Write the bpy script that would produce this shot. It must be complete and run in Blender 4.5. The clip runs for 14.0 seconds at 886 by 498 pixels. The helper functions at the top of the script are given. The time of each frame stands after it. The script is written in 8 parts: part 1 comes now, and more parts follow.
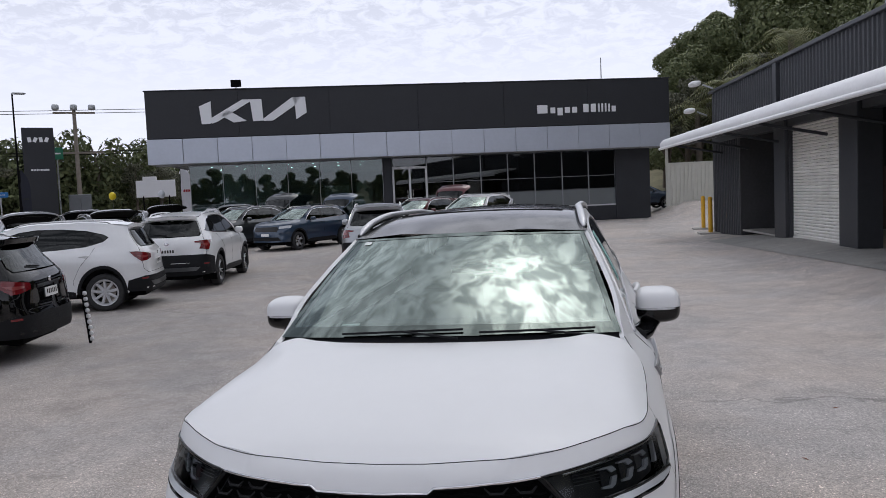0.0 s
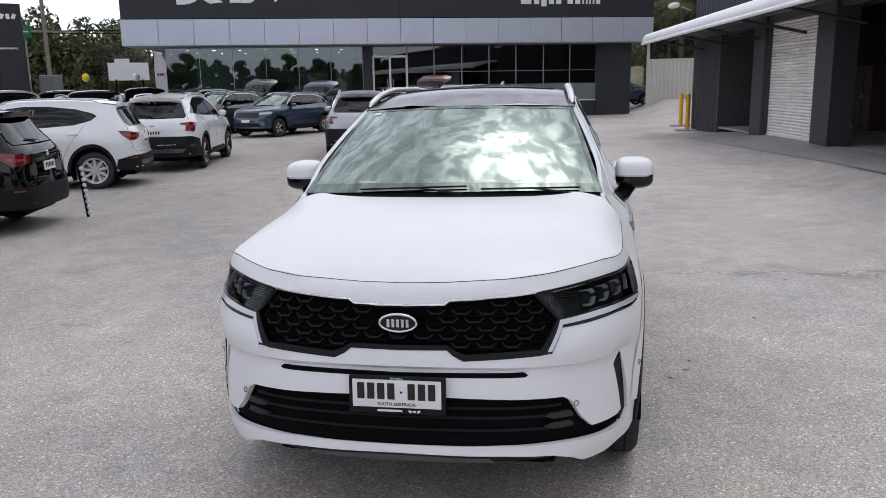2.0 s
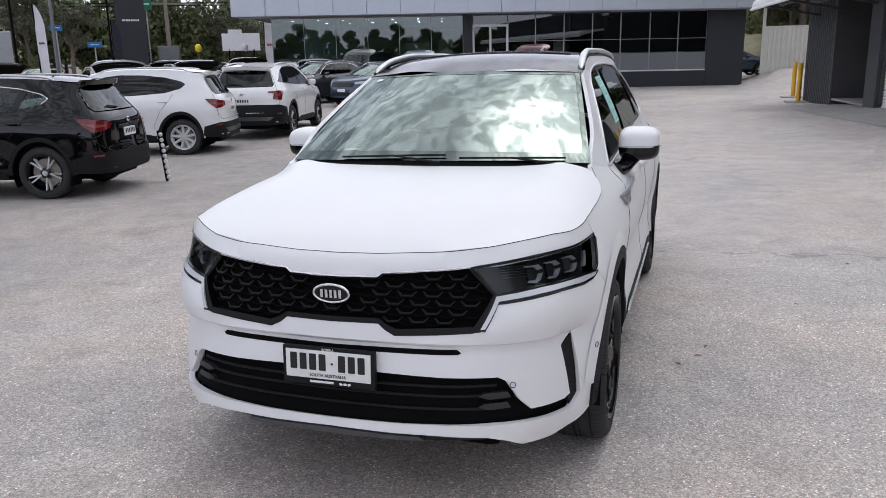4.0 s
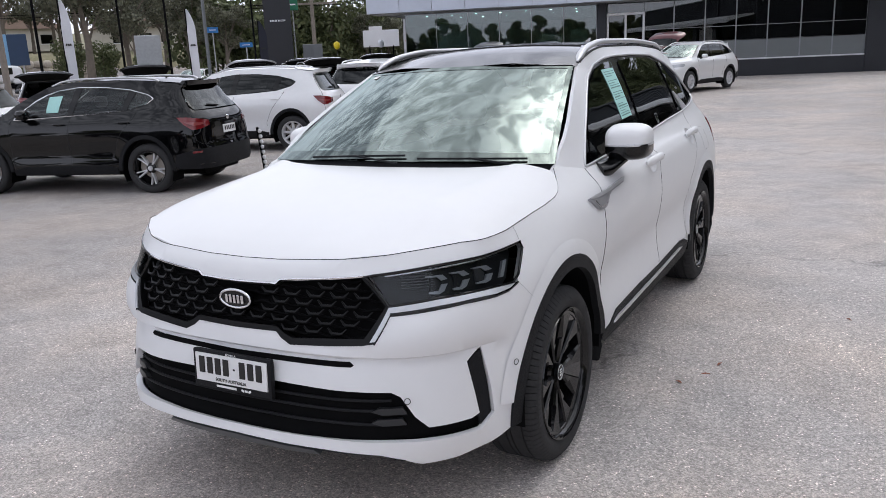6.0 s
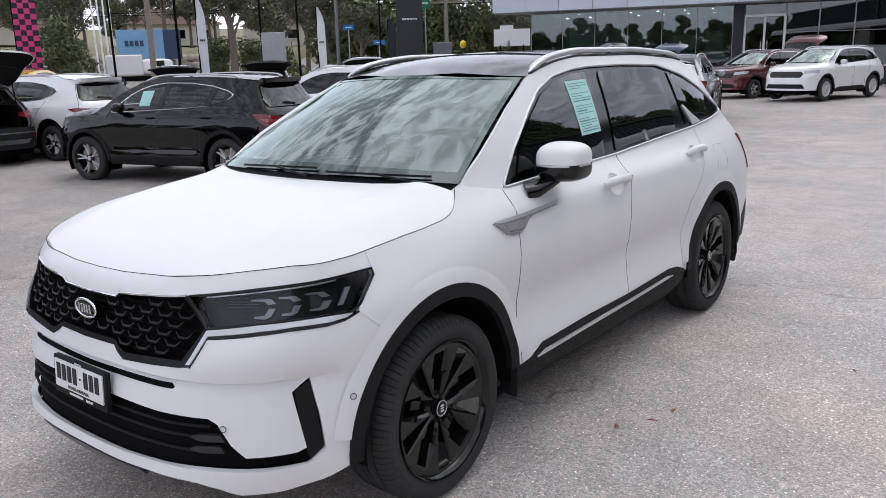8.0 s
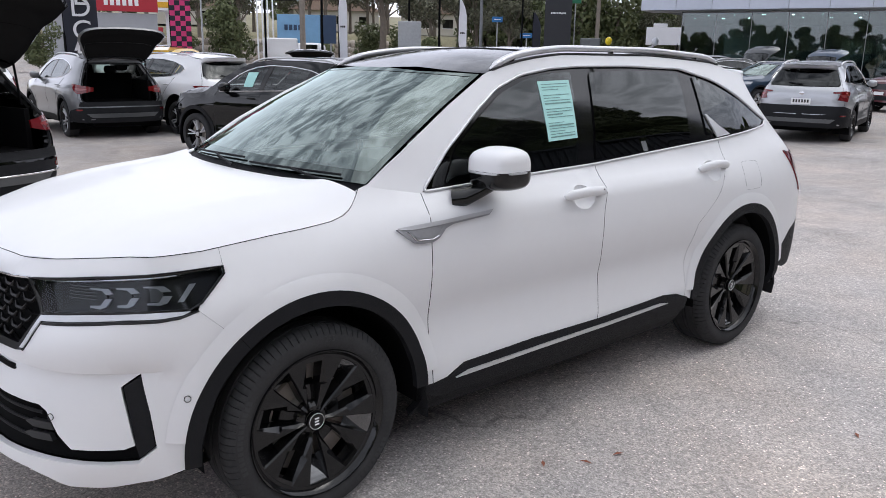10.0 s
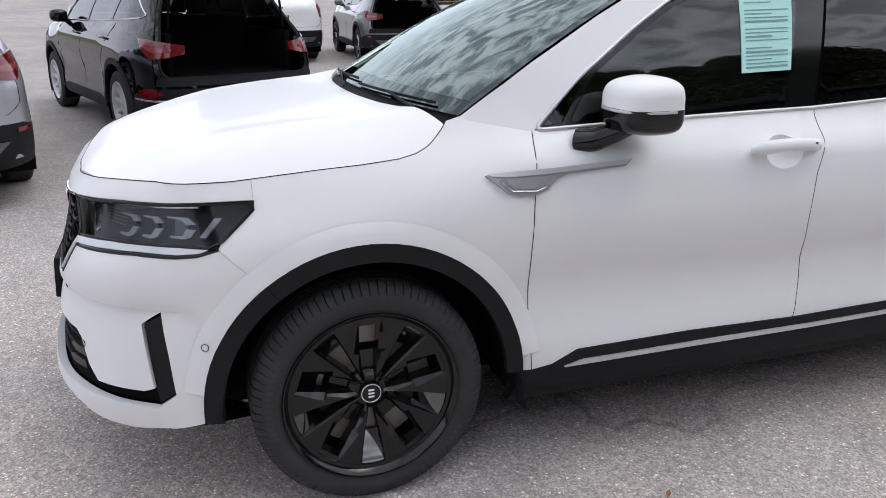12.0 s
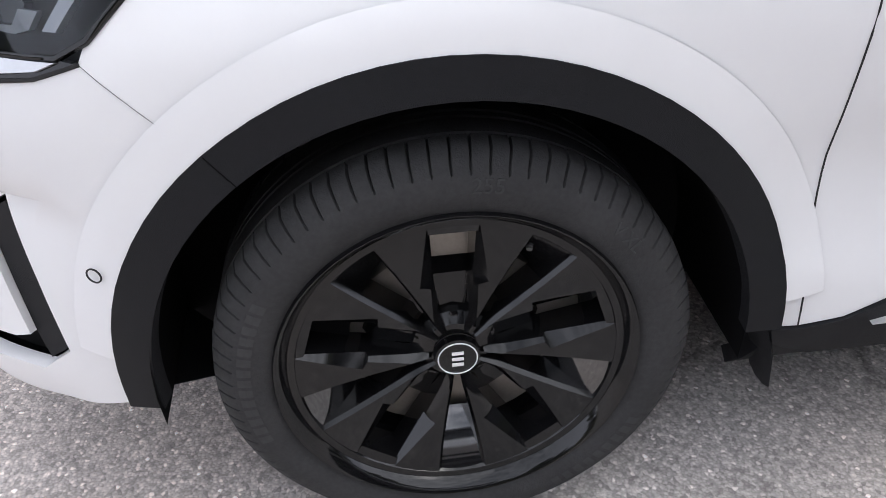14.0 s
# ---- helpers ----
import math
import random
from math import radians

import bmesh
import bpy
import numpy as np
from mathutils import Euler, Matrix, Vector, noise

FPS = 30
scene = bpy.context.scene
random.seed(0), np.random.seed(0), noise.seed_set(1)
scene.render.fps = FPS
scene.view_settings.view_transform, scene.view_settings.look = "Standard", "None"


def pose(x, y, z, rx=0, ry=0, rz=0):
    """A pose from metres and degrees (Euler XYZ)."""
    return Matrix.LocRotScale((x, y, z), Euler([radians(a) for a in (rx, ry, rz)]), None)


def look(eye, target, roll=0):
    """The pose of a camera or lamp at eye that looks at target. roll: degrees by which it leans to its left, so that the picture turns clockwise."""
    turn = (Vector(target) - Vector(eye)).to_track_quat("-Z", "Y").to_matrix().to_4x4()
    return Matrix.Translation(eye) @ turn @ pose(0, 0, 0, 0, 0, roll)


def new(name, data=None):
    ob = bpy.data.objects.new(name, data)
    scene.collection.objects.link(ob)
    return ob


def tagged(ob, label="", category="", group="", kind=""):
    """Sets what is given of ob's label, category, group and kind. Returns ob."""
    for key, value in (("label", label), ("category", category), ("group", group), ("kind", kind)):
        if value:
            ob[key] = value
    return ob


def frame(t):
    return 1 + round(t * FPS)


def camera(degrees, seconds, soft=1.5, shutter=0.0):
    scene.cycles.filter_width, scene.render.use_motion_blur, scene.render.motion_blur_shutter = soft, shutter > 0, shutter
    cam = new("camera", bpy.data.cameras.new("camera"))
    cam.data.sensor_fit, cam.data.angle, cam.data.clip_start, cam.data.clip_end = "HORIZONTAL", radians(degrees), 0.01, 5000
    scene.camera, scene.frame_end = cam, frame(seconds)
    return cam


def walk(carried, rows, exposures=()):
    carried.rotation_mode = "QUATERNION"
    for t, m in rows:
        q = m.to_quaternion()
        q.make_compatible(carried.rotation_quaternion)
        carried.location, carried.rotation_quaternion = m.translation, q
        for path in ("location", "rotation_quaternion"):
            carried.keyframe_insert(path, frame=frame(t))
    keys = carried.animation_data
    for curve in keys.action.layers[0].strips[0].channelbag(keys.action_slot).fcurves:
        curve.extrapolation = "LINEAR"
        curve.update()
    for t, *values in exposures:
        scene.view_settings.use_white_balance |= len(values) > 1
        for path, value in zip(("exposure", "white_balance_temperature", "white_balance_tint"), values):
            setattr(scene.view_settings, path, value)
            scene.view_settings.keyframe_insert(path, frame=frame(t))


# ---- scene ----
cam = camera(58.9, 14.0, 0.8)
PATH = [
    (0, (0.699, -3.039, 1.783), (0.292, -1.086, 1.644), -2.5),
    (0.5, (0.78, -3.19, 1.737), (0.387, -1.24, 1.523), -2.8),
    (1, (0.775, -3.328, 1.727), (0.403, -1.385, 1.432), -2.6),
    (1.5, (0.668, -3.494, 1.698), (0.317, -1.559, 1.334), -1.9),
    (2, (0.653, -3.586, 1.693), (0.307, -1.659, 1.287), -1.0),
    (2.5, (0.779, -3.609, 1.705), (0.412, -1.688, 1.283), -0.5),
    (3, (0.951, -3.593, 1.695), (0.529, -1.688, 1.256), -0.4),
    (3.5, (1.075, -3.519, 1.679), (0.57, -1.637, 1.225), -0.7),
    (4, (1.224, -3.327, 1.655), (0.618, -1.481, 1.183), -1.1),
    (4.2, (1.276, -3.284, 1.657), (0.636, -1.449, 1.183), -1.3),
    (6.3, (2.105, -2.766, 1.644), (1.122, -1.092, 1.164), -2.5),
    (6.5, (2.223, -2.706, 1.643), (1.214, -1.048, 1.162), -2.4),
    (7, (2.486, -2.584, 1.666), (1.416, -0.964, 1.184), -2.2),
    (7.5, (2.585, -2.383, 1.649), (1.449, -0.808, 1.171), -1.9),
    (8, (2.644, -2.15, 1.659), (1.426, -0.636, 1.189), -1.6),
    (8.2, (2.695, -2.081, 1.66), (1.447, -0.592, 1.189), -1.2),
    (10.5, (3.234, -1.124, 1.644), (1.663, 0.011, 1.15), 1.0),
    (11, (3.289, -0.904, 1.620), (1.610, 0.054, 1.106), 1.0),
    (11.5, (3.108, -0.684, 1.580), (1.359, 0.104, 1.014), 1.3),
    (12, (2.972, -0.466, 1.556), (1.176, 0.130, 0.909), 0.6),
    (12.5, (2.78, -0.203, 1.526), (0.958, 0.196, 0.803), -0.8),
    (13, (2.47, -0.122, 1.419), (0.678, 0.091, 0.556), -2.4),
    (13.5, (2.139, -0.127, 1.317), (0.413, 0.017, 0.317), -3.5),
    (14, (1.759, -0.101, 1.177), (0.127, 0.06, 0.032), -2.6),
]
walk(cam, [(t, look(eye, target, roll)) for t, eye, target, roll in PATH],
     [(0.0, 0.02), (1.0, 0.25), (2.0, 0.40), (3.0, 0.47), (7.0, 0.60), (10.5, 0.71), (12.5, 0.77), (13.3, 0.94), (14.0, 1.27)])


# ---- light: bright broken overcast, the sun behind thin cloud ahead of the car's tail ----
SUN_DIR = Vector((0.08, 0.43, 0.90)).normalized()
world = bpy.data.worlds.new("overcast_sky")
scene.world = world
world.use_nodes = True
wn, wl = world.node_tree.nodes, world.node_tree.links
wn.clear()
w_out = wn.new("ShaderNodeOutputWorld")
w_bg = wn.new("ShaderNodeBackground")
w_sky = wn.new("ShaderNodeTexSky")
w_sky.sky_type, w_sky.sun_disc = "NISHITA", False
w_sky.sun_elevation = math.asin(SUN_DIR.z)
w_sky.sun_rotation = math.atan2(SUN_DIR.x, SUN_DIR.y)
w_skyk = wn.new("ShaderNodeVectorMath")
w_skyk.operation = "SCALE"
w_skyk.inputs["Scale"].default_value = 0.10
w_tc = wn.new("ShaderNodeTexCoord")
w_sep = wn.new("ShaderNodeSeparateXYZ")
w_den = wn.new("ShaderNodeMath")
w_den.operation = "ADD"
w_den.inputs[1].default_value = 0.25
w_flat = wn.new("ShaderNodeVectorMath")
w_flat.operation = "DIVIDE"
w_comb = wn.new("ShaderNodeCombineXYZ")
w_n1 = wn.new("ShaderNodeTexNoise")
w_n1.inputs["Scale"].default_value, w_n1.inputs["Detail"].default_value, w_n1.inputs["Roughness"].default_value = 15.0, 8, 0.66
w_n1.inputs["Distortion"].default_value = 0.5
w_ramp = wn.new("ShaderNodeValToRGB")
w_ramp.color_ramp.elements[0].position, w_ramp.color_ramp.elements[0].color = 0.43, (0.29, 0.31, 0.36, 1)
w_ramp.color_ramp.elements[1].position, w_ramp.color_ramp.elements[1].color = 0.57, (0.935, 0.96, 1.07, 1)
w_dot = wn.new("ShaderNodeVectorMath")
w_dot.operation = "DOT_PRODUCT"
w_dot.inputs[1].default_value = SUN_DIR
w_glow = wn.new("ShaderNodeMapRange")
w_glow.inputs["From Min"].default_value, w_glow.inputs["From Max"].default_value = 0.935, 1.0
w_glow.inputs["To Min"].default_value, w_glow.inputs["To Max"].default_value = 0.0, 1.0
w_pow = wn.new("ShaderNodeMath")
w_pow.operation = "POWER"
w_pow.inputs[1].default_value = 2.0
w_gcol = wn.new("ShaderNodeVectorMath")
w_gcol.operation = "SCALE"
w_gcol.inputs[0].default_value = (5.8, 5.5, 4.7)
w_mix = wn.new("ShaderNodeMix")
w_mix.data_type = "RGBA"
w_mix.inputs["Factor"].default_value = 0.9
w_add = wn.new("ShaderNodeVectorMath")
w_add.operation = "ADD"
wl.new(w_tc.outputs["Generated"], w_sep.inputs[0])
wl.new(w_sep.outputs["Z"], w_den.inputs[0])
for k in range(3):
    wl.new(w_den.outputs[0], w_comb.inputs[k])
wl.new(w_tc.outputs["Generated"], w_flat.inputs[0])
wl.new(w_comb.outputs[0], w_flat.inputs[1])
wl.new(w_flat.outputs[0], w_n1.inputs["Vector"])
wl.new(w_n1.outputs["Fac"], w_ramp.inputs["Fac"])
wl.new(w_sky.outputs["Color"], w_skyk.inputs[0])
wl.new(w_skyk.outputs[0], w_mix.inputs["A"])
# thin even haze near the rim, broken cloud higher up
w_rise = wn.new("ShaderNodeMapRange")
w_rise.inputs["From Min"].default_value, w_rise.inputs["From Max"].default_value = 0.14, 0.60
w_rise.inputs["To Min"].default_value, w_rise.inputs["To Max"].default_value = 0.03, 1.0
w_haze = wn.new("ShaderNodeMix")
w_haze.data_type = "RGBA"
w_haze.inputs["A"].default_value = (0.675, 0.69, 0.81, 1)
wl.new(w_sep.outputs["Z"], w_rise.inputs["Value"])
wl.new(w_rise.outputs["Result"], w_haze.inputs["Factor"])
wl.new(w_ramp.outputs["Color"], w_haze.inputs["B"])
wl.new(w_haze.outputs["Result"], w_mix.inputs["B"])
wl.new(w_tc.outputs["Generated"], w_dot.inputs[0])
wl.new(w_dot.outputs["Value"], w_glow.inputs["Value"])
wl.new(w_glow.outputs["Result"], w_pow.inputs[0])
wl.new(w_pow.outputs[0], w_gcol.inputs["Scale"])
wl.new(w_mix.outputs["Result"], w_add.inputs[0])
w_gmod = wn.new("ShaderNodeVectorMath")
w_gmod.operation = "MULTIPLY"
wl.new(w_gcol.outputs[0], w_gmod.inputs[0])
wl.new(w_ramp.outputs["Color"], w_gmod.inputs[1])
wl.new(w_gmod.outputs[0], w_add.inputs[1])
# the sky is lifted at its rim over the zenith, to brighten upright sides
w_lift = wn.new("ShaderNodeMapRange")
w_lift.inputs["From Min"].default_value, w_lift.inputs["From Max"].default_value = 0.05, 0.9
w_lift.inputs["To Min"].default_value, w_lift.inputs["To Max"].default_value = 1.70, 1.02
w_high = wn.new("ShaderNodeVectorMath")
w_high.operation = "SCALE"
wl.new(w_sep.outputs["Z"], w_lift.inputs["Value"])
wl.new(w_add.outputs[0], w_high.inputs[0])
wl.new(w_lift.outputs["Result"], w_high.inputs["Scale"])
wl.new(w_high.outputs[0], w_bg.inputs["Color"])
w_bg.inputs["Strength"].default_value = 0.80
wl.new(w_bg.outputs[0], w_out.inputs[0])

sun = new("sun", bpy.data.lights.new("sun", "SUN"))
sun.data.energy, sun.data.angle, sun.data.color = 0.50, radians(85), (0.98, 0.985, 1.0)
sun.matrix_world = look((0, 0, 60), tuple(Vector((0, 0, 60)) - SUN_DIR * 10))


# ---- materials ----
def mat_base(name):
    m = bpy.data.materials.new(name)
    m.use_nodes = True
    n, l = m.node_tree.nodes, m.node_tree.links
    return m, n, l, n["Principled BSDF"]


def mat(name, color, rough=0.5, metal=0.0, var=0.06, scale=6.0, bump=0.0, bscale=80.0, coat=0.0, spec=0.5, emit=None, tone=0.0):
    """Principled surface with two scales of variation; tone: change of value from object to object."""
    m, n, l, b = mat_base(name)
    b.inputs["Roughness"].default_value, b.inputs["Metallic"].default_value = rough, metal
    b.inputs["Coat Weight"].default_value, b.inputs["Coat Roughness"].default_value = coat, 0.04
    b.inputs["Specular IOR Level"].default_value = spec
    tc = n.new("ShaderNodeTexCoord")
    n1, n2 = n.new("ShaderNodeTexNoise"), n.new("ShaderNodeTexNoise")
    n1.inputs["Scale"].default_value, n1.inputs["Detail"].default_value = scale, 3
    n2.inputs["Scale"].default_value, n2.inputs["Detail"].default_value = scale * 9, 5
    add = n.new("ShaderNodeMath")
    add.operation = "ADD"
    rng = n.new("ShaderNodeMapRange")
    rng.inputs["From Min"].default_value, rng.inputs["From Max"].default_value = 0.6, 1.4
    rng.inputs["To Min"].default_value, rng.inputs["To Max"].default_value = 1 - var, 1 + var
    mul = n.new("ShaderNodeVectorMath")
    mul.operation = "SCALE"
    mul.inputs[0].default_value = color[:3]
    l.new(tc.outputs["Object"], n1.inputs["Vector"]), l.new(tc.outputs["Object"], n2.inputs["Vector"])
    l.new(n1.outputs["Fac"], add.inputs[0]), l.new(n2.outputs["Fac"], add.inputs[1])
    l.new(add.outputs[0], rng.inputs["Value"])
    fac = rng.outputs["Result"]
    if tone:
        oi, tr, tm = n.new("ShaderNodeObjectInfo"), n.new("ShaderNodeMapRange"), n.new("ShaderNodeMath")
        tr.inputs["To Min"].default_value, tr.inputs["To Max"].default_value = 1 - tone, 1 + tone
        tm.operation = "MULTIPLY"
        l.new(oi.outputs["Random"], tr.inputs["Value"])
        l.new(tr.outputs["Result"], tm.inputs[0]), l.new(fac, tm.inputs[1])
        fac = tm.outputs[0]
    l.new(fac, mul.inputs["Scale"])
    l.new(mul.outputs[0], b.inputs["Base Color"])
    if bump:
        n3, bp = n.new("ShaderNodeTexNoise"), n.new("ShaderNodeBump")
        n3.inputs["Scale"].default_value, n3.inputs["Detail"].default_value = bscale, 4
        bp.inputs["Strength"].default_value, bp.inputs["Distance"].default_value = bump, 0.01
        l.new(tc.outputs["Object"], n3.inputs["Vector"]), l.new(n3.outputs["Fac"], bp.inputs["Height"])
        l.new(bp.outputs[0], b.inputs["Normal"])
    if emit:
        b.inputs["Emission Color"].default_value, b.inputs["Emission Strength"].default_value = (*emit[:3], 1), emit[3]
    return m


def glass_mat(name, tint, rough=0.0, base=0.06, gloss=(0.97, 1.0, 1.0)):
    """Thin pane: tinted see-through with Fresnel gloss."""
    m, n, l, b = mat_base(name)
    n.remove(b)
    tr, gl, mx, fr_ = n.new("ShaderNodeBsdfTransparent"), n.new("ShaderNodeBsdfGlossy"), n.new("ShaderNodeMixShader"), n.new("ShaderNodeFresnel")
    tr.inputs[0].default_value = (*tint, 1)
    gl.inputs["Roughness"].default_value, gl.inputs["Color"].default_value = rough, (*gloss, 1)
    fr_.inputs["IOR"].default_value = 1.52
    mr = n.new("ShaderNodeMapRange")
    mr.inputs["To Min"].default_value, mr.inputs["To Max"].default_value = base, 1.0
    l.new(fr_.outputs[0], mr.inputs["Value"])
    l.new(mr.outputs["Result"], mx.inputs[0]), l.new(tr.outputs[0], mx.inputs[1]), l.new(gl.outputs[0], mx.inputs[2])
    l.new(mx.outputs[0], n["Material Output"].inputs[0])
    return m


def asphalt_mat():
    """Worn grey asphalt: pale aggregate, fine grain, broad patches, paler towards +x, and a few dark repair stains."""
    m, n, l, b = mat_base("worn_asphalt")
    tc = n.new("ShaderNodeTexCoord")

    def noise_(scale, detail=4, rough=0.6, dist=0.0):
        q = n.new("ShaderNodeTexNoise")
        q.inputs["Scale"].default_value, q.inputs["Detail"].default_value = scale, detail
        q.inputs["Roughness"].default_value, q.inputs["Distortion"].default_value = rough, dist
        l.new(tc.outputs["Object"], q.inputs["Vector"])
        return q.outputs["Fac"]

    def rng(v, a, b_, c, d):
        q = n.new("ShaderNodeMapRange")
        for key, val in zip(("From Min", "From Max", "To Min", "To Max"), (a, b_, c, d)):
            q.inputs[key].default_value = val
        l.new(v, q.inputs["Value"])
        return q.outputs["Result"]

    def mul(a, c):
        q = n.new("ShaderNodeMath")
        q.operation = "MULTIPLY"
        l.new(a, q.inputs[0]), l.new(c, q.inputs[1])
        return q.outputs[0]

    vor = n.new("ShaderNodeTexVoronoi")
    vor.inputs["Scale"].default_value = 135
    l.new(tc.outputs["Object"], vor.inputs["Vector"])
    sep = n.new("ShaderNodeSeparateColor")
    l.new(vor.outputs["Color"], sep.inputs[0])
    stones = rng(sep.outputs[0], 0.0, 1.0, 0.66, 1.34)
    bright = rng(sep.outputs[1], 0.94, 0.98, 1.0, 1.8)
    joints = rng(vor.outputs["Distance"], 0.0, 0.6, 1.10, 0.80)
    fine = rng(noise_(160, 3), 0.3, 0.7, 0.85, 1.15)
    mid = rng(noise_(3.0, 6), 0.3, 0.7, 0.87, 1.13)
    broad = rng(noise_(0.28, 5, 0.55, 0.6), 0.35, 0.65, 0.89, 1.09)
    dark = rng(noise_(0.9, 7, 0.7, 1.2), 0.30, 0.42, 0.80, 1.0)
    # the asphalt grows paler towards +x, its edge wavering with noise
    sx, wob = n.new("ShaderNodeSeparateXYZ"), n.new("ShaderNodeMath")
    wob.operation = "MULTIPLY_ADD"
    wob.inputs[1].default_value = 5.0
    l.new(tc.outputs["Object"], sx.inputs[0])
    l.new(noise_(0.35, 4), wob.inputs[0]), l.new(sx.outputs["X"], wob.inputs[2])
    x_pale = rng(wob.outputs[0], -2.5, 6.0, 1.08, 1.64)
    broad = mul(broad, x_pale)
    grain = rng(noise_(34, 4, 0.75), 0.3, 0.7, 0.80, 1.20)
    # pale chips strewn over the surface, and long thin cracks
    chip = n.new("ShaderNodeTexVoronoi")
    chip.inputs["Scale"].default_value = 26
    l.new(tc.outputs["Object"], chip.inputs["Vector"])
    csep = n.new("ShaderNodeSeparateColor")
    l.new(chip.outputs["Color"], csep.inputs[0])
    chips = n.new("ShaderNodeMath")
    chips.operation = "MULTIPLY_ADD"
    chips.inputs[2].default_value = 1.0
    l.new(mul(rng(csep.outputs[0], 0.84, 0.88, 0.0, 0.55), rng(chip.outputs["Distance"], 0.12, 0.20, 1.0, 0.0)), chips.inputs[0])
    chips.inputs[1].default_value = 1.0
    warpv = n.new("ShaderNodeVectorMath")
    warpv.operation = "MULTIPLY_ADD"
    wn3 = n.new("ShaderNodeTexNoise")
    wn3.inputs["Scale"].default_value, wn3.inputs["Detail"].default_value = 1.3, 6
    l.new(tc.outputs["Object"], wn3.inputs["Vector"])
    warpv.inputs[1].default_value = (1.6, 1.6, 0)
    l.new(wn3.outputs["Color"], warpv.inputs[0]), l.new(tc.outputs["Object"], warpv.inputs[2])
    crack = n.new("ShaderNodeTexVoronoi")
    crack.feature = "DISTANCE_TO_EDGE"
    crack.inputs["Scale"].default_value = 0.16
    l.new(warpv.outputs[0], crack.inputs["Vector"])
    cracks = n.new("ShaderNodeMath")
    cracks.operation = "MAXIMUM"
    l.new(rng(crack.outputs["Distance"], 0.0, 0.0035, 0.60, 1.0), cracks.inputs[0])
    l.new(rng(noise_(0.4, 2), 0.46, 0.56, 0.60, 1.0), cracks.inputs[1])
    f = mul(mul(mul(stones, bright), mul(joints, fine)), mul(mul(mid, broad), dark))
    f = mul(mul(f, grain), mul(chips.outputs[0], cracks.outputs[0]))
    warm = n.new("ShaderNodeMix")
    warm.data_type = "RGBA"
    warm.inputs["A"].default_value, warm.inputs["B"].default_value = (0.342, 0.318, 0.306, 1), (0.385, 0.341, 0.312, 1)
    l.new(rng(noise_(0.5, 3), 0.4, 0.6, 0, 1), warm.inputs["Factor"])
    sc = n.new("ShaderNodeVectorMath")
    sc.operation = "SCALE"
    l.new(warm.outputs["Result"], sc.inputs[0]), l.new(f, sc.inputs["Scale"])
    l.new(sc.outputs[0], b.inputs["Base Color"])
    b.inputs["Roughness"].default_value = 0.82
    bp = n.new("ShaderNodeBump")
    bp.inputs["Strength"].default_value, bp.inputs["Distance"].default_value = 0.6, 0.006
    l.new(mul(stones, joints), bp.inputs["Height"])
    l.new(bp.outputs[0], b.inputs["Normal"])
    return m


M_ASPHALT = asphalt_mat()
M_WHITE = mat("pearl_white_paint", (0.79, 0.79, 0.80), 0.40, 0, 0.012, 1.5, coat=0.22, spec=0.16)
M_PLASTIC = mat("black_grained_plastic", (0.0105, 0.011, 0.013), 0.6, 0, 0.15, 12, 0.25, 900, spec=0.2)
M_GLOSSBLK = mat("gloss_black_trim", (0.003, 0.003, 0.0035), 0.10, 0, 0.1, 8, spec=0.45)
M_WHEELBLK = mat("satin_black_alloy", (0.006, 0.006, 0.0066), 0.08, 0.0, 0.12, 9, spec=0.42)
M_FACET = mat("polished_black_facet", (0.010, 0.010, 0.011), 0.05, 0.0, 0.1, 9, coat=1.0, spec=1.0)
M_CHROME = mat("chrome", (0.78, 0.78, 0.80), 0.12, 1.0, 0.04, 8)
M_SATIN = mat("satin_chrome", (0.62, 0.62, 0.64), 0.40, 0.55, 0.05, 8)
M_RUBBER = mat("tyre_rubber", (0.040, 0.040, 0.0415), 0.80, 0, 0.22, 14, 0.15, 300, spec=0.2)
# near-black puts shade into recesses, wells, boots and bays; also dark trim
M_DARK = mat("shade_and_trim_black", (0.003, 0.003, 0.0035), 0.8, 0, 0.2, 6, spec=0.1)
M_SEAM = mat("panel_gap", (0.012, 0.012, 0.013), 0.7, 0, 0.1, 6)
M_DISC = mat("brake_disc_steel", (0.34, 0.31, 0.28), 0.45, 0.6, 0.1, 20)
M_GLASS = glass_mat("windscreen_glass", (0.58, 0.72, 0.68), base=0.19, gloss=(0.86, 1.0, 0.95))
M_FRIT = glass_mat("black_printed_glass_edge", (0.015, 0.016, 0.017), base=0.10, gloss=(0.86, 1.0, 0.95))
M_GLASSD = glass_mat("tinted_privacy_glass", (0.05, 0.055, 0.055), base=0.0)
M_GLASSF = glass_mat("front_door_glass", (0.30, 0.36, 0.35), base=0.01)
M_GRILLE = mat("black_grille_plastic", (0.004, 0.004, 0.0045), 0.38, 0, 0.1, 8, spec=0.22)
M_LAMPGL = glass_mat("lamp_cover", (0.80, 0.82, 0.84), base=0.0, gloss=(0.55, 0.57, 0.58))
M_LAMPIN = mat("lamp_bezel_black", (0.030, 0.031, 0.033), 0.3, 0, 0.1, 10, spec=0.3)
M_LAMPGREY = mat("lamp_reflector_grey", (0.13, 0.135, 0.14), 0.3, 0.6, 0.1, 20)
M_SIDEWALL = mat("raised_sidewall_rubber", (0.044, 0.044, 0.046), 0.7, 0, 0.15, 14, spec=0.25)
M_LED = mat("clear_light_guide", (0.52, 0.54, 0.57), 0.16, 0.15, 0.04, 20)
M_STRIP = mat("satin_strip_lens", (0.56, 0.575, 0.60), 0.3, 0.35, 0.04, 20)
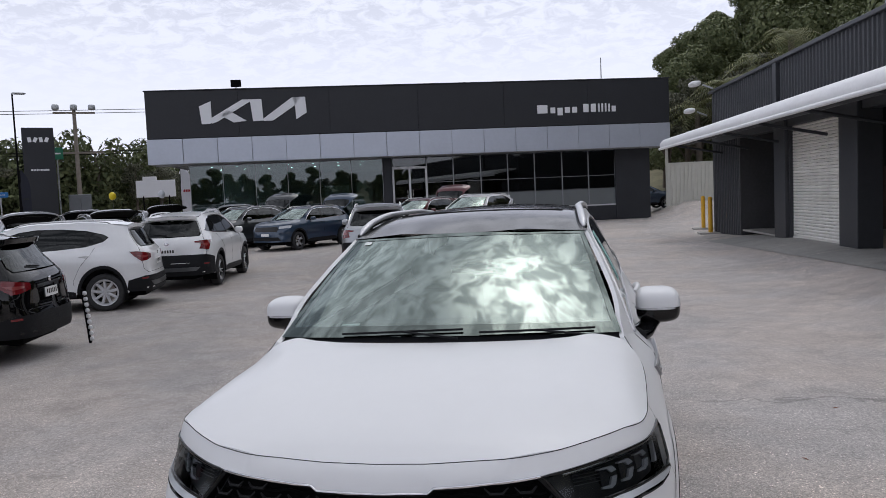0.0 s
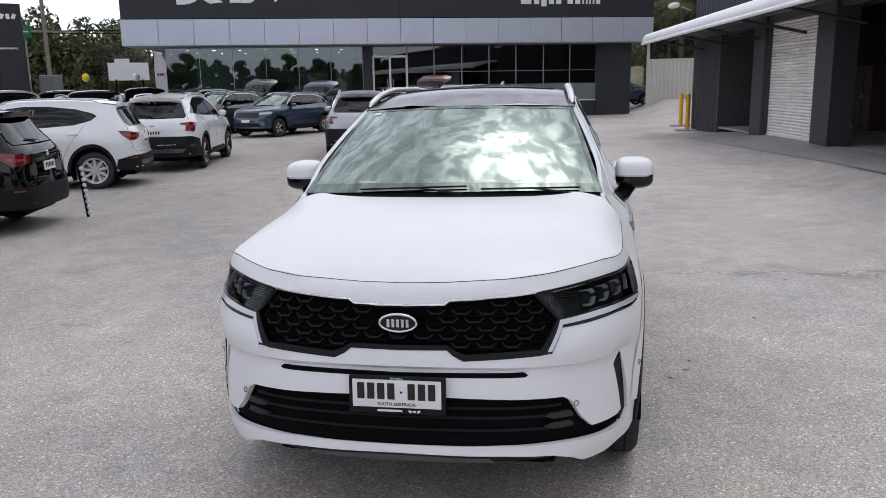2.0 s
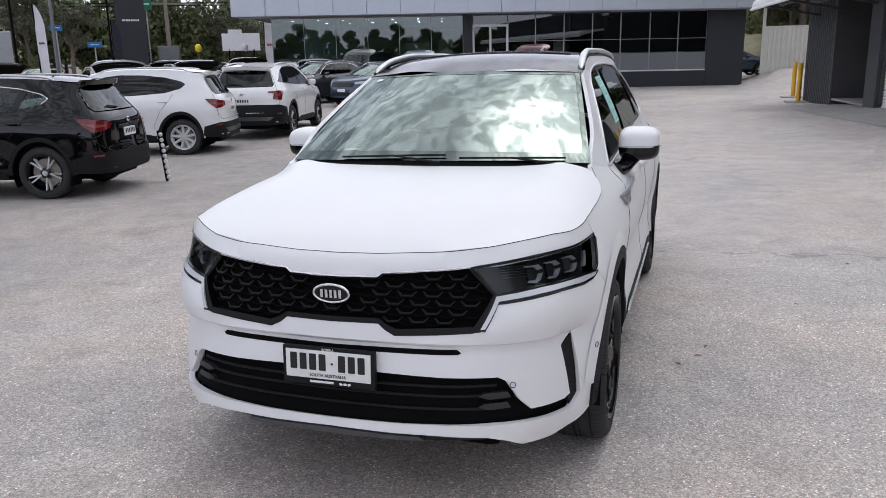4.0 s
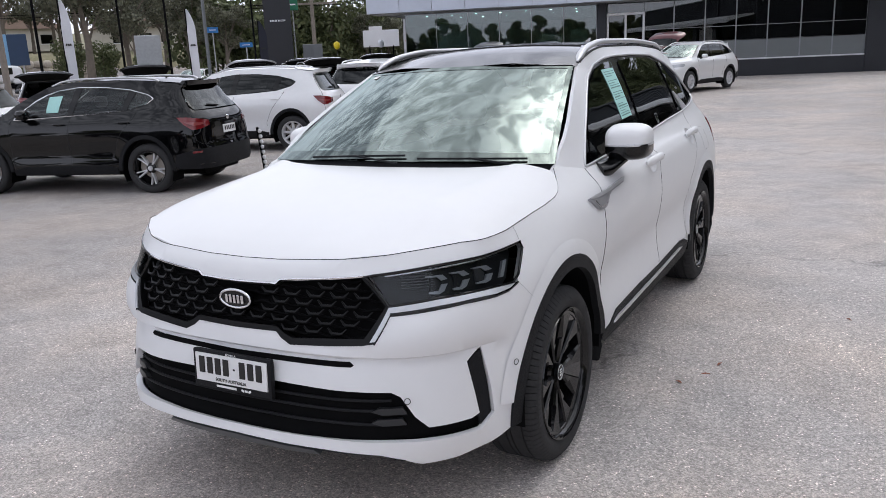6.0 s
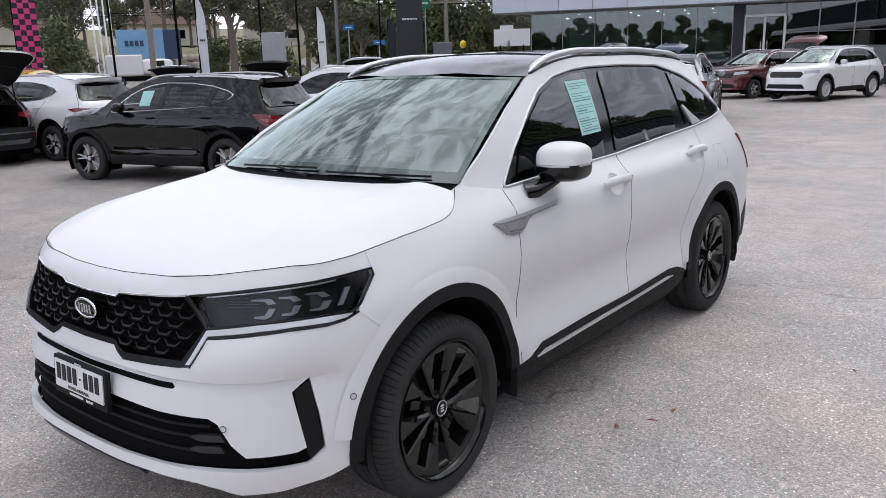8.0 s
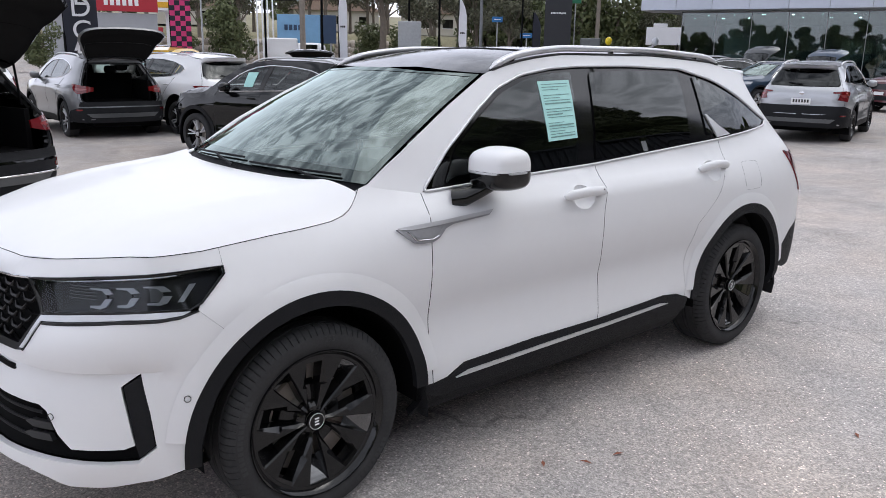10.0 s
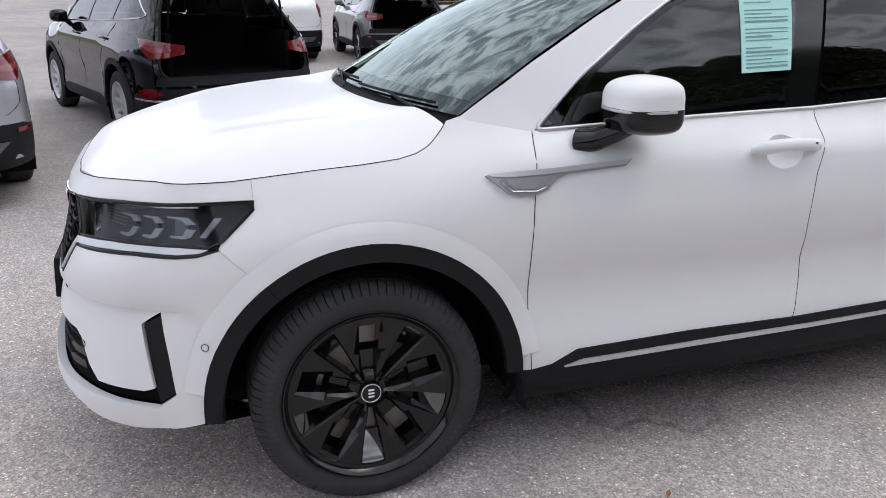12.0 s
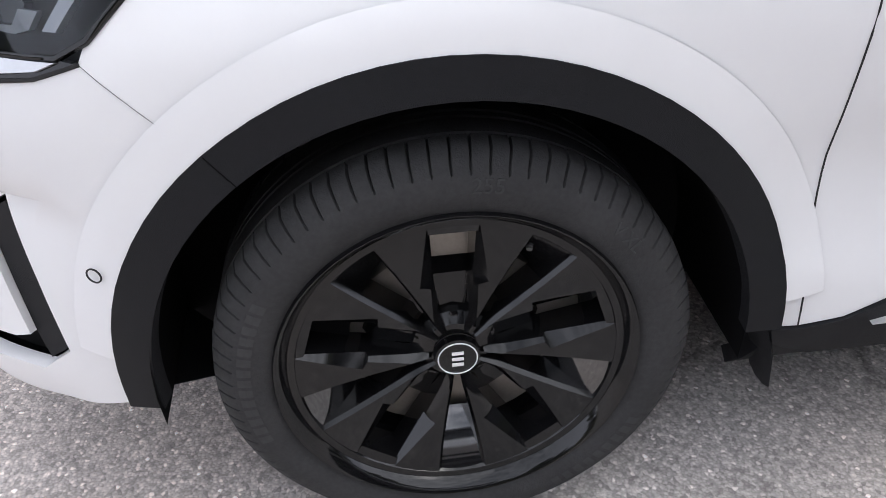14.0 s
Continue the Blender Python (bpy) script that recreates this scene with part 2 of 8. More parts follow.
M_RED = mat("red_lamp_lens", (0.15, 0.005, 0.008), 0.12, 0, 0.08, 10, coat=0.8)
M_AMBER = mat("pale_lamp_lens", (0.26, 0.05, 0.05), 0.15, 0, 0.08, 10, coat=0.8)
M_PLATE = mat("white_plate", (0.80, 0.80, 0.80), 0.4, 0, 0.03, 8)
M_INK = mat("black_print", (0.012, 0.012, 0.012), 0.5, 0, 0.05, 8)
M_BLADE = mat("brushed_chrome_blade", (0.36, 0.36, 0.375), 0.34, 0.35, 0.05, 8)
M_INSET = mat("grey_blade_inset", (0.30, 0.30, 0.31), 0.5, 0.2, 0.05, 8)
M_PRINT = mat("grey_green_print", (0.16, 0.30, 0.28), 0.7, 0, 0.05, 8)
M_PAPER = mat("pale_green_paper", (0.42, 0.72, 0.68), 0.7, 0, 0.04, 5)
M_PAPERW = mat("white_paper", (0.75, 0.78, 0.78), 0.7, 0, 0.04, 5)
M_INTER = mat("dark_cabin_trim", (0.007, 0.007, 0.0075), 0.8, 0, 0.2, 10, 0.2, 300, spec=0.2)
M_SEATF = mat("black_leather", (0.012, 0.012, 0.013), 0.5, 0, 0.2, 10, 0.2, 120, spec=0.3)

# ---- body surface: stations round the car, each with its own profile over the height ----
def pchip(xs, ys, q):
    """Monotone cubic through (xs, ys); ys may be (k,) or (k, n) with q (n,)."""
    xs, ys, q = np.asarray(xs, float), np.asarray(ys, float), np.asarray(q, float)
    if ys.ndim == 1:
        ys = ys[:, None]
    h = np.diff(xs)[:, None]
    dl = np.diff(ys, axis=0) / h
    m = np.zeros_like(ys)
    if len(xs) > 2:
        w1, w2 = 2 * h[1:] + h[:-1], h[1:] + 2 * h[:-1]
        ok = dl[:-1] * dl[1:] > 0
        a, b = np.where(ok, dl[:-1], 1.0), np.where(ok, dl[1:], 1.0)
        m[1:-1] = np.where(ok, (w1 + w2) / (w1 / a + w2 / b), 0.0)
    m[0], m[-1] = dl[0], dl[-1]
    q = np.clip(q, xs[0], xs[-1])
    i = np.clip(np.searchsorted(xs, q, side="right") - 1, 0, len(xs) - 2)
    n = np.arange(ys.shape[1]) if ys.shape[1] > 1 else np.zeros(len(q), int)
    hh, t = h[i, 0], (q - xs[i]) / h[i, 0]
    return ((1 + 2 * t) * (1 - t) ** 2 * ys[i, n] + t * (1 - t) ** 2 * hh * m[i, n]
            + t * t * (3 - 2 * t) * ys[i + 1, n] + t * t * (t - 1) * hh * m[i + 1, n])


class Belt:
    """Skin of a car: point(s, z). On the flank s is y; s falls to the nose's middle and rises to the tail's middle."""

    def __init__(self, stations):
        base = np.array([p[:2] for p in stations])
        step = np.hypot(*np.diff(base, axis=0).T)
        i0 = min(range(len(base)), key=lambda k: (abs(base[k][1] - 0.6), k))
        arc = np.concatenate([[0], np.cumsum(step)])
        self.s = arc - arc[i0] + base[i0][1]
        self.base, self.profiles = base, [np.array(p[2], float) for p in stations]
        self.s0, self.s1 = self.s[0], self.s[-1]

    def point(self, s, z):
        s, z = np.atleast_1d(np.asarray(s, float)), np.atleast_1d(np.asarray(z, float))
        side, a = np.ones_like(s), s.copy()
        lo, hi = a < self.s0, a > self.s1
        a = np.where(lo, 2 * self.s0 - a, np.where(hi, 2 * self.s1 - a, a))
        side = np.where(lo | hi, -1.0, 1.0)
        X, Y = [], []
        for (bx, by), pr in zip(self.base, self.profiles):
            ix = pchip(pr[:, 0], pr[:, 1], z)
            iy = pchip(pr[:, 0], pr[:, 2], z)
            X.append(bx - ix), Y.append(by + iy)
        X, Y = np.array(X), np.array(Y)
        n = 3
        ss = np.concatenate([2 * self.s0 - self.s[n:0:-1], self.s, 2 * self.s1 - self.s[-2:-2 - n:-1]])
        XX = np.concatenate([-X[n:0:-1], X, -X[-2:-2 - n:-1]])
        YY = np.concatenate([Y[n:0:-1], Y, Y[-2:-2 - n:-1]])
        x = pchip(ss, XX, a) if len(a) > 1 else pchip(ss, np.repeat(XX, 2, 1), np.repeat(a, 2))[:1]
        y = pchip(ss, YY, a) if len(a) > 1 else pchip(ss, np.repeat(YY, 2, 1), np.repeat(a, 2))[:1]
        return np.stack([x * side, y, z], 1)

    def normal(self, s, z, e=0.004):
        s, z = np.atleast_1d(np.asarray(s, float)), np.atleast_1d(np.asarray(z, float))
        a = self.point(s + e, z) - self.point(s - e, z)
        b = self.point(s, z + e) - self.point(s, z - e)
        n = np.cross(a, b)
        return n / np.maximum(np.linalg.norm(n, axis=1), 1e-9)[:, None]


def fr(*rows):
    return [(z, 0.0, d) for z, d in rows]


def sd(*rows):
    return [(z, d, 0.0) for z, d in rows]


DOOR = sd((.18, .14), (.24, .08), (.32, .030), (.39, .014), (.45, .014), (.54, .030), (.64, .036), (.74, .014), (.86, .0), (.96, .010), (1.036, .024), (1.05, .029), (1.064, .042), (1.09, .070), (1.13, .11), (1.16, .125), (1.28, .17), (1.45, .25), (1.57, .315), (1.61, .333), (1.65, .355), (1.70, .42))
STATIONS = []


def station(x, y, profile):
    STATIONS.append((x, y, profile))


station(0, -.96, fr((.18, .12), (.26, .05), (.33, .015), (.38, .0), (.42, .012), (.5, .03), (.65, .05), (.70, .058), (.76, .075), (.9, .11), (.94, .113), (.965, .128), (.985, .155), (1.0, .20)))
station(.2, -.955, fr((.18, .12), (.26, .05), (.33, .015), (.38, .0), (.42, .012), (.5, .03), (.65, .05), (.70, .058), (.76, .075), (.9, .11), (.945, .113), (.97, .128), (.99, .155), (1.005, .20)))
station(.4, -.93, fr((.18, .12), (.26, .05), (.33, .015), (.38, .0), (.42, .01), (.5, .022), (.65, .04), (.70, .05), (.76, .07), (.9, .105), (.955, .113), (.985, .13), (1.005, .158), (1.02, .20)))
station(.55, -.885, [(.18, .02, .12), (.26, .01, .05), (.33, .0, .015), (.38, 0, 0), (.5, 0, .018), (.65, .0, .034), (.69, .0, .038), (.715, .0, .030), (.77, .0, .05), (.9, .012, .100), (.965, .020, .113), (1.0, .026, .133), (1.03, .037, .172), (1.06, .066, .226)])
station(.67, -.815, [(.18, .05, .10), (.26, .03, .05), (.33, .01, .015), (.38, 0, 0), (.5, .0, .015), (.66, .0, .030), (.695, .0, .030), (.715, .0, .014), (.74, .0, .016), (.79, .0, .03), (.88, .022, .083), (.97, .038, .107), (1.01, .049, .127), (1.045, .069, .167), (1.08, .108, .235)])
station(.76, -.73, [(.18, .08, .08), (.26, .04, .04), (.33, .01, .015), (.38, 0, 0), (.5, .0, .012), (.66, .0, .026), (.695, .0, .026), (.715, .0, .006), (.74, .0, .006), (.80, .0, .018), (.88, .030, .063), (.97, .050, .086), (1.015, .065, .101), (1.05, .091, .136), (1.10, .144, .214)])
station(.83, -.62, [(.18, .08, .05), (.26, .04, .02), (.33, .015, .01), (.38, .005, 0), (.5, .01, .0), (.66, .020, .0), (.695, .020, .0), (.712, .004, .0), (.75, .003, .0), (.81, .006, .0), (.88, .036, .026), (.97, .059, .039), (1.015, .074, .049), (1.05, .099, .069), (1.12, .157, .127)])
station(.875, -.52, [(.18, .08, .02), (.26, .04, .0), (.33, .01, 0), (.5, .005, .0), (.66, .010, .0), (.69, .009, .0), (.708, .001, .0), (.77, .0, .0), (.82, .004, .0), (.88, .03, .01), (.97, .055, .01), (1.02, .07, .01), (1.055, .095, .015), (1.12, .15, .03)])
station(.905, -.42, sd((.18, .08), (.26, .03), (.33, .012), (.5, .0), (.77, .0), (.84, .008), (.90, .03), (.97, .058), (1.02, .075), (1.06, .10), (1.14, .17)))
station(.922, -.25, sd((.18, .08), (.26, .03), (.33, .01), (.5, .0), (.79, .0), (.86, .004), (.92, .028), (.99, .06), (1.03, .08), (1.07, .105), (1.16, .18)))
station(.930, 0.0, sd((.18, .10), (.26, .05), (.33, .02), (.5, .0), (.80, .0), (.88, .004), (.95, .026), (1.01, .056), (1.05, .08), (1.085, .11), (1.18, .175)))
station(.932, .30, sd((.18, .12), (.26, .06), (.33, .03), (.45, .02), (.70, .008), (.86, .002), (.95, .015), (1.02, .045), (1.07, .08), (1.10, .11), (1.17, .16), (1.3, .20), (1.7, .42)))
for door_y, door_x in ((.60, .935), (1.4, .94), (2.2, .94)):
    station(door_x, door_y, DOOR)
station(.94, 2.6, sd((.18, .12), (.26, .07), (.33, .03), (.45, .015), (.6, .0), (.80, .0), (.96, .01), (1.04, .04), (1.10, .075), (1.15, .11), (1.18, .125), (1.3, .175), (1.45, .25), (1.56, .31), (1.60, .333), (1.64, .355), (1.69, .42)))
station(.94, 2.9, sd((.18, .12), (.26, .07), (.33, .03), (.45, .01), (.6, .0), (.82, .0), (.96, .015), (1.05, .05), (1.12, .09), (1.18, .13), (1.3, .18), (1.45, .26), (1.55, .32), (1.59, .345), (1.63, .365), (1.68, .43)))
station(.92, 3.2, [(.18, .12, -.02), (.26, .06, 0), (.4, .005, 0), (.6, .0, 0), (.85, .0, 0), (.98, .02, 0), (1.06, .055, 0), (1.14, .10, 0), (1.2, .14, -.02), (1.3, .185, -.05), (1.45, .26, -.1), (1.54, .32, -.12), (1.58, .345, -.13), (1.62, .365, -.14), (1.67, .43, -.2)])
station(.885, 3.5, [(.18, .14, -.06), (.26, .06, -.03), (.4, .01, 0), (.6, .0, 0), (.85, .005, 0), (.98, .03, -.02), (1.06, .06, -.03), (1.14, .10, -.06), (1.2, .14, -.1), (1.3, .18, -.17), (1.45, .25, -.26), (1.54, .30, -.29), (1.58, .325, -.30), (1.62, .35, -.32), (1.66, .41, -.4)])
station(.80, 3.7, [(.18, .14, -.12), (.26, .08, -.06), (.4, .02, 0), (.6, .0, 0), (.8, .0, -.01), (.95, .02, -.04), (1.06, .05, -.06), (1.12, .07, -.10), (1.2, .10, -.17), (1.3, .14, -.26), (1.45, .20, -.37), (1.54, .24, -.40), (1.58, .26, -.38), (1.61, .28, -.4), (1.66, .36, -.5)])
station(.62, 3.81, [(.18, .12, -.14), (.26, .06, -.06), (.4, .0, 0), (.6, .0, 0), (.7, .0, -.03), (.95, .0, -.06), (1.06, .02, -.08), (1.12, .03, -.14), (1.2, .04, -.22), (1.3, .06, -.31), (1.45, .09, -.42), (1.54, .12, -.46), (1.57, .13, -.38), (1.61, .15, -.4), (1.66, .2, -.55)])
station(.4, 3.85, fr((.18, -.14), (.26, -.06), (.4, 0), (.6, 0), (.7, -.04), (.95, -.06), (1.06, -.08), (1.12, -.15), (1.2, -.23), (1.3, -.32), (1.45, -.43), (1.54, -.48), (1.57, -.36), (1.62, -.38), (1.67, -.55)))
station(0, 3.865, fr((.18, -.14), (.26, -.06), (.4, 0), (.6, 0), (.7, -.04), (.95, -.06), (1.06, -.08), (1.12, -.15), (1.2, -.23), (1.3, -.32), (1.45, -.43), (1.54, -.48), (1.57, -.35), (1.63, -.37), (1.68, -.55)))
BODY = Belt(STATIONS)


# ---- mesh helpers ----
from mathutils.geometry import delaunay_2d_cdt


def mesh(name, verts, faces, material, smooth=35, mats=None, index=None):
    me = bpy.data.meshes.new(name)
    me.from_pydata(np.asarray(verts, float).tolist(), [], [tuple(f) for f in faces] if not isinstance(faces, np.ndarray) else faces.tolist())
    for m in (mats or [material]):
        me.materials.append(m)
    if index is not None:
        me.polygons.foreach_set("material_index", np.asarray(index, np.int32))
    if smooth:
        me.polygons.foreach_set("use_smooth", np.ones(len(me.polygons), bool))
        if smooth < 180:
            me.set_sharp_from_angle(angle=radians(smooth))
    me.update()
    return me


def put(name, me, parent=None, label="", m=None):
    ob = new(name, me)
    if parent is not None:
        ob.parent = parent
    if m is not None:
        ob.matrix_basis = m
    return tagged(ob, label)


def part(name, bm, material, parent, label="", smooth=35, m=None):
    me = bpy.data.meshes.new(name)
    bmesh.ops.recalc_face_normals(bm, faces=bm.faces)
    bm.to_mesh(me)
    bm.free()
    me.materials.append(material)
    if smooth:
        me.polygons.foreach_set("use_smooth", np.ones(len(me.polygons), bool))
        me.set_sharp_from_angle(angle=radians(smooth))
    return put(name, me, parent, label, m)


def thing(name, label, category, m=None, group="", kind=""):
    ob = new(name)
    ob.empty_display_size = 0.2
    if m is not None:
        ob.matrix_basis = m
    return tagged(ob, label, category, group, kind)


def box_bm(size, at=(0, 0, 0), bevel=0.0, seg=2, bm=None, turn=None):
    """Bevelled block with its middle at `at`."""
    b = bmesh.new()
    mt = Matrix.Translation(at) @ (turn or Matrix()) @ Matrix.Diagonal((*size, 1))
    bmesh.ops.create_cube(b, size=1, matrix=mt)
    if bevel:
        bmesh.ops.bevel(b, geom=b.edges[:], offset=bevel, segments=seg, affect="EDGES", profile=0.7)
    if bm is None:
        return b
    tmp = bpy.data.meshes.new("tmp")
    b.to_mesh(tmp)
    b.free()
    bm.from_mesh(tmp)
    bpy.data.meshes.remove(tmp)
    return bm


def tube(points, radius, sides=8, flat=1.0, up=(0, 0, 1), closed=False, cap=True):
    """Verts and faces of a tube along points; radius may be a list; flat squashes it along up."""
    P = np.asarray(points, float)
    n = len(P)
    R = np.broadcast_to(np.asarray(radius, float), (n,))
    T = np.gradient(P, axis=0) if not closed else np.roll(P, -1, 0) - np.roll(P, 1, 0)
    T /= np.maximum(np.linalg.norm(T, axis=1), 1e-9)[:, None]
    U = np.asarray(up, float) - T * (T @ np.asarray(up, float))[:, None]
    bad = np.linalg.norm(U, axis=1) < 0.05
    U[bad] = np.array([1.0, 0.02, 0.03])
    U -= T * np.sum(T * U, 1)[:, None]
    U /= np.linalg.norm(U, axis=1)[:, None]
    S = np.cross(T, U)
    a = np.arange(sides) * 2 * np.pi / sides
    V = (P[:, None] + R[:, None, None] * (np.cos(a)[None, :, None] * S[:, None] + flat * np.sin(a)[None, :, None] * U[:, None])).reshape(-1, 3)
    F = []
    for i in range(n if closed else n - 1):
        j = (i + 1) % n
        for k in range(sides):
            k2 = (k + 1) % sides
            F.append((i * sides + k, i * sides + k2, j * sides + k2, j * sides + k))
    if cap and not closed:
        F += [tuple(range(sides))[::-1], tuple((n - 1) * sides + k for k in range(sides))]
    return V, F


def lathe(profile, seg=48, axis="x"):
    """Turns (axial, radius) pairs round the x axis."""
    pr = np.asarray(profile, float)
    a = np.arange(seg) * 2 * np.pi / seg
    V = np.stack([np.repeat(pr[:, 0][:, None], seg, 1), pr[:, 1][:, None] * np.cos(a), pr[:, 1][:, None] * np.sin(a)], 2).reshape(-1, 3)
    F = []
    for i in range(len(pr) - 1):
        for k in range(seg):
            k2 = (k + 1) % seg
            F.append((i * seg + k, (i + 1) * seg + k, (i + 1) * seg + k2, i * seg + k2))
    return V, F


def merged(*parts_):
    V, F, n = [], [], 0
    for v, f in parts_:
        V.append(np.asarray(v, float))
        F += [tuple(i + n for i in q) for q in f]
        n += len(v)
    return np.concatenate(V), F


def inside(poly, pts):
    poly, pts = np.asarray(poly, float), np.asarray(pts, float)
    x, y, r = pts[:, 0], pts[:, 1], np.zeros(len(pts), bool)
    for (x0, y0), (x1, y1) in zip(poly, np.roll(poly, -1, 0)):
        c = (y0 > y) != (y1 > y)
        with np.errstate(divide="ignore", invalid="ignore"):
            r ^= c & (x < (x1 - x0) * (y - y0) / (y1 - y0) + x0)
    return r


def resample(poly, h, closed=True):
    poly = np.asarray(poly, float)
    out = []
    nxt = np.roll(poly, -1, 0) if closed else poly[1:]
    for a, b in zip(poly, nxt):
        k = max(1, int(math.ceil(np.hypot(*(b - a)) / h)))
        out += [a + (b - a) * i / k for i in range(k)]
    if not closed:
        out.append(poly[-1])
    return np.array(out)


def fillet(poly, r, n=4):
    """Rounds the corners of a flat polygon."""
    poly = np.asarray(poly, float)
    out = []
    for a, b, c in zip(np.roll(poly, 1, 0), poly, np.roll(poly, -1, 0)):
        d1, d2 = np.linalg.norm(a - b), np.linalg.norm(c - b)
        q = min(r, d1 * 0.45, d2 * 0.45)
        p0, p1 = b + (a - b) / d1 * q, b + (c - b) / d2 * q
        for t in np.linspace(0, 1, n + 1):
            out.append((1 - t) ** 2 * p0 + 2 * t * (1 - t) * b + t * t * p1)
    return np.array(out)


def triangulate(poly, holes=(), h=0.04, hb=None):
    """Flat triangulation of a polygon with holes: points, triangles and the boundary loops."""
    loops = [resample(p, hb or h) for p in (poly, *holes)]
    pts, edges, n = [], [], 0
    for lp in loops:
        pts.append(lp)
        edges += [(n + i, n + (i + 1) % len(lp)) for i in range(len(lp))]
        n += len(lp)
    bound = np.concatenate(pts)
    lo, hi = loops[0].min(0), loops[0].max(0)
    gx, gy = np.arange(lo[0] + h / 2, hi[0], h), np.arange(lo[1] + h / 2, hi[1], h * 0.87)
    G = np.array([(x + (h / 2 if j % 2 else 0), y) for j, y in enumerate(gy) for x in gx]) if len(gx) and len(gy) else np.zeros((0, 2))
    if len(G):
        ok = inside(loops[0], G)
        for lp in loops[1:]:
            ok &= ~inside(lp, G)
        G = G[ok]
    if len(G):
        keep = np.ones(len(G), bool)
        for i in range(0, len(G), 500):
            d = np.linalg.norm(G[i:i + 500, None] - bound[None], axis=2).min(1)
            keep[i:i + 500] = d > h * 0.5
        G = G[keep]
    allp = np.concatenate([bound, G])
    vs, _, fs, *_ = delaunay_2d_cdt([Vector(p) for p in allp], edges, [], 0, 1e-6)
    V = np.array([(v.x, v.y) for v in vs])
    F = [tuple(f) for f in fs]
    C = np.array([V[list(f)].mean(0) for f in F])
    ok = inside(loops[0], C)
    for lp in loops[1:]:
        ok &= ~inside(lp, C)
    return V, [f for f, o in zip(F, ok) if o]


def lay_sheet(chart, poly, holes=(), h=0.04, hb=None, depth=0.0, off=0.0):
    """Lays a flat polygon on a curved chart(a, b, off); depth turns its edges inwards."""
    return lay_mesh(chart, *triangulate(poly, holes, h, hb), depth, off)


def creased(chart, polys, holes, h, hb, depth):
    """One sheet from flat polygons that share an edge, along which the surface may fold."""
    V2, F = [], []
    known = {}
    for poly in polys:
        v, f = triangulate(poly, [q for q in holes if inside(poly, np.asarray(q, float)).all()], h, hb)
        ids = []
        for a, b in v:
            k = (round(a * 2e4), round(b * 2e4))
            if k not in known:
                known[k] = len(V2)
                V2.append((a, b))
            ids.append(known[k])
        F += [tuple(ids[i] for i in q) for q in f]
    F = [q for q in F if len(set(q)) == len(q)]
    return lay_mesh(chart, np.array(V2), F, depth, 0.0)


def lay_mesh(chart, V2, F, depth=0.0, off=0.0):
    V = chart(V2[:, 0], V2[:, 1], off)
    if depth:
        cnt = {}
        for f in F:
            for a, b in zip(f, f[1:] + f[:1]):
                cnt[(a, b)] = 1
        rim = [(a, b) for (a, b) in cnt if (b, a) not in cnt]
        ids = sorted({i for e in rim for i in e})
        back = {i: len(V) + k for k, i in enumerate(ids)}
        V = np.concatenate([V, chart(V2[ids, 0], V2[ids, 1], off - depth)])
        F = F + [(b, a, back[a], back[b]) for a, b in rim]
    return V, F


def flip(VF):
    V, F = VF
    return np.asarray(V) * np.array([-1, 1, 1]), [tuple(f)[::-1] for f in F]


def text_mesh(txt, size, depth=0.0, align="CENTER"):
    cu = bpy.data.curves.new("lettering", "FONT")
    cu.body, cu.size, cu.extrude, cu.align_x, cu.align_y = txt, size, depth, align, "CENTER"
    ob = bpy.data.objects.new("lettering", cu)
    scene.collection.objects.link(ob)
    bpy.context.view_layer.update()
    me = bpy.data.meshes.new_from_object(ob.evaluated_get(bpy.context.evaluated_depsgraph_get()))
    bpy.data.objects.remove(ob)
    bpy.data.curves.remove(cu)
    return me


# ---- ground ----
def ramp(v, a, b):
    t = np.clip((v - a) / (b - a), 0, 1)
    return t * t * (3 - 2 * t)


def ground_height(x, y):
    """The yard: it falls gently towards the rows of cars, rises to the workshop apron and to the lane behind."""
    x, y = np.asarray(x, float), np.asarray(y, float)
    fade = np.clip((26 - y) / 14, 0, 1)
    yard = math.tan(radians(0.55)) * (np.clip(x, -5, .9) - .9) * fade
    apron = .30 * ramp(x, 3.3, 5.6) * ramp(y, 28, 17) * 1.0
    lane = .85 * ramp(y, 29, 43) * ramp(x, 3.6, 4.6)
    road = .5 * ramp(-x, 28, 60)
    bank = 3.0 * ramp(-x * .91 + y * .40, 78, 84) + 9 * ramp(-x * .91 + y * .40, 84, 260)
    hill = 17 * ramp(y + x * .7, 66, 135) * ramp(x + .25 * y, -4, 26)
    shoulder = 21 * ramp(x * .85 + y * .35, 22, 50) * ramp(x - .40 * y, 2, 12)
    return yard + apron + lane + road + bank + hill + shoulder


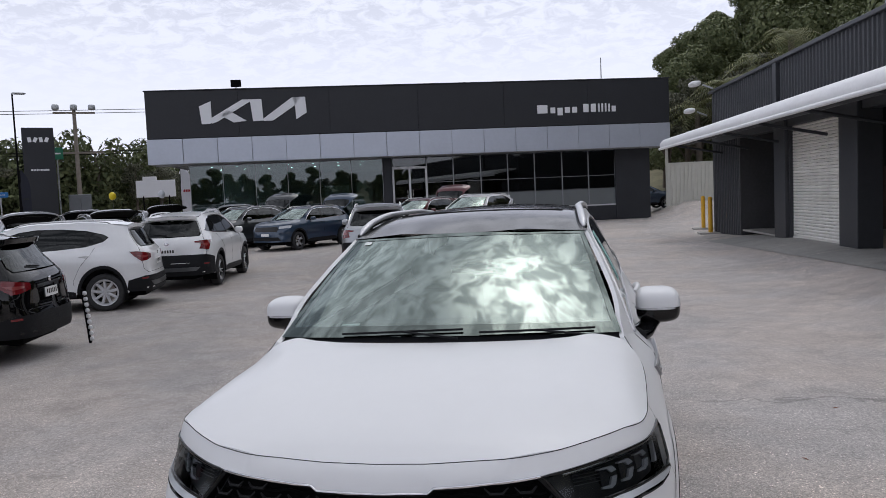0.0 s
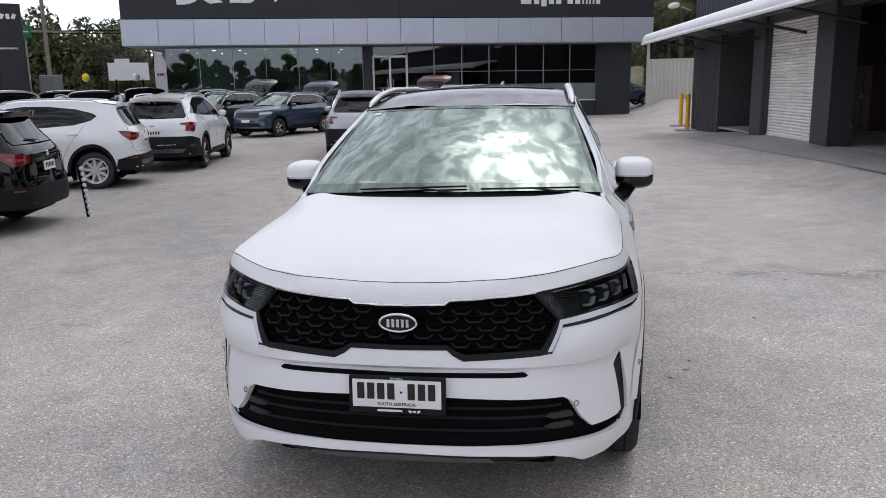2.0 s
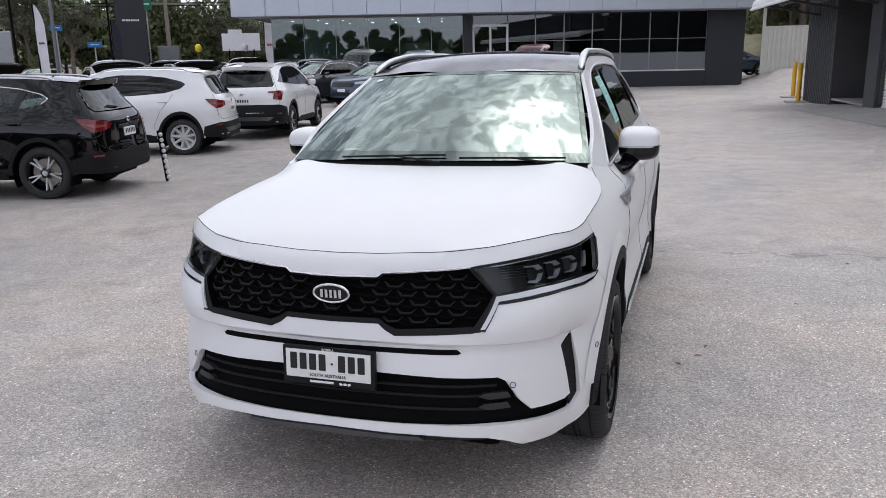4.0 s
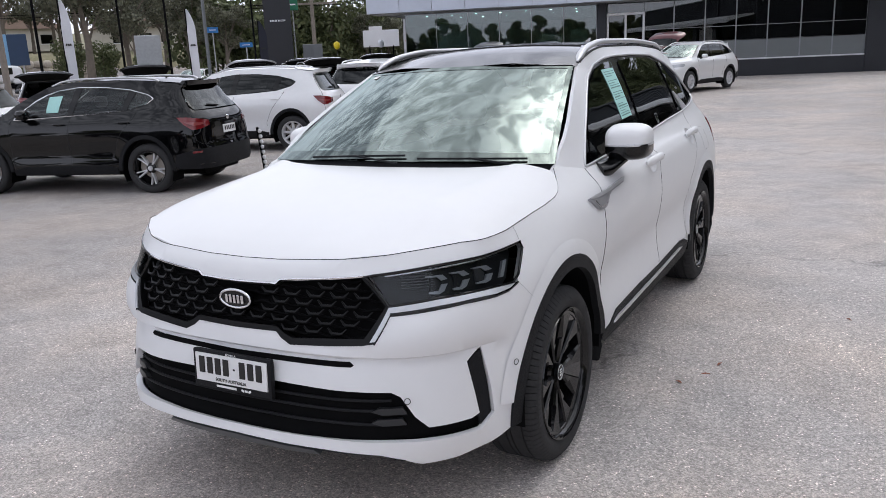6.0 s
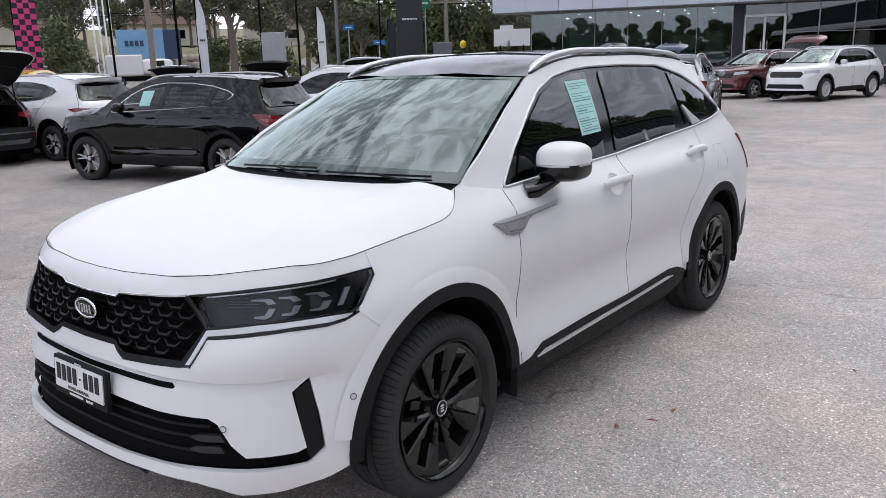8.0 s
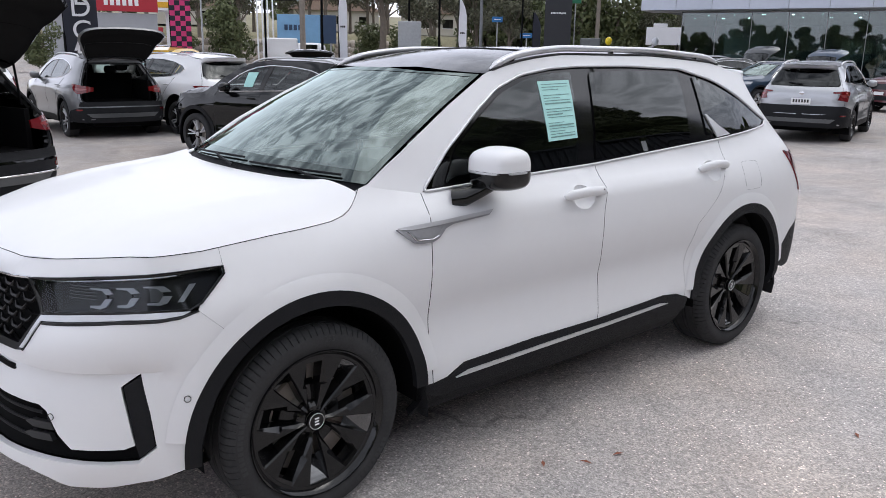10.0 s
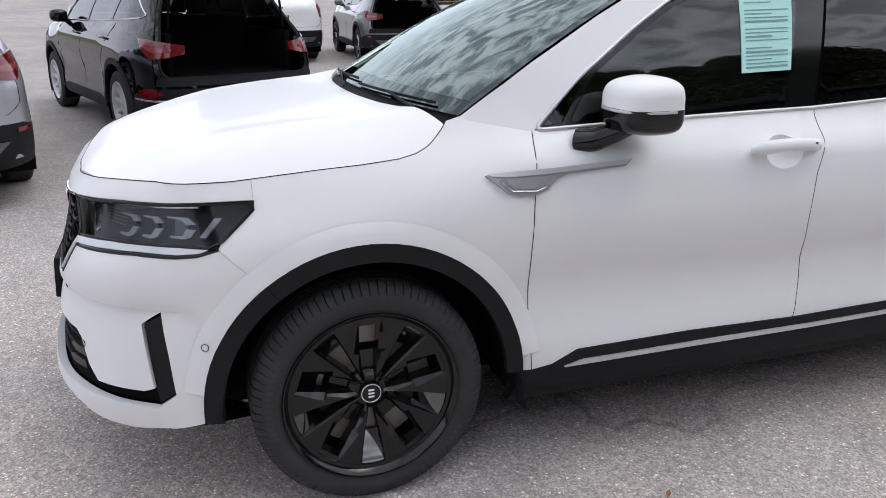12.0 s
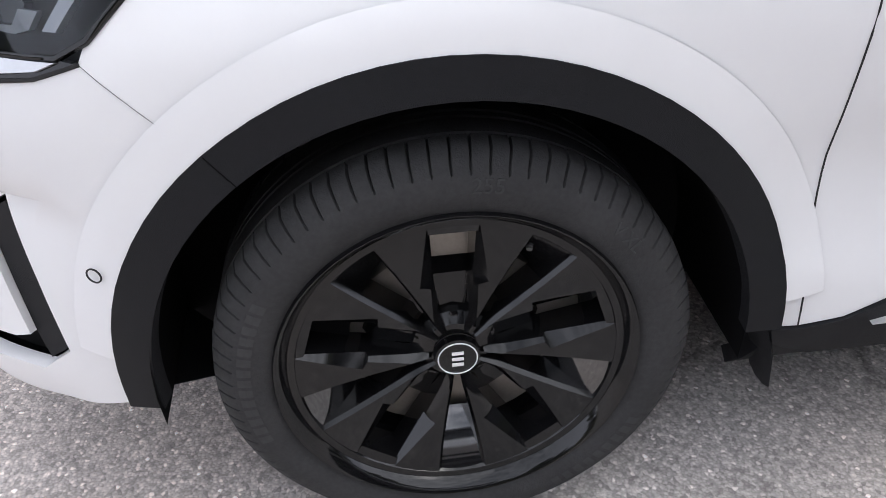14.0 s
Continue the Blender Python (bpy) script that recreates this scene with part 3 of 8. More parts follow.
def build_ground():
    xs = np.concatenate([[-1500, -800, -400, -260, -200, -160, -140, -125, -115, -110, -105, -100, -96, -92, -88, -84], np.arange(-80, 41, 1.0), [44, 50, 60, 75, 100, 150, 250, 600, 1500]])
    ys = np.concatenate([[-1500, -600, -250, -100, -60, -40], np.arange(-30, 81, 1.0), [85, 90, 95, 100, 110, 120, 130, 150, 200, 300, 700, 1500]])
    X, Y = np.meshgrid(xs, ys)
    Z = ground_height(X, Y)
    n = len(xs)
    V = np.stack([X, Y, Z], 2).reshape(-1, 3)
    F = np.array([(j * n + i, j * n + i + 1, (j + 1) * n + i + 1, (j + 1) * n + i) for j in range(len(ys) - 1) for i in range(n - 1)])
    c = V[F].mean(1)
    green = ((-c[:, 0] * .91 + c[:, 1] * .40) > 81) | ((c[:, 1] + c[:, 0] * .7 > 68) & (c[:, 0] + .25 * c[:, 1] > 2)) | (c[:, 0] > 60) | ((c[:, 0] * .85 + c[:, 1] * .35 > 22) & (c[:, 0] - .40 * c[:, 1] > 2)) | (c[:, 1] < -60)
    tagged(put("ground", mesh("ground", V, F, None, 60, [M_ASPHALT, M_DRYGRASS], green.astype(int))), "worn grey asphalt yard with pale aggregate", "ground", kind="structure")


M_DRYGRASS = mat("dry_grass_bank", (0.22, 0.20, 0.12), 0.9, 0, 0.4, .6, .6, 8)
build_ground()


# ---- shared car surfaces (front axle at y = 0, nose towards -y, rear axle at y = 2.815) ----
F0, TAIL = BODY.s0, BODY.s1
ARCH_Z, ARCH_R, ARCH_IN, AXLE2 = 0.365, 0.487, 0.435, 2.815


def same(v):
    return v


class Skin:
    """The body surface as a chart, reshaped by warp."""

    def __init__(self, warp):
        self.warp, self.curves = warp, {}

    def __call__(self, s, z, off=0.0):
        key = (np.asarray(s, float).tobytes(), np.asarray(z, float).tobytes(), float(off))
        if key not in CURVES:
            CURVES[key] = BODY.point(s, z) + (BODY.normal(s, z) * off if off else 0)
        return self.warp(CURVES[key])


CURVES, SHEETS = {}, {}


def skin(warp=same):
    return Skin(warp)


def sheet(chart, poly, holes=(), h=0.04, hb=None, depth=0.0, off=0.0):
    """As lay_sheet; sheets of the shared body surface are worked out once and reshaped for each car."""
    if not isinstance(chart, Skin):
        return lay_sheet(chart, poly, holes, h, hb, depth, off)
    key = (np.asarray(poly, float).tobytes(), tuple(np.asarray(q, float).tobytes() for q in holes), h, hb, depth, off)
    if key not in SHEETS:
        SHEETS[key] = lay_sheet(BARE, poly, holes, h, hb, depth, off)
    V, F = SHEETS[key]
    return chart.warp(V), F


BARE = Skin(same)


HOOD_SEAM = [(F0, .984), (F0 + .16, .987), (F0 + .37, .997), (F0 + .62, 1.012), (F0 + .77, 1.022), (F0 + .96, 1.030), (F0 + 1.1, 1.031), (-.36, 1.034), (-.25, 1.043), (-.13, 1.053), (0, 1.061), (.11, 1.071), (.165, 1.083), (.20, 1.098), (.225, 1.116), (.252, 1.14), (.271, 1.163)]
PILLAR_A = [(.271, 1.163), (.32, 1.176), (.55, 1.322), (.80, 1.457), (1.05, 1.575)]
ROOF_EDGE = [(1.05, 1.575), (1.2, 1.612), (1.42, 1.645), (1.65, 1.660), (2.2, 1.660), (2.7, 1.638), (3.03, 1.612), (3.3, 1.585)]
DLO = [(.538, 1.130), (.702, 1.276), (.919, 1.419), (1.075, 1.507), (1.261, 1.566), (1.472, 1.594), (1.665, 1.604), (2.062, 1.606), (2.518, 1.592), (2.80, 1.53), (3.1, 1.438), (3.35, 1.335), (3.49, 1.287), (3.36, 1.258), (2.66, 1.212), (1.58, 1.158), (1.096, 1.148)]


def arc_pts(y0, r, a0, a1, n=24, z0=ARCH_Z):
    return [(y0 + r * math.cos(radians(a)), z0 + r * math.sin(radians(a))) for a in np.linspace(a0, a1, n)]


def bonnet_height(x, y):
    zc = pchip([-.9, -.805, -.75, -.6, -.4, -.2, 0, .15, .35], [.93, .984, 1.018, 1.072, 1.118, 1.147, 1.168, 1.182, 1.196], y)
    ax = np.abs(x)
    ridge = .50 + .14 * np.clip((y + .8) / 1.0, 0, 1)
    return zc - .03 * x ** 2 - .080 * np.clip(ax / .83, 0, 1.15) ** 8 + .008 * np.exp(-((ax - ridge) / .055) ** 2) * np.clip((y + .75) / .4, 0, 1)


def bonnet(warp, h=0.05):
    """Bonnet panel between the seams, its edge turned down."""
    seam = BODY.point(*np.array(HOOD_SEAM).T)
    xr = np.linspace(.76, 0, 8)[1:]
    rear = np.stack([xr, .108 + .165 * (xr / .77) ** 2.2], 1)
    half = np.concatenate([seam[:, :2], rear])
    poly = np.concatenate([half, (half * [-1, 1])[::-1][1:-1]])
    bd = resample(seam[:, :2], .03, closed=False)
    bz = np.array([seam[np.argsort(np.linalg.norm(seam[:, :2] - p, axis=1))[:2]] for p in bd])
    d = np.linalg.norm(bz[:, :, :2] - bd[:, None], axis=2) + 1e-6
    bz = (bz[:, 0, 2] * d[:, 1] + bz[:, 1, 2] * d[:, 0]) / d.sum(1)
    res = bz - bonnet_height(bd[:, 0], bd[:, 1])

    def chart(x, y, off=0.0):
        dd = np.linalg.norm(np.stack([np.abs(x), y], 1)[:, None] - bd[None], axis=2)
        w = np.exp(-(dd / .07) ** 2) + 1e-12
        corr = (w * res).sum(1) / w.sum(1) * np.exp(-(dd.min(1) / .20) ** 2)
        return warp(np.stack([x, y, bonnet_height(x, y) + corr + off], 1))
    return sheet(chart, poly[::-1], (), h, min(h, .03), depth=.02)


def glass_front(u, v, off=0.0):
    u, v = np.asarray(u, float), np.asarray(v, float)
    b = np.stack([.775 * u, .13 + .19 * np.abs(u) ** 2.2, 1.20 - .027 * u ** 2], -1)
    t = np.stack([.61 * u, .875 + .17 * np.abs(u) ** 2.2, 1.592 - .02 * u ** 2], -1)
    p = b + (t - b) * v[..., None]
    bow = np.sin(np.pi * v) * .022 * (1 - .5 * u ** 2) + off
    return p + bow[..., None] * np.array([0, -.46, .89])


def windscreen(warp, u0=-1.0, u1=1.0, v0=0.0, v1=1.0, n=20, off=0.0):
    U, Vv = np.meshgrid(np.linspace(u0, u1, n), np.linspace(v0, v1, max(2, n // 2)))
    V = warp(glass_front(U.ravel(), Vv.ravel(), off))
    k = n
    F = [(j * k + i, j * k + i + 1, (j + 1) * k + i + 1, (j + 1) * k + i) for j in range(Vv.shape[0] - 1) for i in range(k - 1)]
    return V, F


def roof_grid(warp, u0=-1.0, u1=1.0, n=17, m=22, y1=3.34, off=0.0):
    e = np.array(ROOF_EDGE)
    U, Tt = np.meshgrid(np.linspace(u0, u1, n), np.linspace(0, 1, m))
    U, Tt = U.ravel(), Tt.ravel()
    yf = .875 + .17 * np.abs(U) ** 2.2
    y = yf + (y1 - yf) * Tt
    ze = pchip([.6, *e[:, 0]], [1.43, *e[:, 1]], y)
    xe = BODY.point(np.maximum(y, .9), ze)[:, 0]
    cr = np.interp(y, [.87, 1.05, 1.4, 2.2, 3.0, 3.4], [.09, .055, .04, .045, .04, .03])
    z = ze + cr * (1 - np.abs(U) ** 2.2)
    z = np.where(y < 1.06, np.minimum(z, 1.592 + (y - .875) * .22), z)
    V = warp(np.stack([U * xe, y, z + off], 1))
    F = [(j * n + i, j * n + i + 1, (j + 1) * n + i + 1, (j + 1) * n + i) for j in range(m - 1) for i in range(n - 1)]
    return V, F


def ring_region(y0, a0, a1, r0, r1, n=40):
    return arc_pts(y0, r1, a0, a1, n) + arc_pts(y0, r0, a1, a0, n)


def side_pair(name, vf, material, parent, label="", smooth=40):
    a = put(name, mesh(name, *vf, material, smooth), parent, label)
    b = put(name, mesh(name, *flip(vf), material, smooth), parent, label)
    return a, b


def tyre(R, rim, w, blocks=0):
    """Tyre by turning a section; with blocks, the tread and shoulders are cut by narrow sipes."""
    prof = [(-.42, rim), (-.47, rim + .012), (-.5, rim + .45 * (R - rim)), (-.485, rim + .7 * (R - rim)), (-.44, R - .016), (-.39, R - .004), (-.30, R), (-.26, R), (-.255, R - .008), (-.235, R - .008), (-.23, R), (-.06, R), (-.055, R - .008), (-.03, R - .008), (-.025, R), (.025, R), (.03, R - .008), (.055, R - .008), (.06, R), (.23, R), (.235, R - .008), (.255, R - .008), (.26, R), (.30, R), (.39, R - .004), (.44, R - .016), (.485, rim + .7 * (R - rim)), (.5, rim + .45 * (R - rim)), (.47, rim + .012), (.42, rim)]
    if not blocks:
        prof = [p for i, p in enumerate(prof) if i not in (8, 9, 10, 12, 13, 16, 17, 19, 20, 21)]
    prof = [(a * w, r) for a, r in prof]
    seg = blocks * 5 if blocks else 36
    V, F = lathe(prof, seg)
    if blocks:
        V = V.reshape(len(prof), seg, 3)
        step = 2 * np.pi / seg
        base = np.arange(seg) * step
        for i, (a, r) in enumerate(prof):
            if r > R - .03 and abs(a) > .235 * w:
                lean = .5 * step * np.clip((abs(a) / w - .24) / .2, 0, 1) ** 2
                ang = base.copy()
                ang[1::5] -= step * .58
                ang[4::5] += step * .58
                cut = np.zeros(seg)
                cut[0::5] = .009 if abs(a) < .47 * w else .003
                V[i, :, 1] = (r - cut) * np.cos(ang + lean)
                V[i, :, 2] = (r - cut) * np.sin(ang + lean)
        V = V.reshape(-1, 3)
    return V, F


def alloy_blade(R, q, sg):
    """One of a pair of wide blades along +z: a stepped chamfer towards its twin, a crest, and a steep far side."""
    rows = (.15, .28, .50, .515, .70, .88, .965)
    a_edge = np.interp(rows, [.15, .28, .5, .88, .97], [.045, .085, .108, .122, .125])
    a_wide = (.03, .07, .022, .080, .050, .020, .006)
    b_half = np.interp(rows, [.15, .28, .5, .8, .97], [.012, .030, .072, .122, .136])
    c36, s36 = math.cos(radians(36)), math.sin(radians(36))
    V = []
    for r, ca, wa, hb in zip(rows, a_edge, a_wide, b_half):
        cb, rb = r * s36 - hb * c36, r * c36 + hb * s36
        x = q * (.60 + .21 * r ** 1.2)
        cc = ca + min(wa, .7 * (cb - ca))
        drop = .004 + .16 * (cc - ca)
        for px, c, rr in ((x - .06, ca * .94, r), (x - drop, ca, r), (x, cc, r), (x + .001, cb - .022, rb), (x - .006, cb, rb), (x - .06, cb, rb)):
            V.append((px, sg * c * R, rr * R))
    n = len(rows)
    F = [(i * 6 + k, (i + 1) * 6 + k, (i + 1) * 6 + (k + 1) % 6, i * 6 + (k + 1) % 6) for i in range(n - 1) for k in range(6)]
    F += [tuple(range(6)), tuple(range(6 * n - 1, 6 * n - 7, -1))]
    if sg > 0:
        F = [f[::-1] for f in F]
    return np.array(V), F


def spoke_blade(r0, r1, w0, w1, x0, x1, skew=0.0, deep=.05):
    """One spoke lying along +z, its outer face towards +x, with a ridge along its middle."""
    V = []
    for t in (0, .5, 1):
        r, w, x = r0 + (r1 - r0) * t, w0 + (w1 - w0) * t, x0 + (x1 - x0) * t - .012 * math.sin(math.pi * t)
        c = skew * t
        V += [(x - deep, c - w * .8, r), (x - .008, c - w, r), (x + .004, c - w * .45, r), (x, c + w * .6, r), (x - .010, c + w, r), (x - deep, c + w * .8, r)]
    F = [(i * 6 + k, (i + 1) * 6 + k, (i + 1) * 6 + (k + 1) % 6, i * 6 + (k + 1) % 6) for i in range(2) for k in range(6)]
    F += [(0, 1, 2, 3, 4, 5), (17, 16, 15, 14, 13, 12)]
    return np.array(V), F


def turned(vf, deg):
    V, F = vf
    c, s = math.cos(radians(deg)), math.sin(radians(deg))
    V = np.asarray(V)
    return np.stack([V[:, 0], V[:, 1] * c - V[:, 2] * s, V[:, 1] * s + V[:, 2] * c], 1), F


def wheel_meshes(R=.362, rim=.235, w=.22, spokes=5, style="y", metal=None, rubber=None, blocks=0):
    """Meshes of one wheel, axle along x, outer face towards +x."""
    metal = metal or M_WHEELBLK
    out = {}
    out["tyre"] = mesh("tyre", *tyre(R, rim, w, blocks), rubber or M_RUBBER, 50)
    q = w / 2
    seg = 60 if blocks else 32
    out["rim"] = mesh("rim", *lathe([(-q * .8, rim + .004), (-q * .8, rim - .02), (q * .4, rim - .03), (q * .72, rim - .014), (q * .84, rim - .006), (q * .97, rim + .004), (q * .99, rim + .009), (q * .90, rim + .013)], seg), M_GLOSSBLK if style == "v" else metal, 40)
    blades, facets = [], []
    for k in range(spokes):
        a = 360 / spokes * k
        if style == "y":
            for sg in (-1, 1):
                blades.append(turned(alloy_blade(rim, q, sg), a))
            sc = np.array([1, rim, rim])
            ramp = np.array([(q * .20, -.095, .62), (q * .20, .095, .62), (q * .66, .130, .84), (q * .66, -.130, .84), (q * .80, -.155, .935), (q * .80, .155, .935)]) * sc
            facets.append(turned((ramp, [(0, 1, 2, 3), (3, 2, 5, 4)]), a + 36))
            web = np.array([(q * .42, -.125, .85), (q * .42, .125, .85), (q * .74, .130, .865), (q * .74, -.130, .865), (q * .80, -.135, .94), (q * .80, .135, .94)]) * sc
            blades.append(turned((web, [(0, 1, 2, 3), (3, 2, 5, 4)]), a))
            lobe = np.array([(q * .08, -.11, .53), (q * .08, .11, .53), (q * .30, .105, .47), (q * .30, -.105, .47), (q * .36, -.07, .24), (q * .36, .07, .24)]) * sc
            blades.append(turned((lobe, [(0, 1, 2, 3), (3, 2, 5, 4)]), a))
            bolt = lathe([(q * .30, .0115), (q * .48, .0105), (q * .50, .006), (q * .50, .0005)], 6)
            blades.append(turned((bolt[0] + [0, 0, .057], bolt[1]), a))
        elif style == "v":
            for sg in (-1, 1):
                blades.append(turned(spoke_blade(.04, rim - .012, .0105, .0125, q * .60, q * .74, sg * rim * .20), a + sg * 3))
        else:
            blades.append(turned(spoke_blade(.04, rim - .012, .026, .024, q * .6, q * .74), a))
    if style == "y":
        blades.append(lathe([(q * .45, rim * .945), (q * .76, rim * .915), (q * .805, rim * .925), (q * .815, rim * .965), (q * .79, rim * .985)], seg))
    if style == "v":
        out["hub"] = mesh("hub", *lathe([(q * .10, .074), (q * .50, .072), (q * .62, .058), (q * .66, .038)], seg // 2), M_GLOSSBLK, 40)
    blades.append(lathe([(q * .10, .070), (q * .46, .066), (q * .56, .050), (q * .58, .034)], seg // 2))
    for k, vf in enumerate(facets):
        out["spoke_facet %d" % k] = mesh("spoke_facet", *vf, M_FACET, 25)
    out["spokes"] = mesh("spokes", *merged(*blades), metal, 25)
    out["hub_cap"] = mesh("hub_cap", *lathe([(q * .62, .036), (q * .72, .034), (q * .735, .028), (q * .735, .0005)], seg // 2), M_GLOSSBLK if metal is M_WHEELBLK else metal, 40)
    out["brake_disc"] = mesh("brake_disc", *lathe([(-.005, .07), (-.005, rim - .055), (.012, rim - .055), (.012, .09), (.035, .075), (.035, .001)], seg // 2), M_DISC, 40)
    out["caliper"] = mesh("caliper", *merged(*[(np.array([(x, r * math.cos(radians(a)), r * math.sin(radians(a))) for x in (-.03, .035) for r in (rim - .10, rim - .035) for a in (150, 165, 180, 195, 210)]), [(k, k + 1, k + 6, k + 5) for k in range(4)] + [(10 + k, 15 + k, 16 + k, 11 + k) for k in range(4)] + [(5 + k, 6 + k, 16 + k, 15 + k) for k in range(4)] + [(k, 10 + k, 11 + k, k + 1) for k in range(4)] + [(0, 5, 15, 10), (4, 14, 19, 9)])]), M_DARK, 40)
    if blocks:
        # raised lettering and bars round the sidewall, ring and plain bars on the cap
        face = lambda r: w * float(np.interp(r, [rim + .012, rim + .45 * (R - rim), rim + .7 * (R - rim), R - .016], [.47, .5, .485, .44]))

        def wrapped(V, mid, r0):
            a = radians(mid) - V[:, 0] / r0
            r = r0 + V[:, 1]
            return np.stack([np.array([face(v) for v in r]) + V[:, 2], r * np.cos(a), r * np.sin(a)], 1)
        for txt, mid, size in (("255", 82, .030), ("V XL", 42, .027)):
            me = text_mesh(txt, size, .0012)
            co = np.array([v.co[:] for v in me.vertices])
            co = wrapped(co, mid, rim + .052)
            out["sidewall_lettering " + txt] = mesh("sidewall_lettering", co, [tuple(p.vertices) for p in me.polygons], M_SIDEWALL, 0)
            bpy.data.meshes.remove(me)
        for j, mid in enumerate([150 + 3.6 * k for k in range(14)] + [300 + 4 * k for k in range(9)]):
            u, v = np.meshgrid(np.linspace(-.007, .007, 3), np.linspace(-.010, .010, 3))
            out["sidewall_bar %d" % j] = mesh("sidewall_bar", *(wrapped(np.stack([u.ravel(), v.ravel(), np.full(9, .0012)], 1), mid, rim + .050), [(j * 3 + i, j * 3 + i + 1, j * 3 + i + 4, j * 3 + i + 3) for j in range(2) for i in range(2)]), M_SIDEWALL, 0)
        a = np.linspace(0, 2 * np.pi, 28, endpoint=False)
        out["cap_ring"] = mesh("cap_ring", *tube(np.stack([np.full(28, q * .742), .030 * np.cos(a), .030 * np.sin(a)], 1), .0012, 6, up=(1, 0, 0), closed=True), M_PLATE, 60)
        for k in (-1, 0, 1):
            bx = np.array([(q * .744 + d, y, z + k * .011) for d in (0, .001) for y in (-.009, .009) for z in (-.003, .003)])
            out["cap_bar %d" % k] = mesh("cap_bar", bx, [(4, 5, 7, 6), (0, 2, 3, 1), (0, 1, 5, 4), (2, 6, 7, 3), (1, 3, 7, 5), (0, 4, 6, 2)], M_PLATE, 0)
        out["valve_stem"] = mesh("valve_stem", *tube([(q * .35, (rim - .04) * math.cos(1.02), (rim - .04) * math.sin(1.02)), (q * .62, (rim - .055) * math.cos(1.02), (rim - .055) * math.sin(1.02))], .0045, 8), M_LAMPGREY, 60)
    return out


def add_wheel(meshes, parent, at, right=False, spin=0.0):
    wh = put("wheel", meshes["tyre"], parent, "")
    wh.name = "tyre"
    m = Matrix.Translation(at) @ (Matrix.Rotation(math.pi, 4, "Z") if right else Matrix()) @ Matrix.Rotation(radians(spin), 4, "X")
    wh.matrix_basis = m
    for key in meshes:
        if key != "tyre":
            put(key.split()[0], meshes[key], wh)
    return wh


def blob(size, power=2.6, n=20, m=12, cut=None):
    """Rounded block (superellipsoid)."""
    a, b = np.meshgrid(np.linspace(0, 2 * np.pi, n, endpoint=False), np.linspace(-np.pi / 2, np.pi / 2, m))
    f = lambda t: np.sign(t) * np.abs(t) ** (2 / power)
    V = np.stack([size[0] * f(np.cos(b)) * f(np.cos(a)), size[1] * f(np.cos(b)) * f(np.sin(a)), size[2] * f(np.sin(b))], 2).reshape(-1, 3)
    F = [(j * n + i, j * n + (i + 1) % n, (j + 1) * n + (i + 1) % n, (j + 1) * n + i) for j in range(m - 1) for i in range(n)]
    return V, F


def seat_meshes():
    cush = blob((.26, .27, .09), 4)
    back = blob((.25, .085, .33), 4)
    head = blob((.13, .05, .09), 3)
    return [("seat_cushion", (cush[0] + [0, 0, .55], cush[1])), ("seat_back", (back[0] @ np.array([[1, 0, 0], [0, .95, -.25], [0, .25, .95]]) + [0, .30, .90], back[1])), ("headrest", (head[0] + [0, .42, 1.33], head[1]))]


# ---- the white family car in the middle ----
LEAN = radians(0.55)
HERO_POSE = Matrix.Translation((.9, 0, 0)) @ Matrix.Rotation(-LEAN, 4, "Y") @ Matrix.Translation((-.9, 0, 0))


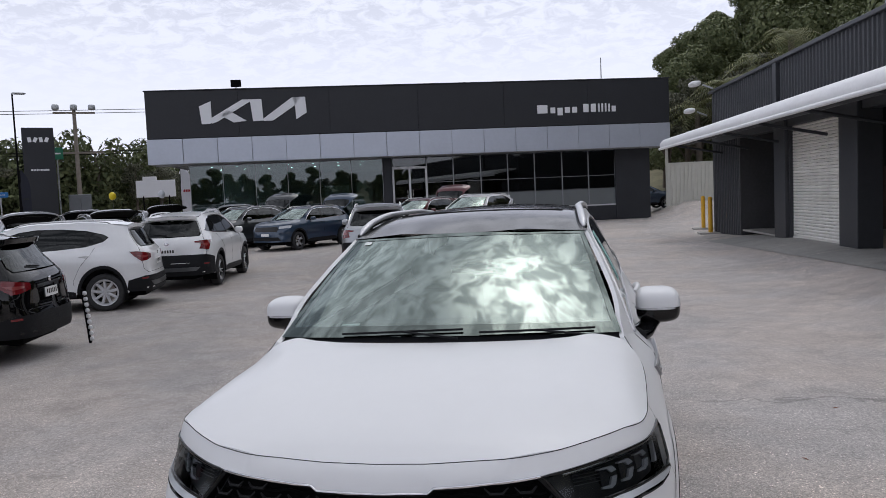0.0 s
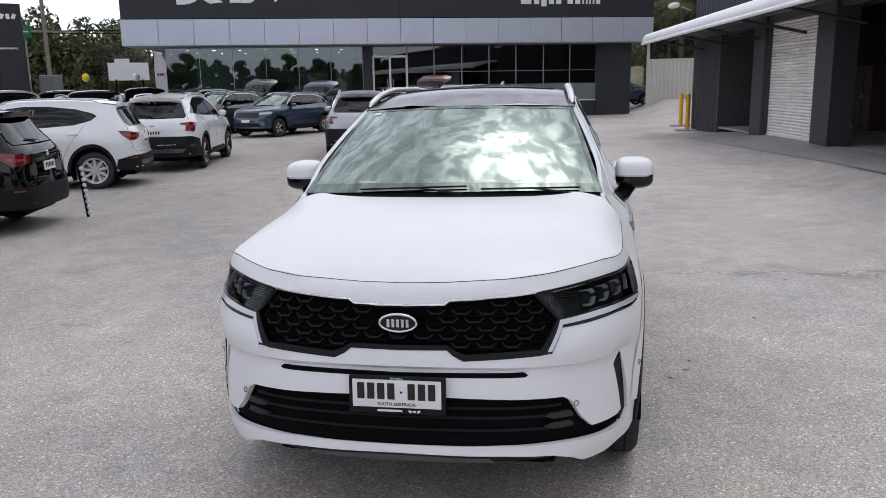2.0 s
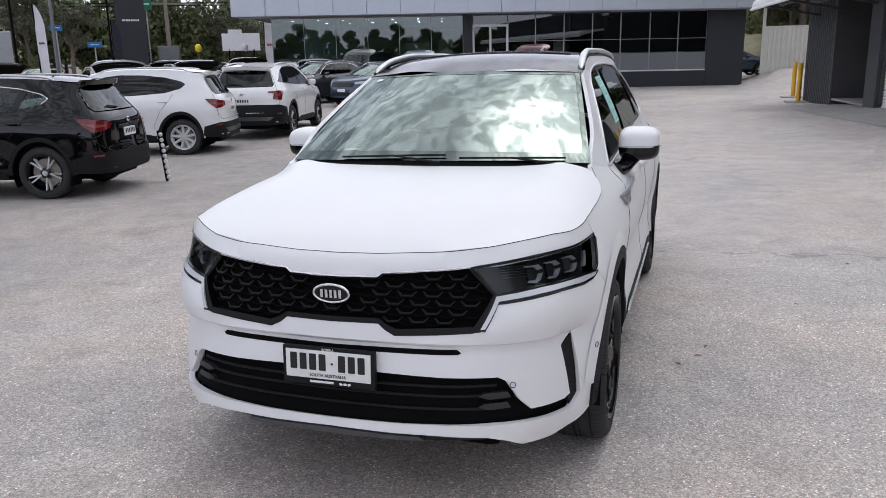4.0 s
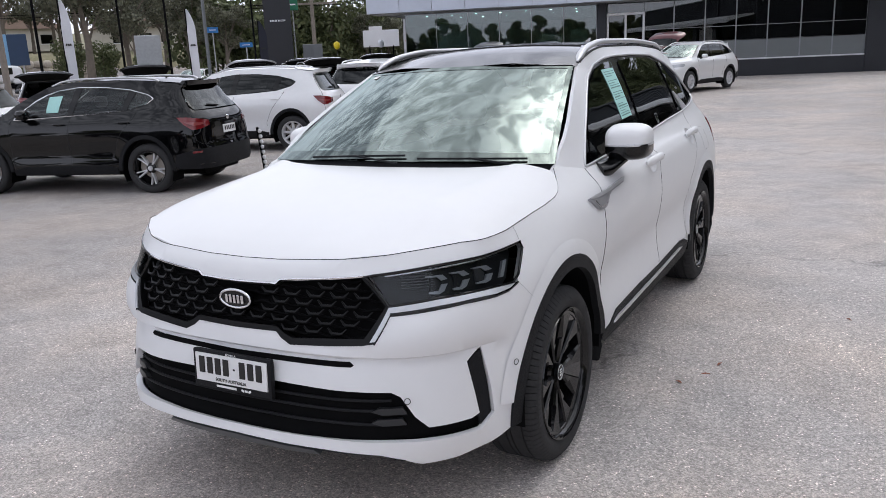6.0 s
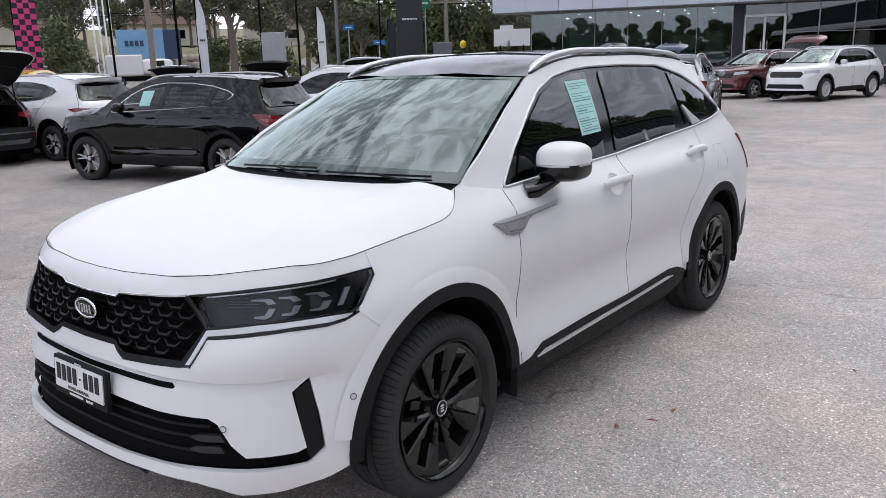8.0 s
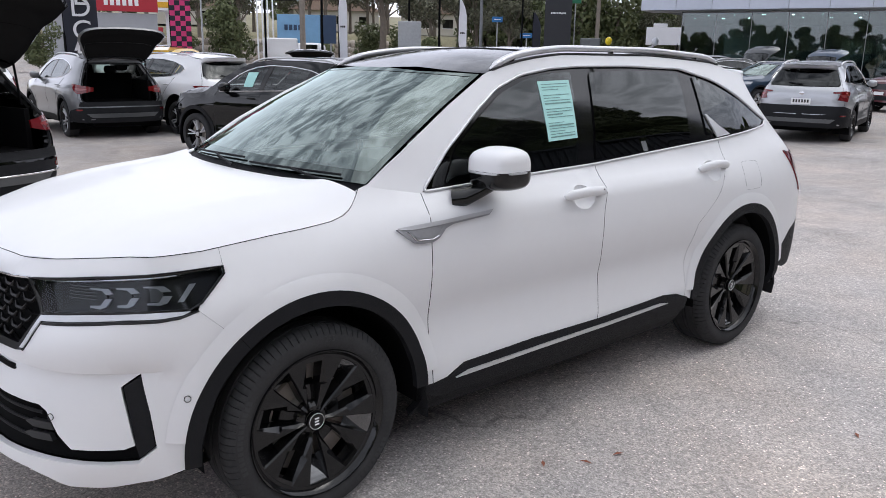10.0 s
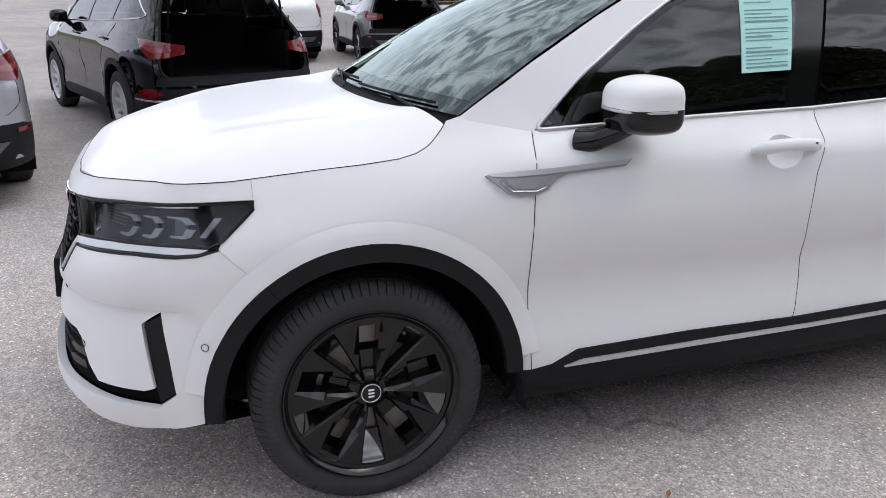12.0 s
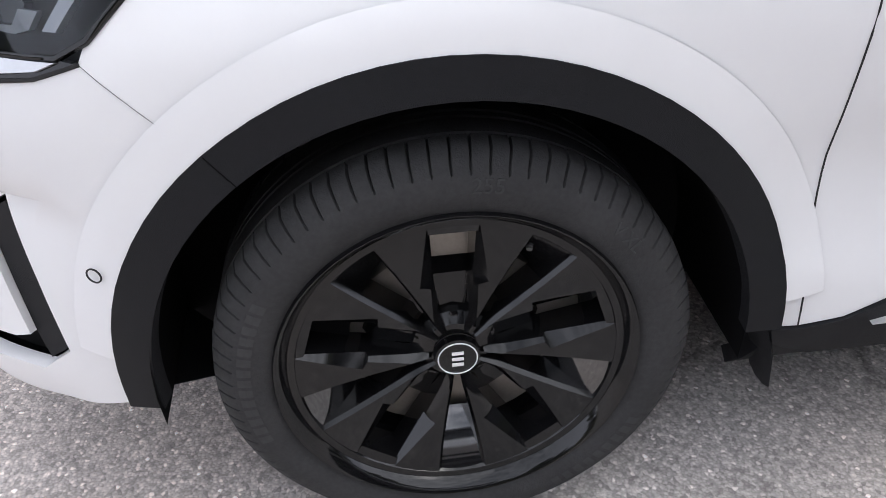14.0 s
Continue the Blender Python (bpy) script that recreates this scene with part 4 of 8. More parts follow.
def hero_front(car, S):
    """Nose panel, bumper, grille, lamps, intakes and plate."""
    def sym(half):
        """Closed polygon from its half (distance f from the nose's middle, z)."""
        h = [(F0 + f, z) for f, z in half]
        return h + [(2 * F0 - s, z) for s, z in h[::-1] if abs(s - F0) > 1e-6]
    seam = [(s - F0, z) for s, z in HOOD_SEAM if s <= -.30]
    seam = [p for p in seam if p[0] < 1.2] + [(1.278, 1.038)]
    grille_top = [(0, .908), (.172, .912), (.192, .928), (.36, .940), (.519, .951)]
    lamp_top = [(.61, .957), (.80, .970), (1.08, .980), (1.278, .984)]
    # sym() wants the lower edge from the middle outwards, then the upper edge back
    nose = sym([(0, .908)] + grille_top[1:] + lamp_top + seam[::-1])
    put("nose_panel", mesh("nose_panel", *sheet(S, nose, (), .04, .02, .02), M_WHITE, 40), car)
    grille_bot = [(0, .747), (.182, .750), (.205, .731), (.245, .712), (.40, .720), (.527, .731), (.571, .738)]
    strip_low = [(.616, .826), (.80, .838), (.916, .843), (1.05, .842), (1.114, .847), (1.174, .862)]
    arch = [(y - F0, z) for y, z in arc_pts(0, ARCH_R, 183, 127, 16)]
    lip = [(1.10, .336), (1.0, .312), (.86, .300), (.723, .306), (.66, .335), (.58, .356), (.395, .366), (0, .372)]
    bumper = sym(lip[::-1] + arch + strip_low[::-1] + grille_bot[::-1])
    intake = [(0, .403), (.395, .404), (.611, .398), (.745, .391), (.957, .380), (1.018, .425), (1.008, .55), (.992, .672), (.925, .632), (.94, .53), (.953, .442), (.92, .432), (.75, .437), (.70, .48), (.652, .55), (.62, .567), (.186, .577), (0, .580)]
    slot = [(0, .646), (.476, .650), (.487, .657), (.471, .669), (0, .664)]
    ih, sh = sym(intake), sym(slot)
    ov = [(0, .690), (.30, .690), (.55, .690), (.67, .686), (.80, .684), (.95, .684), (1.06, .688)]
    tip = arch[10]
    ov = ov + [(tip[0], tip[1])]
    of, oz = np.array([p[0] for p in ov]), np.array([p[1] for p in ov])

    def tucked(s, z, off=0.0):
        f = np.abs(s - F0)
        d = np.interp(f, of, oz) - z
        amp = .027 * np.clip((of[-1] - f) / .35, 0, 1)
        lip_out = .016 * np.clip((.398 - z) / .075, 0, 1) * np.interp(f, [0, .4, .68, .9, 1.08], [.1, .3, 1, .5, 0])
        return S(s, z, off) + BODY.normal(s, z) * lip_out[:, None] - BODY.normal(s, z) * (amp * np.where(d > .002, np.exp(-np.maximum(d - .012, 0) / .06) * np.clip(d / .012, 0, 1), 0))[:, None]
    ov2 = [(f, z - .013) for f, z in ov[:-1]] + [arch[9]]
    b_low = sym(lip[::-1] + arch[:10] + ov2[-2::-1])
    b_mid = sym(ov2 + ov[::-1])
    b_up = sym(ov + arch[11:] + strip_low[::-1] + grille_bot[::-1])
    put("front_bumper", mesh("front_bumper", *creased(tucked, (b_low, b_mid, b_up), (ih, sh), .04, .02, .025), M_WHITE, 40), car, "pearl white painted bumper cover")
    # near-black sheets behind the openings carry their shade
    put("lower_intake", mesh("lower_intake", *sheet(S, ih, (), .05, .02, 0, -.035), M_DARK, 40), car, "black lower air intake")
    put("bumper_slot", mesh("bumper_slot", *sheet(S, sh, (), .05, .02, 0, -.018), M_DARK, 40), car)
    for z0, f1 in ((.455, .62), (.50, .64), (.535, .62)):
        bar = np.concatenate([S(np.linspace(F0 - f1, F0 + f1, 40), np.full(40, z0), -.022)])
        put("intake_slat", mesh("intake_slat", *tube(bar, .0055, 6), M_PLASTIC, 60), car)
    for sg in (1, -1):
        for z0 in (.472, .508):
            fg = sheet(S, [(F0 + .590, z0 - .021), (F0 + .675, z0 - .021), (F0 + .66, z0 + .001), (F0 + .575, z0 + .001), (F0 + .550, z0 - .010)], (), .05, .02, .02, -.012)
            put("fog_lamp", mesh("fog_lamp", *(fg if sg > 0 else flip(fg)), M_LAMPIN, 40), car)
        fl = sheet(S, [(F0 + .935, .632), (F0 + .953, .442), (F0 + .963, .392), (F0 + 1.012, .425), (F0 + 1.003, .55), (F0 + .990, .662)], (), .05, .02, .012, -.012)
        put("air_curtain", mesh("air_curtain", *(fl if sg > 0 else flip(fl)), M_PLASTIC, 40), car)
    # lower skirt and skid panel under the lip
    V, F = [], []
    fs_ = np.linspace(-1.02, 1.02, 50)
    a = S(F0 + fs_, np.interp(np.abs(fs_), [0, .58, .723, 1.02], [.372, .356, .306, .318]), -.004)
    b = S(F0 + fs_, np.full(50, .275), -.03) + np.array([0, .05, 0])
    c = b * [.92, 1, 1] + [0, .25, -.02]
    V = np.concatenate([a, b, c])
    F = [(r * 50 + i, (r + 1) * 50 + i, (r + 1) * 50 + i + 1, r * 50 + i + 1) for r in range(2) for i in range(49)]
    put("lower_skirt", mesh("lower_skirt", V, F, M_PLASTIC, 50), car)
    sk = sheet(S, [(F0 - .36, .338), (F0 + .36, .338), (F0 + .34, .356), (F0, .364), (F0 - .34, .356)], (), .06, .04, .02, .002)
    put("skid_plate", mesh("skid_plate", *sk, M_LAMPGREY, 40), car, "grey skid plate under the bumper lip")
    # grille: near-black sheet as the recess's shade, frame, and staggered hexagon bars
    g_in = [(0, .766), (.182, .768), (.215, .748), (.25, .735), (.53, .752), (.60, .852), (.51, .944), (.36, .934), (.192, .920), (.172, .904), (0, .900)]
    g_out = [(0, .747), (.182, .750), (.205, .731), (.245, .712), (.40, .720), (.527, .731), (.556, .740), (.612, .852), (.519, .951), (.36, .940), (.192, .928), (.172, .912), (0, .908)]
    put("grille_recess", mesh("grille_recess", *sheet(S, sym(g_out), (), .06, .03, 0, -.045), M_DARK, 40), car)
    put("grille_frame", mesh("grille_frame", *sheet(S, sym(g_out), (sym(g_in),), .04, .02, .03, .002), M_GRILLE, 40), car)
    gi = sym(g_in)
    row = 0
    segs, waves = [], []
    for z0 in np.arange(.735, .945, .0295):
        shift = .047 if row % 2 else 0.0
        row += 1
        for f in np.arange(-.66 + shift, .66, .094):
            pts = np.array([(F0 + f - .036, z0 + .013), (F0 + f - .020, z0 - .004), (F0 + f + .020, z0 - .004), (F0 + f + .036, z0 + .013)])
            mids = np.concatenate([pts, [(F0 + f, z0)]])
            if not inside(gi, mids).all() or (abs(f) < .10 and abs(z0 - .85) < .05):
                continue
            p3 = S(pts[:, 0], pts[:, 1], -.004)
            segs.append(tube(p3, [.0025, .0058, .0058, .0025], 5))
        lo = np.array([(F0 + f, z0 + .018 + .004 * math.cos(f * 66.8 + row * math.pi)) for f in np.arange(-.62, .625, .02)])
        ok = inside(gi, lo)
        if ok.sum() > 4:
            q = lo[ok]
            waves.append(tube(S(q[:, 0], q[:, 1], -.026), .0055, 5))
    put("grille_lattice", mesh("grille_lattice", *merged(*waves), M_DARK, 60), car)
    put("grille_mesh", mesh("grille_mesh", *merged(*segs), M_GRILLE, 60), car, "gloss black honeycomb grille bars")
    # chrome upper edge of the grille
    tp = np.array([(F0 + f, z) for f, z in [(-f, z) for f, z in grille_top[:0:-1]] + grille_top])
    tp = resample(tp, .03, False)
    put("grille_chrome", mesh("grille_chrome", *tube(S(tp[:, 0], tp[:, 1], .003), .0045, 6), M_CHROME, 60), car)
    # badge: oval ring with plain bars
    c = S([F0], [.848])[0] + np.array([0, -.012, 0])
    a = np.linspace(0, 2 * np.pi, 40, endpoint=False)
    ov = np.stack([.070 * np.cos(a), -.004 * np.ones(40), .033 * np.sin(a)], 1) + c
    badge = put("badge", mesh("badge", *merged(((np.concatenate([ov, ov + [0, .02, 0]])), [tuple(range(40))] + [(i, 40 + i, 40 + (i + 1) % 40, (i + 1) % 40) for i in range(40)])), M_GLOSSBLK, 40), car, "oval badge with chrome rim and plain bars")
    put("badge_ring", mesh("badge_ring", *tube(ov, .0052, 8, up=(0, 1, 0), closed=True), M_CHROME, 60), badge)
    for bx, bw, sl in ((-.036, .011, 0), (-.018, .011, 0), (.0, .011, 0), (.018, .011, 0), (.036, .011, 0)):
        b_ = box_bm((bw, .006, .030), (c[0] + bx, c[1] - .008, c[2]), .001, 1, turn=Matrix.Rotation(sl * 45, 4, "Y"))
        part("badge_bar", b_, M_CHROME, badge)
    cambox = box_bm((.03, .02, .018), (0, c[1] + .01, .795), .004)
    part("front_camera", cambox, M_DARK, car)
    # head lamps with light guides, built for one side and mirrored
    lamp = [(F0 + f, z) for f, z in [(.612, .852), (.80, .866), (.95, .868), (1.149, .867), (1.19, .885), (1.277, .962), (1.278, .982), (1.08, .978), (.80, .968), (.61, .955), (.525, .949)]]
    strip = [(F0 + f, z) for f, z in [(.545, .736), (.571, .738), (.616, .826), (.80, .838), (.916, .843), (1.05, .842), (1.114, .847), (1.172, .862), (1.149, .866), (.95, .867), (.80, .864), (.606, .849)]]
    for sg in (1, -1):
        fx = (lambda vf: vf) if sg > 0 else flip
        body = put("headlight", mesh("headlight", *fx(sheet(S, lamp, (), .05, .02, .04, -.060)), M_LAMPIN, 40), car, "smoked headlight with three light cells")
        put("lens", mesh("lens", *fx(sheet(S, lamp, (), .05, .02, 0, .002)), M_LAMPGL, 40), body).visible_shadow = False
        edge = resample(lamp, .03)
        put("lamp_edge", mesh("lamp_edge", *fx(tube(S(edge[:, 0], edge[:, 1], .001), .005, 6, closed=True)), M_GLOSSBLK, 60), body)
        for f in (.865, .985, 1.105):
            dz = .925 - .942 + (f - .98) * .02
            up = [(f - .105, .957), (f - .024, .957), (f, .941), (f - .034, .938), (f - .052, .950), (f - .105, .953)]
            lo = [(f - .034, .927), (f - .002, .927), (f - .024, .906), (f - .05, .900), (f - .095, .903), (f - .095, .908), (f - .052, .909)]
            for poly in (up[::-1], lo[::-1]):
                gd = sheet(S, [(F0 + a_, z_ + dz) for a_, z_ in poly], (), .02, .012, .010, -.034)
                put("light_guide", mesh("light_guide", *fx(gd), M_LED, 40), body)
            cell = [(F0 + f - .085, .910 + dz), (F0 + f - .05, .910 + dz), (F0 + f - .034, .932 + dz), (F0 + f - .05, .948 + dz), (F0 + f - .085, .951 + dz)]
            put("projector", mesh("projector", *fx(sheet(S, cell, (), .05, .02, .02, -.046)), M_LAMPGREY if f > 1 else M_LAMPIN, 30), body)
        for k_ in range(5):
            ln = S(F0 + np.linspace(.66, .80, 5), np.full(5, .905 + .009 * k_), -.048)
            put("reflector_rib", mesh("reflector_rib", *fx(tube(ln, .0016, 4)), M_LAMPGREY, 60), body)
        sl = sheet(S, [(F0 + 1.115, .893), (F0 + 1.135, .893), (F0 + 1.190, .945), (F0 + 1.168, .945)], (), .03, .02, .012, -.022)
        put("light_guide", mesh("light_guide", *fx(sl), M_LED, 40), body)
        tp_ = S(F0 + np.linspace(.60, 1.13, 16), np.interp(np.linspace(.60, 1.13, 16), [.60, .80, 1.08, 1.13], [.946, .959, .969, .970]), -.004)
        put("brow_trim", mesh("brow_trim", *fx(tube(tp_, .0032, 6)), M_CHROME, 60), body)
        ch = put("running_light", mesh("running_light", *fx(sheet(S, strip, (), .03, .015, .02, .002)), M_GLOSSBLK, 40), car, "silver running light strip under the headlight")
        lens = [(F0 + f, z) for f, z in [(.556, .743), (.574, .745), (.620, .831), (.80, .843), (.95, .848), (1.06, .847), (1.122, .853), (1.150, .863), (1.06, .864), (.95, .863), (.80, .860), (.612, .847)]]
        put("strip_lens", mesh("strip_lens", *fx(sheet(S, lens, (), .03, .012, .008, .007)), M_STRIP, 40), ch, "pale running light lens")
        ed = resample([(F0 + f, z) for f, z in [(.571, .736), (.616, .824), (.80, .836), (.916, .841), (1.05, .840), (1.114, .845), (1.176, .862)]], .03, False)
        put("strip_gap", mesh("strip_gap", *fx(tube(S(ed[:, 0], ed[:, 1], .0), .003, 6)), M_SEAM, 60), ch)
        for f, z in ((.674, .535), (1.118, .585)):
            c3, n3 = BODY.point(F0 + f, z)[0], BODY.normal(F0 + f, z)[0]
            c3, n3 = c3 * [sg, 1, 1], n3 * [sg, 1, 1]
            a = np.linspace(0, 2 * np.pi, 16, endpoint=False)
            u3 = np.cross(n3, [0, 0, 1.0])
            u3 /= np.linalg.norm(u3)
            v3 = np.cross(u3, n3)
            c3 = c3 + n3 * (.0022 if f < 1 else .0112)
            ringp = c3 + .0105 * (np.cos(a)[:, None] * u3 + np.sin(a)[:, None] * v3)
            put("parking_sensor", mesh("parking_sensor", *tube(ringp, .0013, 5, up=tuple(n3), closed=True), M_SEAM, 60), car)
    # number plate in its black holder, the number as plain bars
    y = S([F0 + .1], [.58])[0][1] - .010
    tl = Matrix.Translation((0, y, .585)) @ Matrix.Rotation(radians(-4), 4, "X") @ Matrix.Diagonal((.90, 1, .93, 1))
    holder = part("plate_holder", box_bm((.405, .02, .152), (0, 0, .002), .005), M_PLASTIC, car, "black dealer plate surround", m=tl)
    part("number_plate", box_bm((.372, .006, .112), (0, -.012, .010), .002), M_PLATE, holder, "white plate with plain black bars")
    for k in range(8):
        if k != 4:
            part("bar", box_bm((.030, .003, .066), (-.150 + k * .0425, -.0165, .021), .002, 1), M_INK, holder)
    part("bar", box_bm((.010, .003, .008), (.020, -.0165, .018), .002, 1), M_INK, holder)
    stand = Matrix.Translation((0, -.0165, -.032)) @ Matrix.Rotation(math.pi / 2, 4, "X")
    t1 = text_mesh("SOUTH AUSTRALIA", .0185, .0006)
    t1.materials.append(M_INK)
    put("lettering", t1, holder, m=stand)
    t2 = text_mesh("REYNELLA", .0115, .0006)
    t2.materials.append(M_PLATE)
    put("lettering", t2, holder, m=Matrix.Translation((0, -.0112, .071)) @ Matrix.Rotation(math.pi / 2, 4, "X"))
    part("bar", box_bm((.105, .003, .009), (-.03, -.0112, -.060), .001, 1), M_PLATE, holder)
    for k in range(3):
        part("bar", box_bm((.014, .003, .009), (.055 + k * .018, -.0112, -.061), .001, 1, turn=Matrix.Rotation(radians(25 - 25 * k), 4, "Y")), M_PLATE, holder)


def hero_side(car, S):
    """Wings, doors, pillars, glass, cladding: one flank and its mirror."""
    def drawn(pts, n):
        """A smooth line up the flank through (y, z) points."""
        zs = np.linspace(pts[0][1], pts[-1][1], n)
        return [(float(a), float(b)) for a, b in zip(pchip([p[1] for p in pts], [p[0] for p in pts], zs), zs)]
    gap = drawn([(.521, .375), (.506, .56), (.499, .76), (.501, .90), (.516, 1.055), (.530, 1.127)], 14)
    split = drawn([(1.530, .436), (1.547, .56), (1.538, .681), (1.522, .842), (1.537, .968), (1.572, 1.06), (1.585, 1.158)], 16)
    rear_gap = [(2.27, .405), (2.262, .60), (2.33, .80), (2.507, .928), (2.66, 1.10), (2.672, 1.213)]
    seam = [p for p in HOOD_SEAM if p[0] > -.25]
    arch = arc_pts(0, ARCH_R, 127, 2, 30)
    wing = [(-.308, .984), (-.309, .962), (-.40, .882), (-.412, .862)] + arch + [(.475, .376)] + gap + [(.40, 1.15), (.32, 1.172)] + seam[::-1] + [(-.308, 1.038)]
    side_pair("wing", sheet(S, wing, (), .04, .02, .02), M_WHITE, car)
    d_top = [(1.096, 1.148), (1.58, 1.158)]
    fdoor = [(.521, .375), (.59, .386), (.68, .428), (1.1, .440), (1.530, .436)] + split[1:] + [d_top[0], (.538, 1.130)] + gap[:0:-1]
    rdoor = [(1.530, .436), (1.8, .442), (2.06, .450), (2.19, .435), (2.27, .405)] + rear_gap[1:] + [(2.66, 1.212), (1.585, 1.158)] + split[:0:-1][1:]
    ell = lambda y0, z0: [(y0 + .074 * math.cos(a), z0 - .004 + .052 * math.sin(a)) for a in np.linspace(0, 2 * math.pi, 22, endpoint=False)]
    scoops = [ell(1.402, 1.037), ell(2.502, 1.064)]
    fd = side_pair("front_door", sheet(S, fdoor, (scoops[0],), .045, .025, .02), M_WHITE, car)
    rd = side_pair("rear_door", sheet(S, rdoor, (scoops[1],), .045, .025, .02), M_WHITE, car)
    rarch = arc_pts(AXLE2, ARCH_R, 2, 178, 40)
    # quarter panel, cant rail and front pillar in one frame round the side glass
    # the frame's outline runs up the pillar, along the roof, down the rear and back along the glass
    body = PILLAR_A + ROOF_EDGE[1:] + [(3.42, 1.575), (3.62, 1.565), (3.62, 1.12), (3.60, .66), (3.46, .62), (3.32, .52)] + rarch[0:] + [(2.27, .405)] + rear_gap[1:] + [(2.66, 1.212)] + list(DLO[:14])[::-1] + [(.530, 1.127), (.40, 1.15)]
    side_pair("side_frame", sheet(S, body[::-1], (), .045, .02, .02), M_WHITE, car)
    dlo = fillet(DLO, .03)
    side_pair("window_surround", sheet(S, dlo, (), .06, .03, 0, -.006), M_GLOSSBLK, car)
    g1 = fillet([(.66, 1.150), (.76, 1.286), (.94, 1.404), (1.09, 1.487), (1.27, 1.545), (1.45, 1.571), (1.605, 1.578), (1.475, 1.165), (1.1, 1.160)], .02)
    g1a = fillet([(.57, 1.142), (.635, 1.148), (.715, 1.258), (.70, 1.262)], .008)
    g2 = fillet([(1.60, 1.175), (1.74, 1.575), (2.06, 1.585), (2.495, 1.572), (2.41, 1.222), (2.2, 1.20)], .02)
    g3 = fillet([(2.575, 1.240), (2.62, 1.555), (2.80, 1.505), (3.1, 1.413), (3.33, 1.318), (3.42, 1.285), (3.34, 1.272)], .02)
    for name, poly, m_, door in (("door_glass", g1, M_GLASSF, fd), ("quarter_light", g1a, M_GLASSD, fd), ("door_glass", g2, M_GLASSD, rd), ("quarter_glass", g3, M_GLASSD, (car, car))):
        ccw = poly if np.sum(poly[:, 0] * np.roll(poly[:, 1], -1) - np.roll(poly[:, 0], -1) * poly[:, 1]) > 0 else poly[::-1]
        vf = sheet(S, ccw, (), .06, .03, 0, .001)
        put(name, mesh(name, *vf, m_, 60), door[0]).visible_shadow = False
        put(name, mesh(name, *flip(vf), m_, 60), door[1]).visible_shadow = False
    chrome = resample(fillet(DLO, .03), .03)
    side_pair("window_chrome", tube(S(chrome[:, 0], chrome[:, 1], .002), .0068, 8, closed=True), M_SATIN, car, smooth=60)
    fin = fillet([(2.60, 1.345), (2.615, 1.345), (2.70, 1.285), (2.80, 1.232), (2.66, 1.222)], .006)
    side_pair("chrome_fin", sheet(S, fin[::-1], (), .04, .02, .008, .010), M_SATIN, car)
    # panel gaps
    for line in (gap, split, rear_gap, [(-.412, .862), (-.30, .753)], [(-.308, 1.038), (-.308, .984)]):
        q = resample(line, .03, False)
        thin = .0003 if line[0][0] < 0 else .0005 if line is rear_gap else .0010 if line is split else .0014
        side_pair("panel_gap", tube(S(q[:, 0], q[:, 1], .0006), thin, 6), M_SEAM, car, smooth=60)
    a127 = radians(127)
    q = resample([(-.412, .862), (ARCH_R * math.cos(a127), ARCH_Z + ARCH_R * math.sin(a127))], .02, False)
    side_pair("seam_filler", tube(S(q[:, 0], q[:, 1], -.0042), .0042, 8), M_WHITE, car, smooth=60)
    q = resample([(ARCH_R * math.cos(a127), ARCH_Z + ARCH_R * math.sin(a127)), (ARCH_IN * math.cos(a127), ARCH_Z + ARCH_IN * math.sin(a127))], .02, False)
    side_pair("cladding_gap", tube(S(q[:, 0], q[:, 1], .0118), .0010, 6), M_DARK, car, smooth=60)
    q = resample([p for p in HOOD_SEAM], .03, False)
    side_pair("bonnet_gap", tube(S(q[:, 0], q[:, 1], .0), .0015, 6), M_SEAM, car, smooth=60)
    fuel = fillet([(2.80, .93), (2.98, .93), (2.99, 1.08), (2.81, 1.085)], .03)
    q = resample(fuel, .03)
    put("fuel_flap_gap", mesh("fuel_flap_gap", *tube(S(q[:, 0], q[:, 1], -.0004), .0006, 5, closed=True), M_SEAM, 60), car)
    # cladding: arches, painted flare, sill with bright strip
    for y0, a0, a1 in ((0, 183, 2), (AXLE2, 178, -8)):
        ring = ring_region(y0, a1, a0, ARCH_IN, ARCH_R + .002)
        side_pair("arch_cladding", sheet(S, ring[::1], (), .03, .02, .03, .012), M_PLASTIC, car, "black plastic wheel-arch cladding")
        rim_ = ring_region(y0, max(a1, 8), min(a0, 172), ARCH_R, ARCH_R + .062)

        def flare(s, z, off=0.0):
            r = np.hypot(s - y0, z - ARCH_Z)
            return S(s, z) + BODY.normal(s, z) * (.0078 * np.clip((ARCH_R + .062 - r) / .062, 0, 1) ** .8 + .0022)[:, None]
        vf = sheet(flare, rim_, (), .02, .015)
        side_pair("arch_flare", vf, M_WHITE, car, smooth=30)
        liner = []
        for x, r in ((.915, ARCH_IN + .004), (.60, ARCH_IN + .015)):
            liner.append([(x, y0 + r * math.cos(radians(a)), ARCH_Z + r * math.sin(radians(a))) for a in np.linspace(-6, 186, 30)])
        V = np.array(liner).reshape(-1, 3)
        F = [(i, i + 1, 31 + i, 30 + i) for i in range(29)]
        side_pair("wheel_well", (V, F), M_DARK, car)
    sill = [(.478, .374), (.521, .372), (.59, .384), (.68, .427), (1.1, .439), (1.53, .436), (2.06, .449), (2.19, .434), (2.29, .400), (2.28, .34), (2.24, .31), (1.5, .295), (.56, .305), (.49, .34)]
    side_pair("sill", sheet(S, sill[::-1], (), .05, .03, .03, .006), M_PLASTIC, car, "black plastic sill cladding")
    under = [(.49, .34), (.56, .305), (1.5, .295), (2.24, .31), (2.30, .36), (2.3, .20), (.48, .20)]
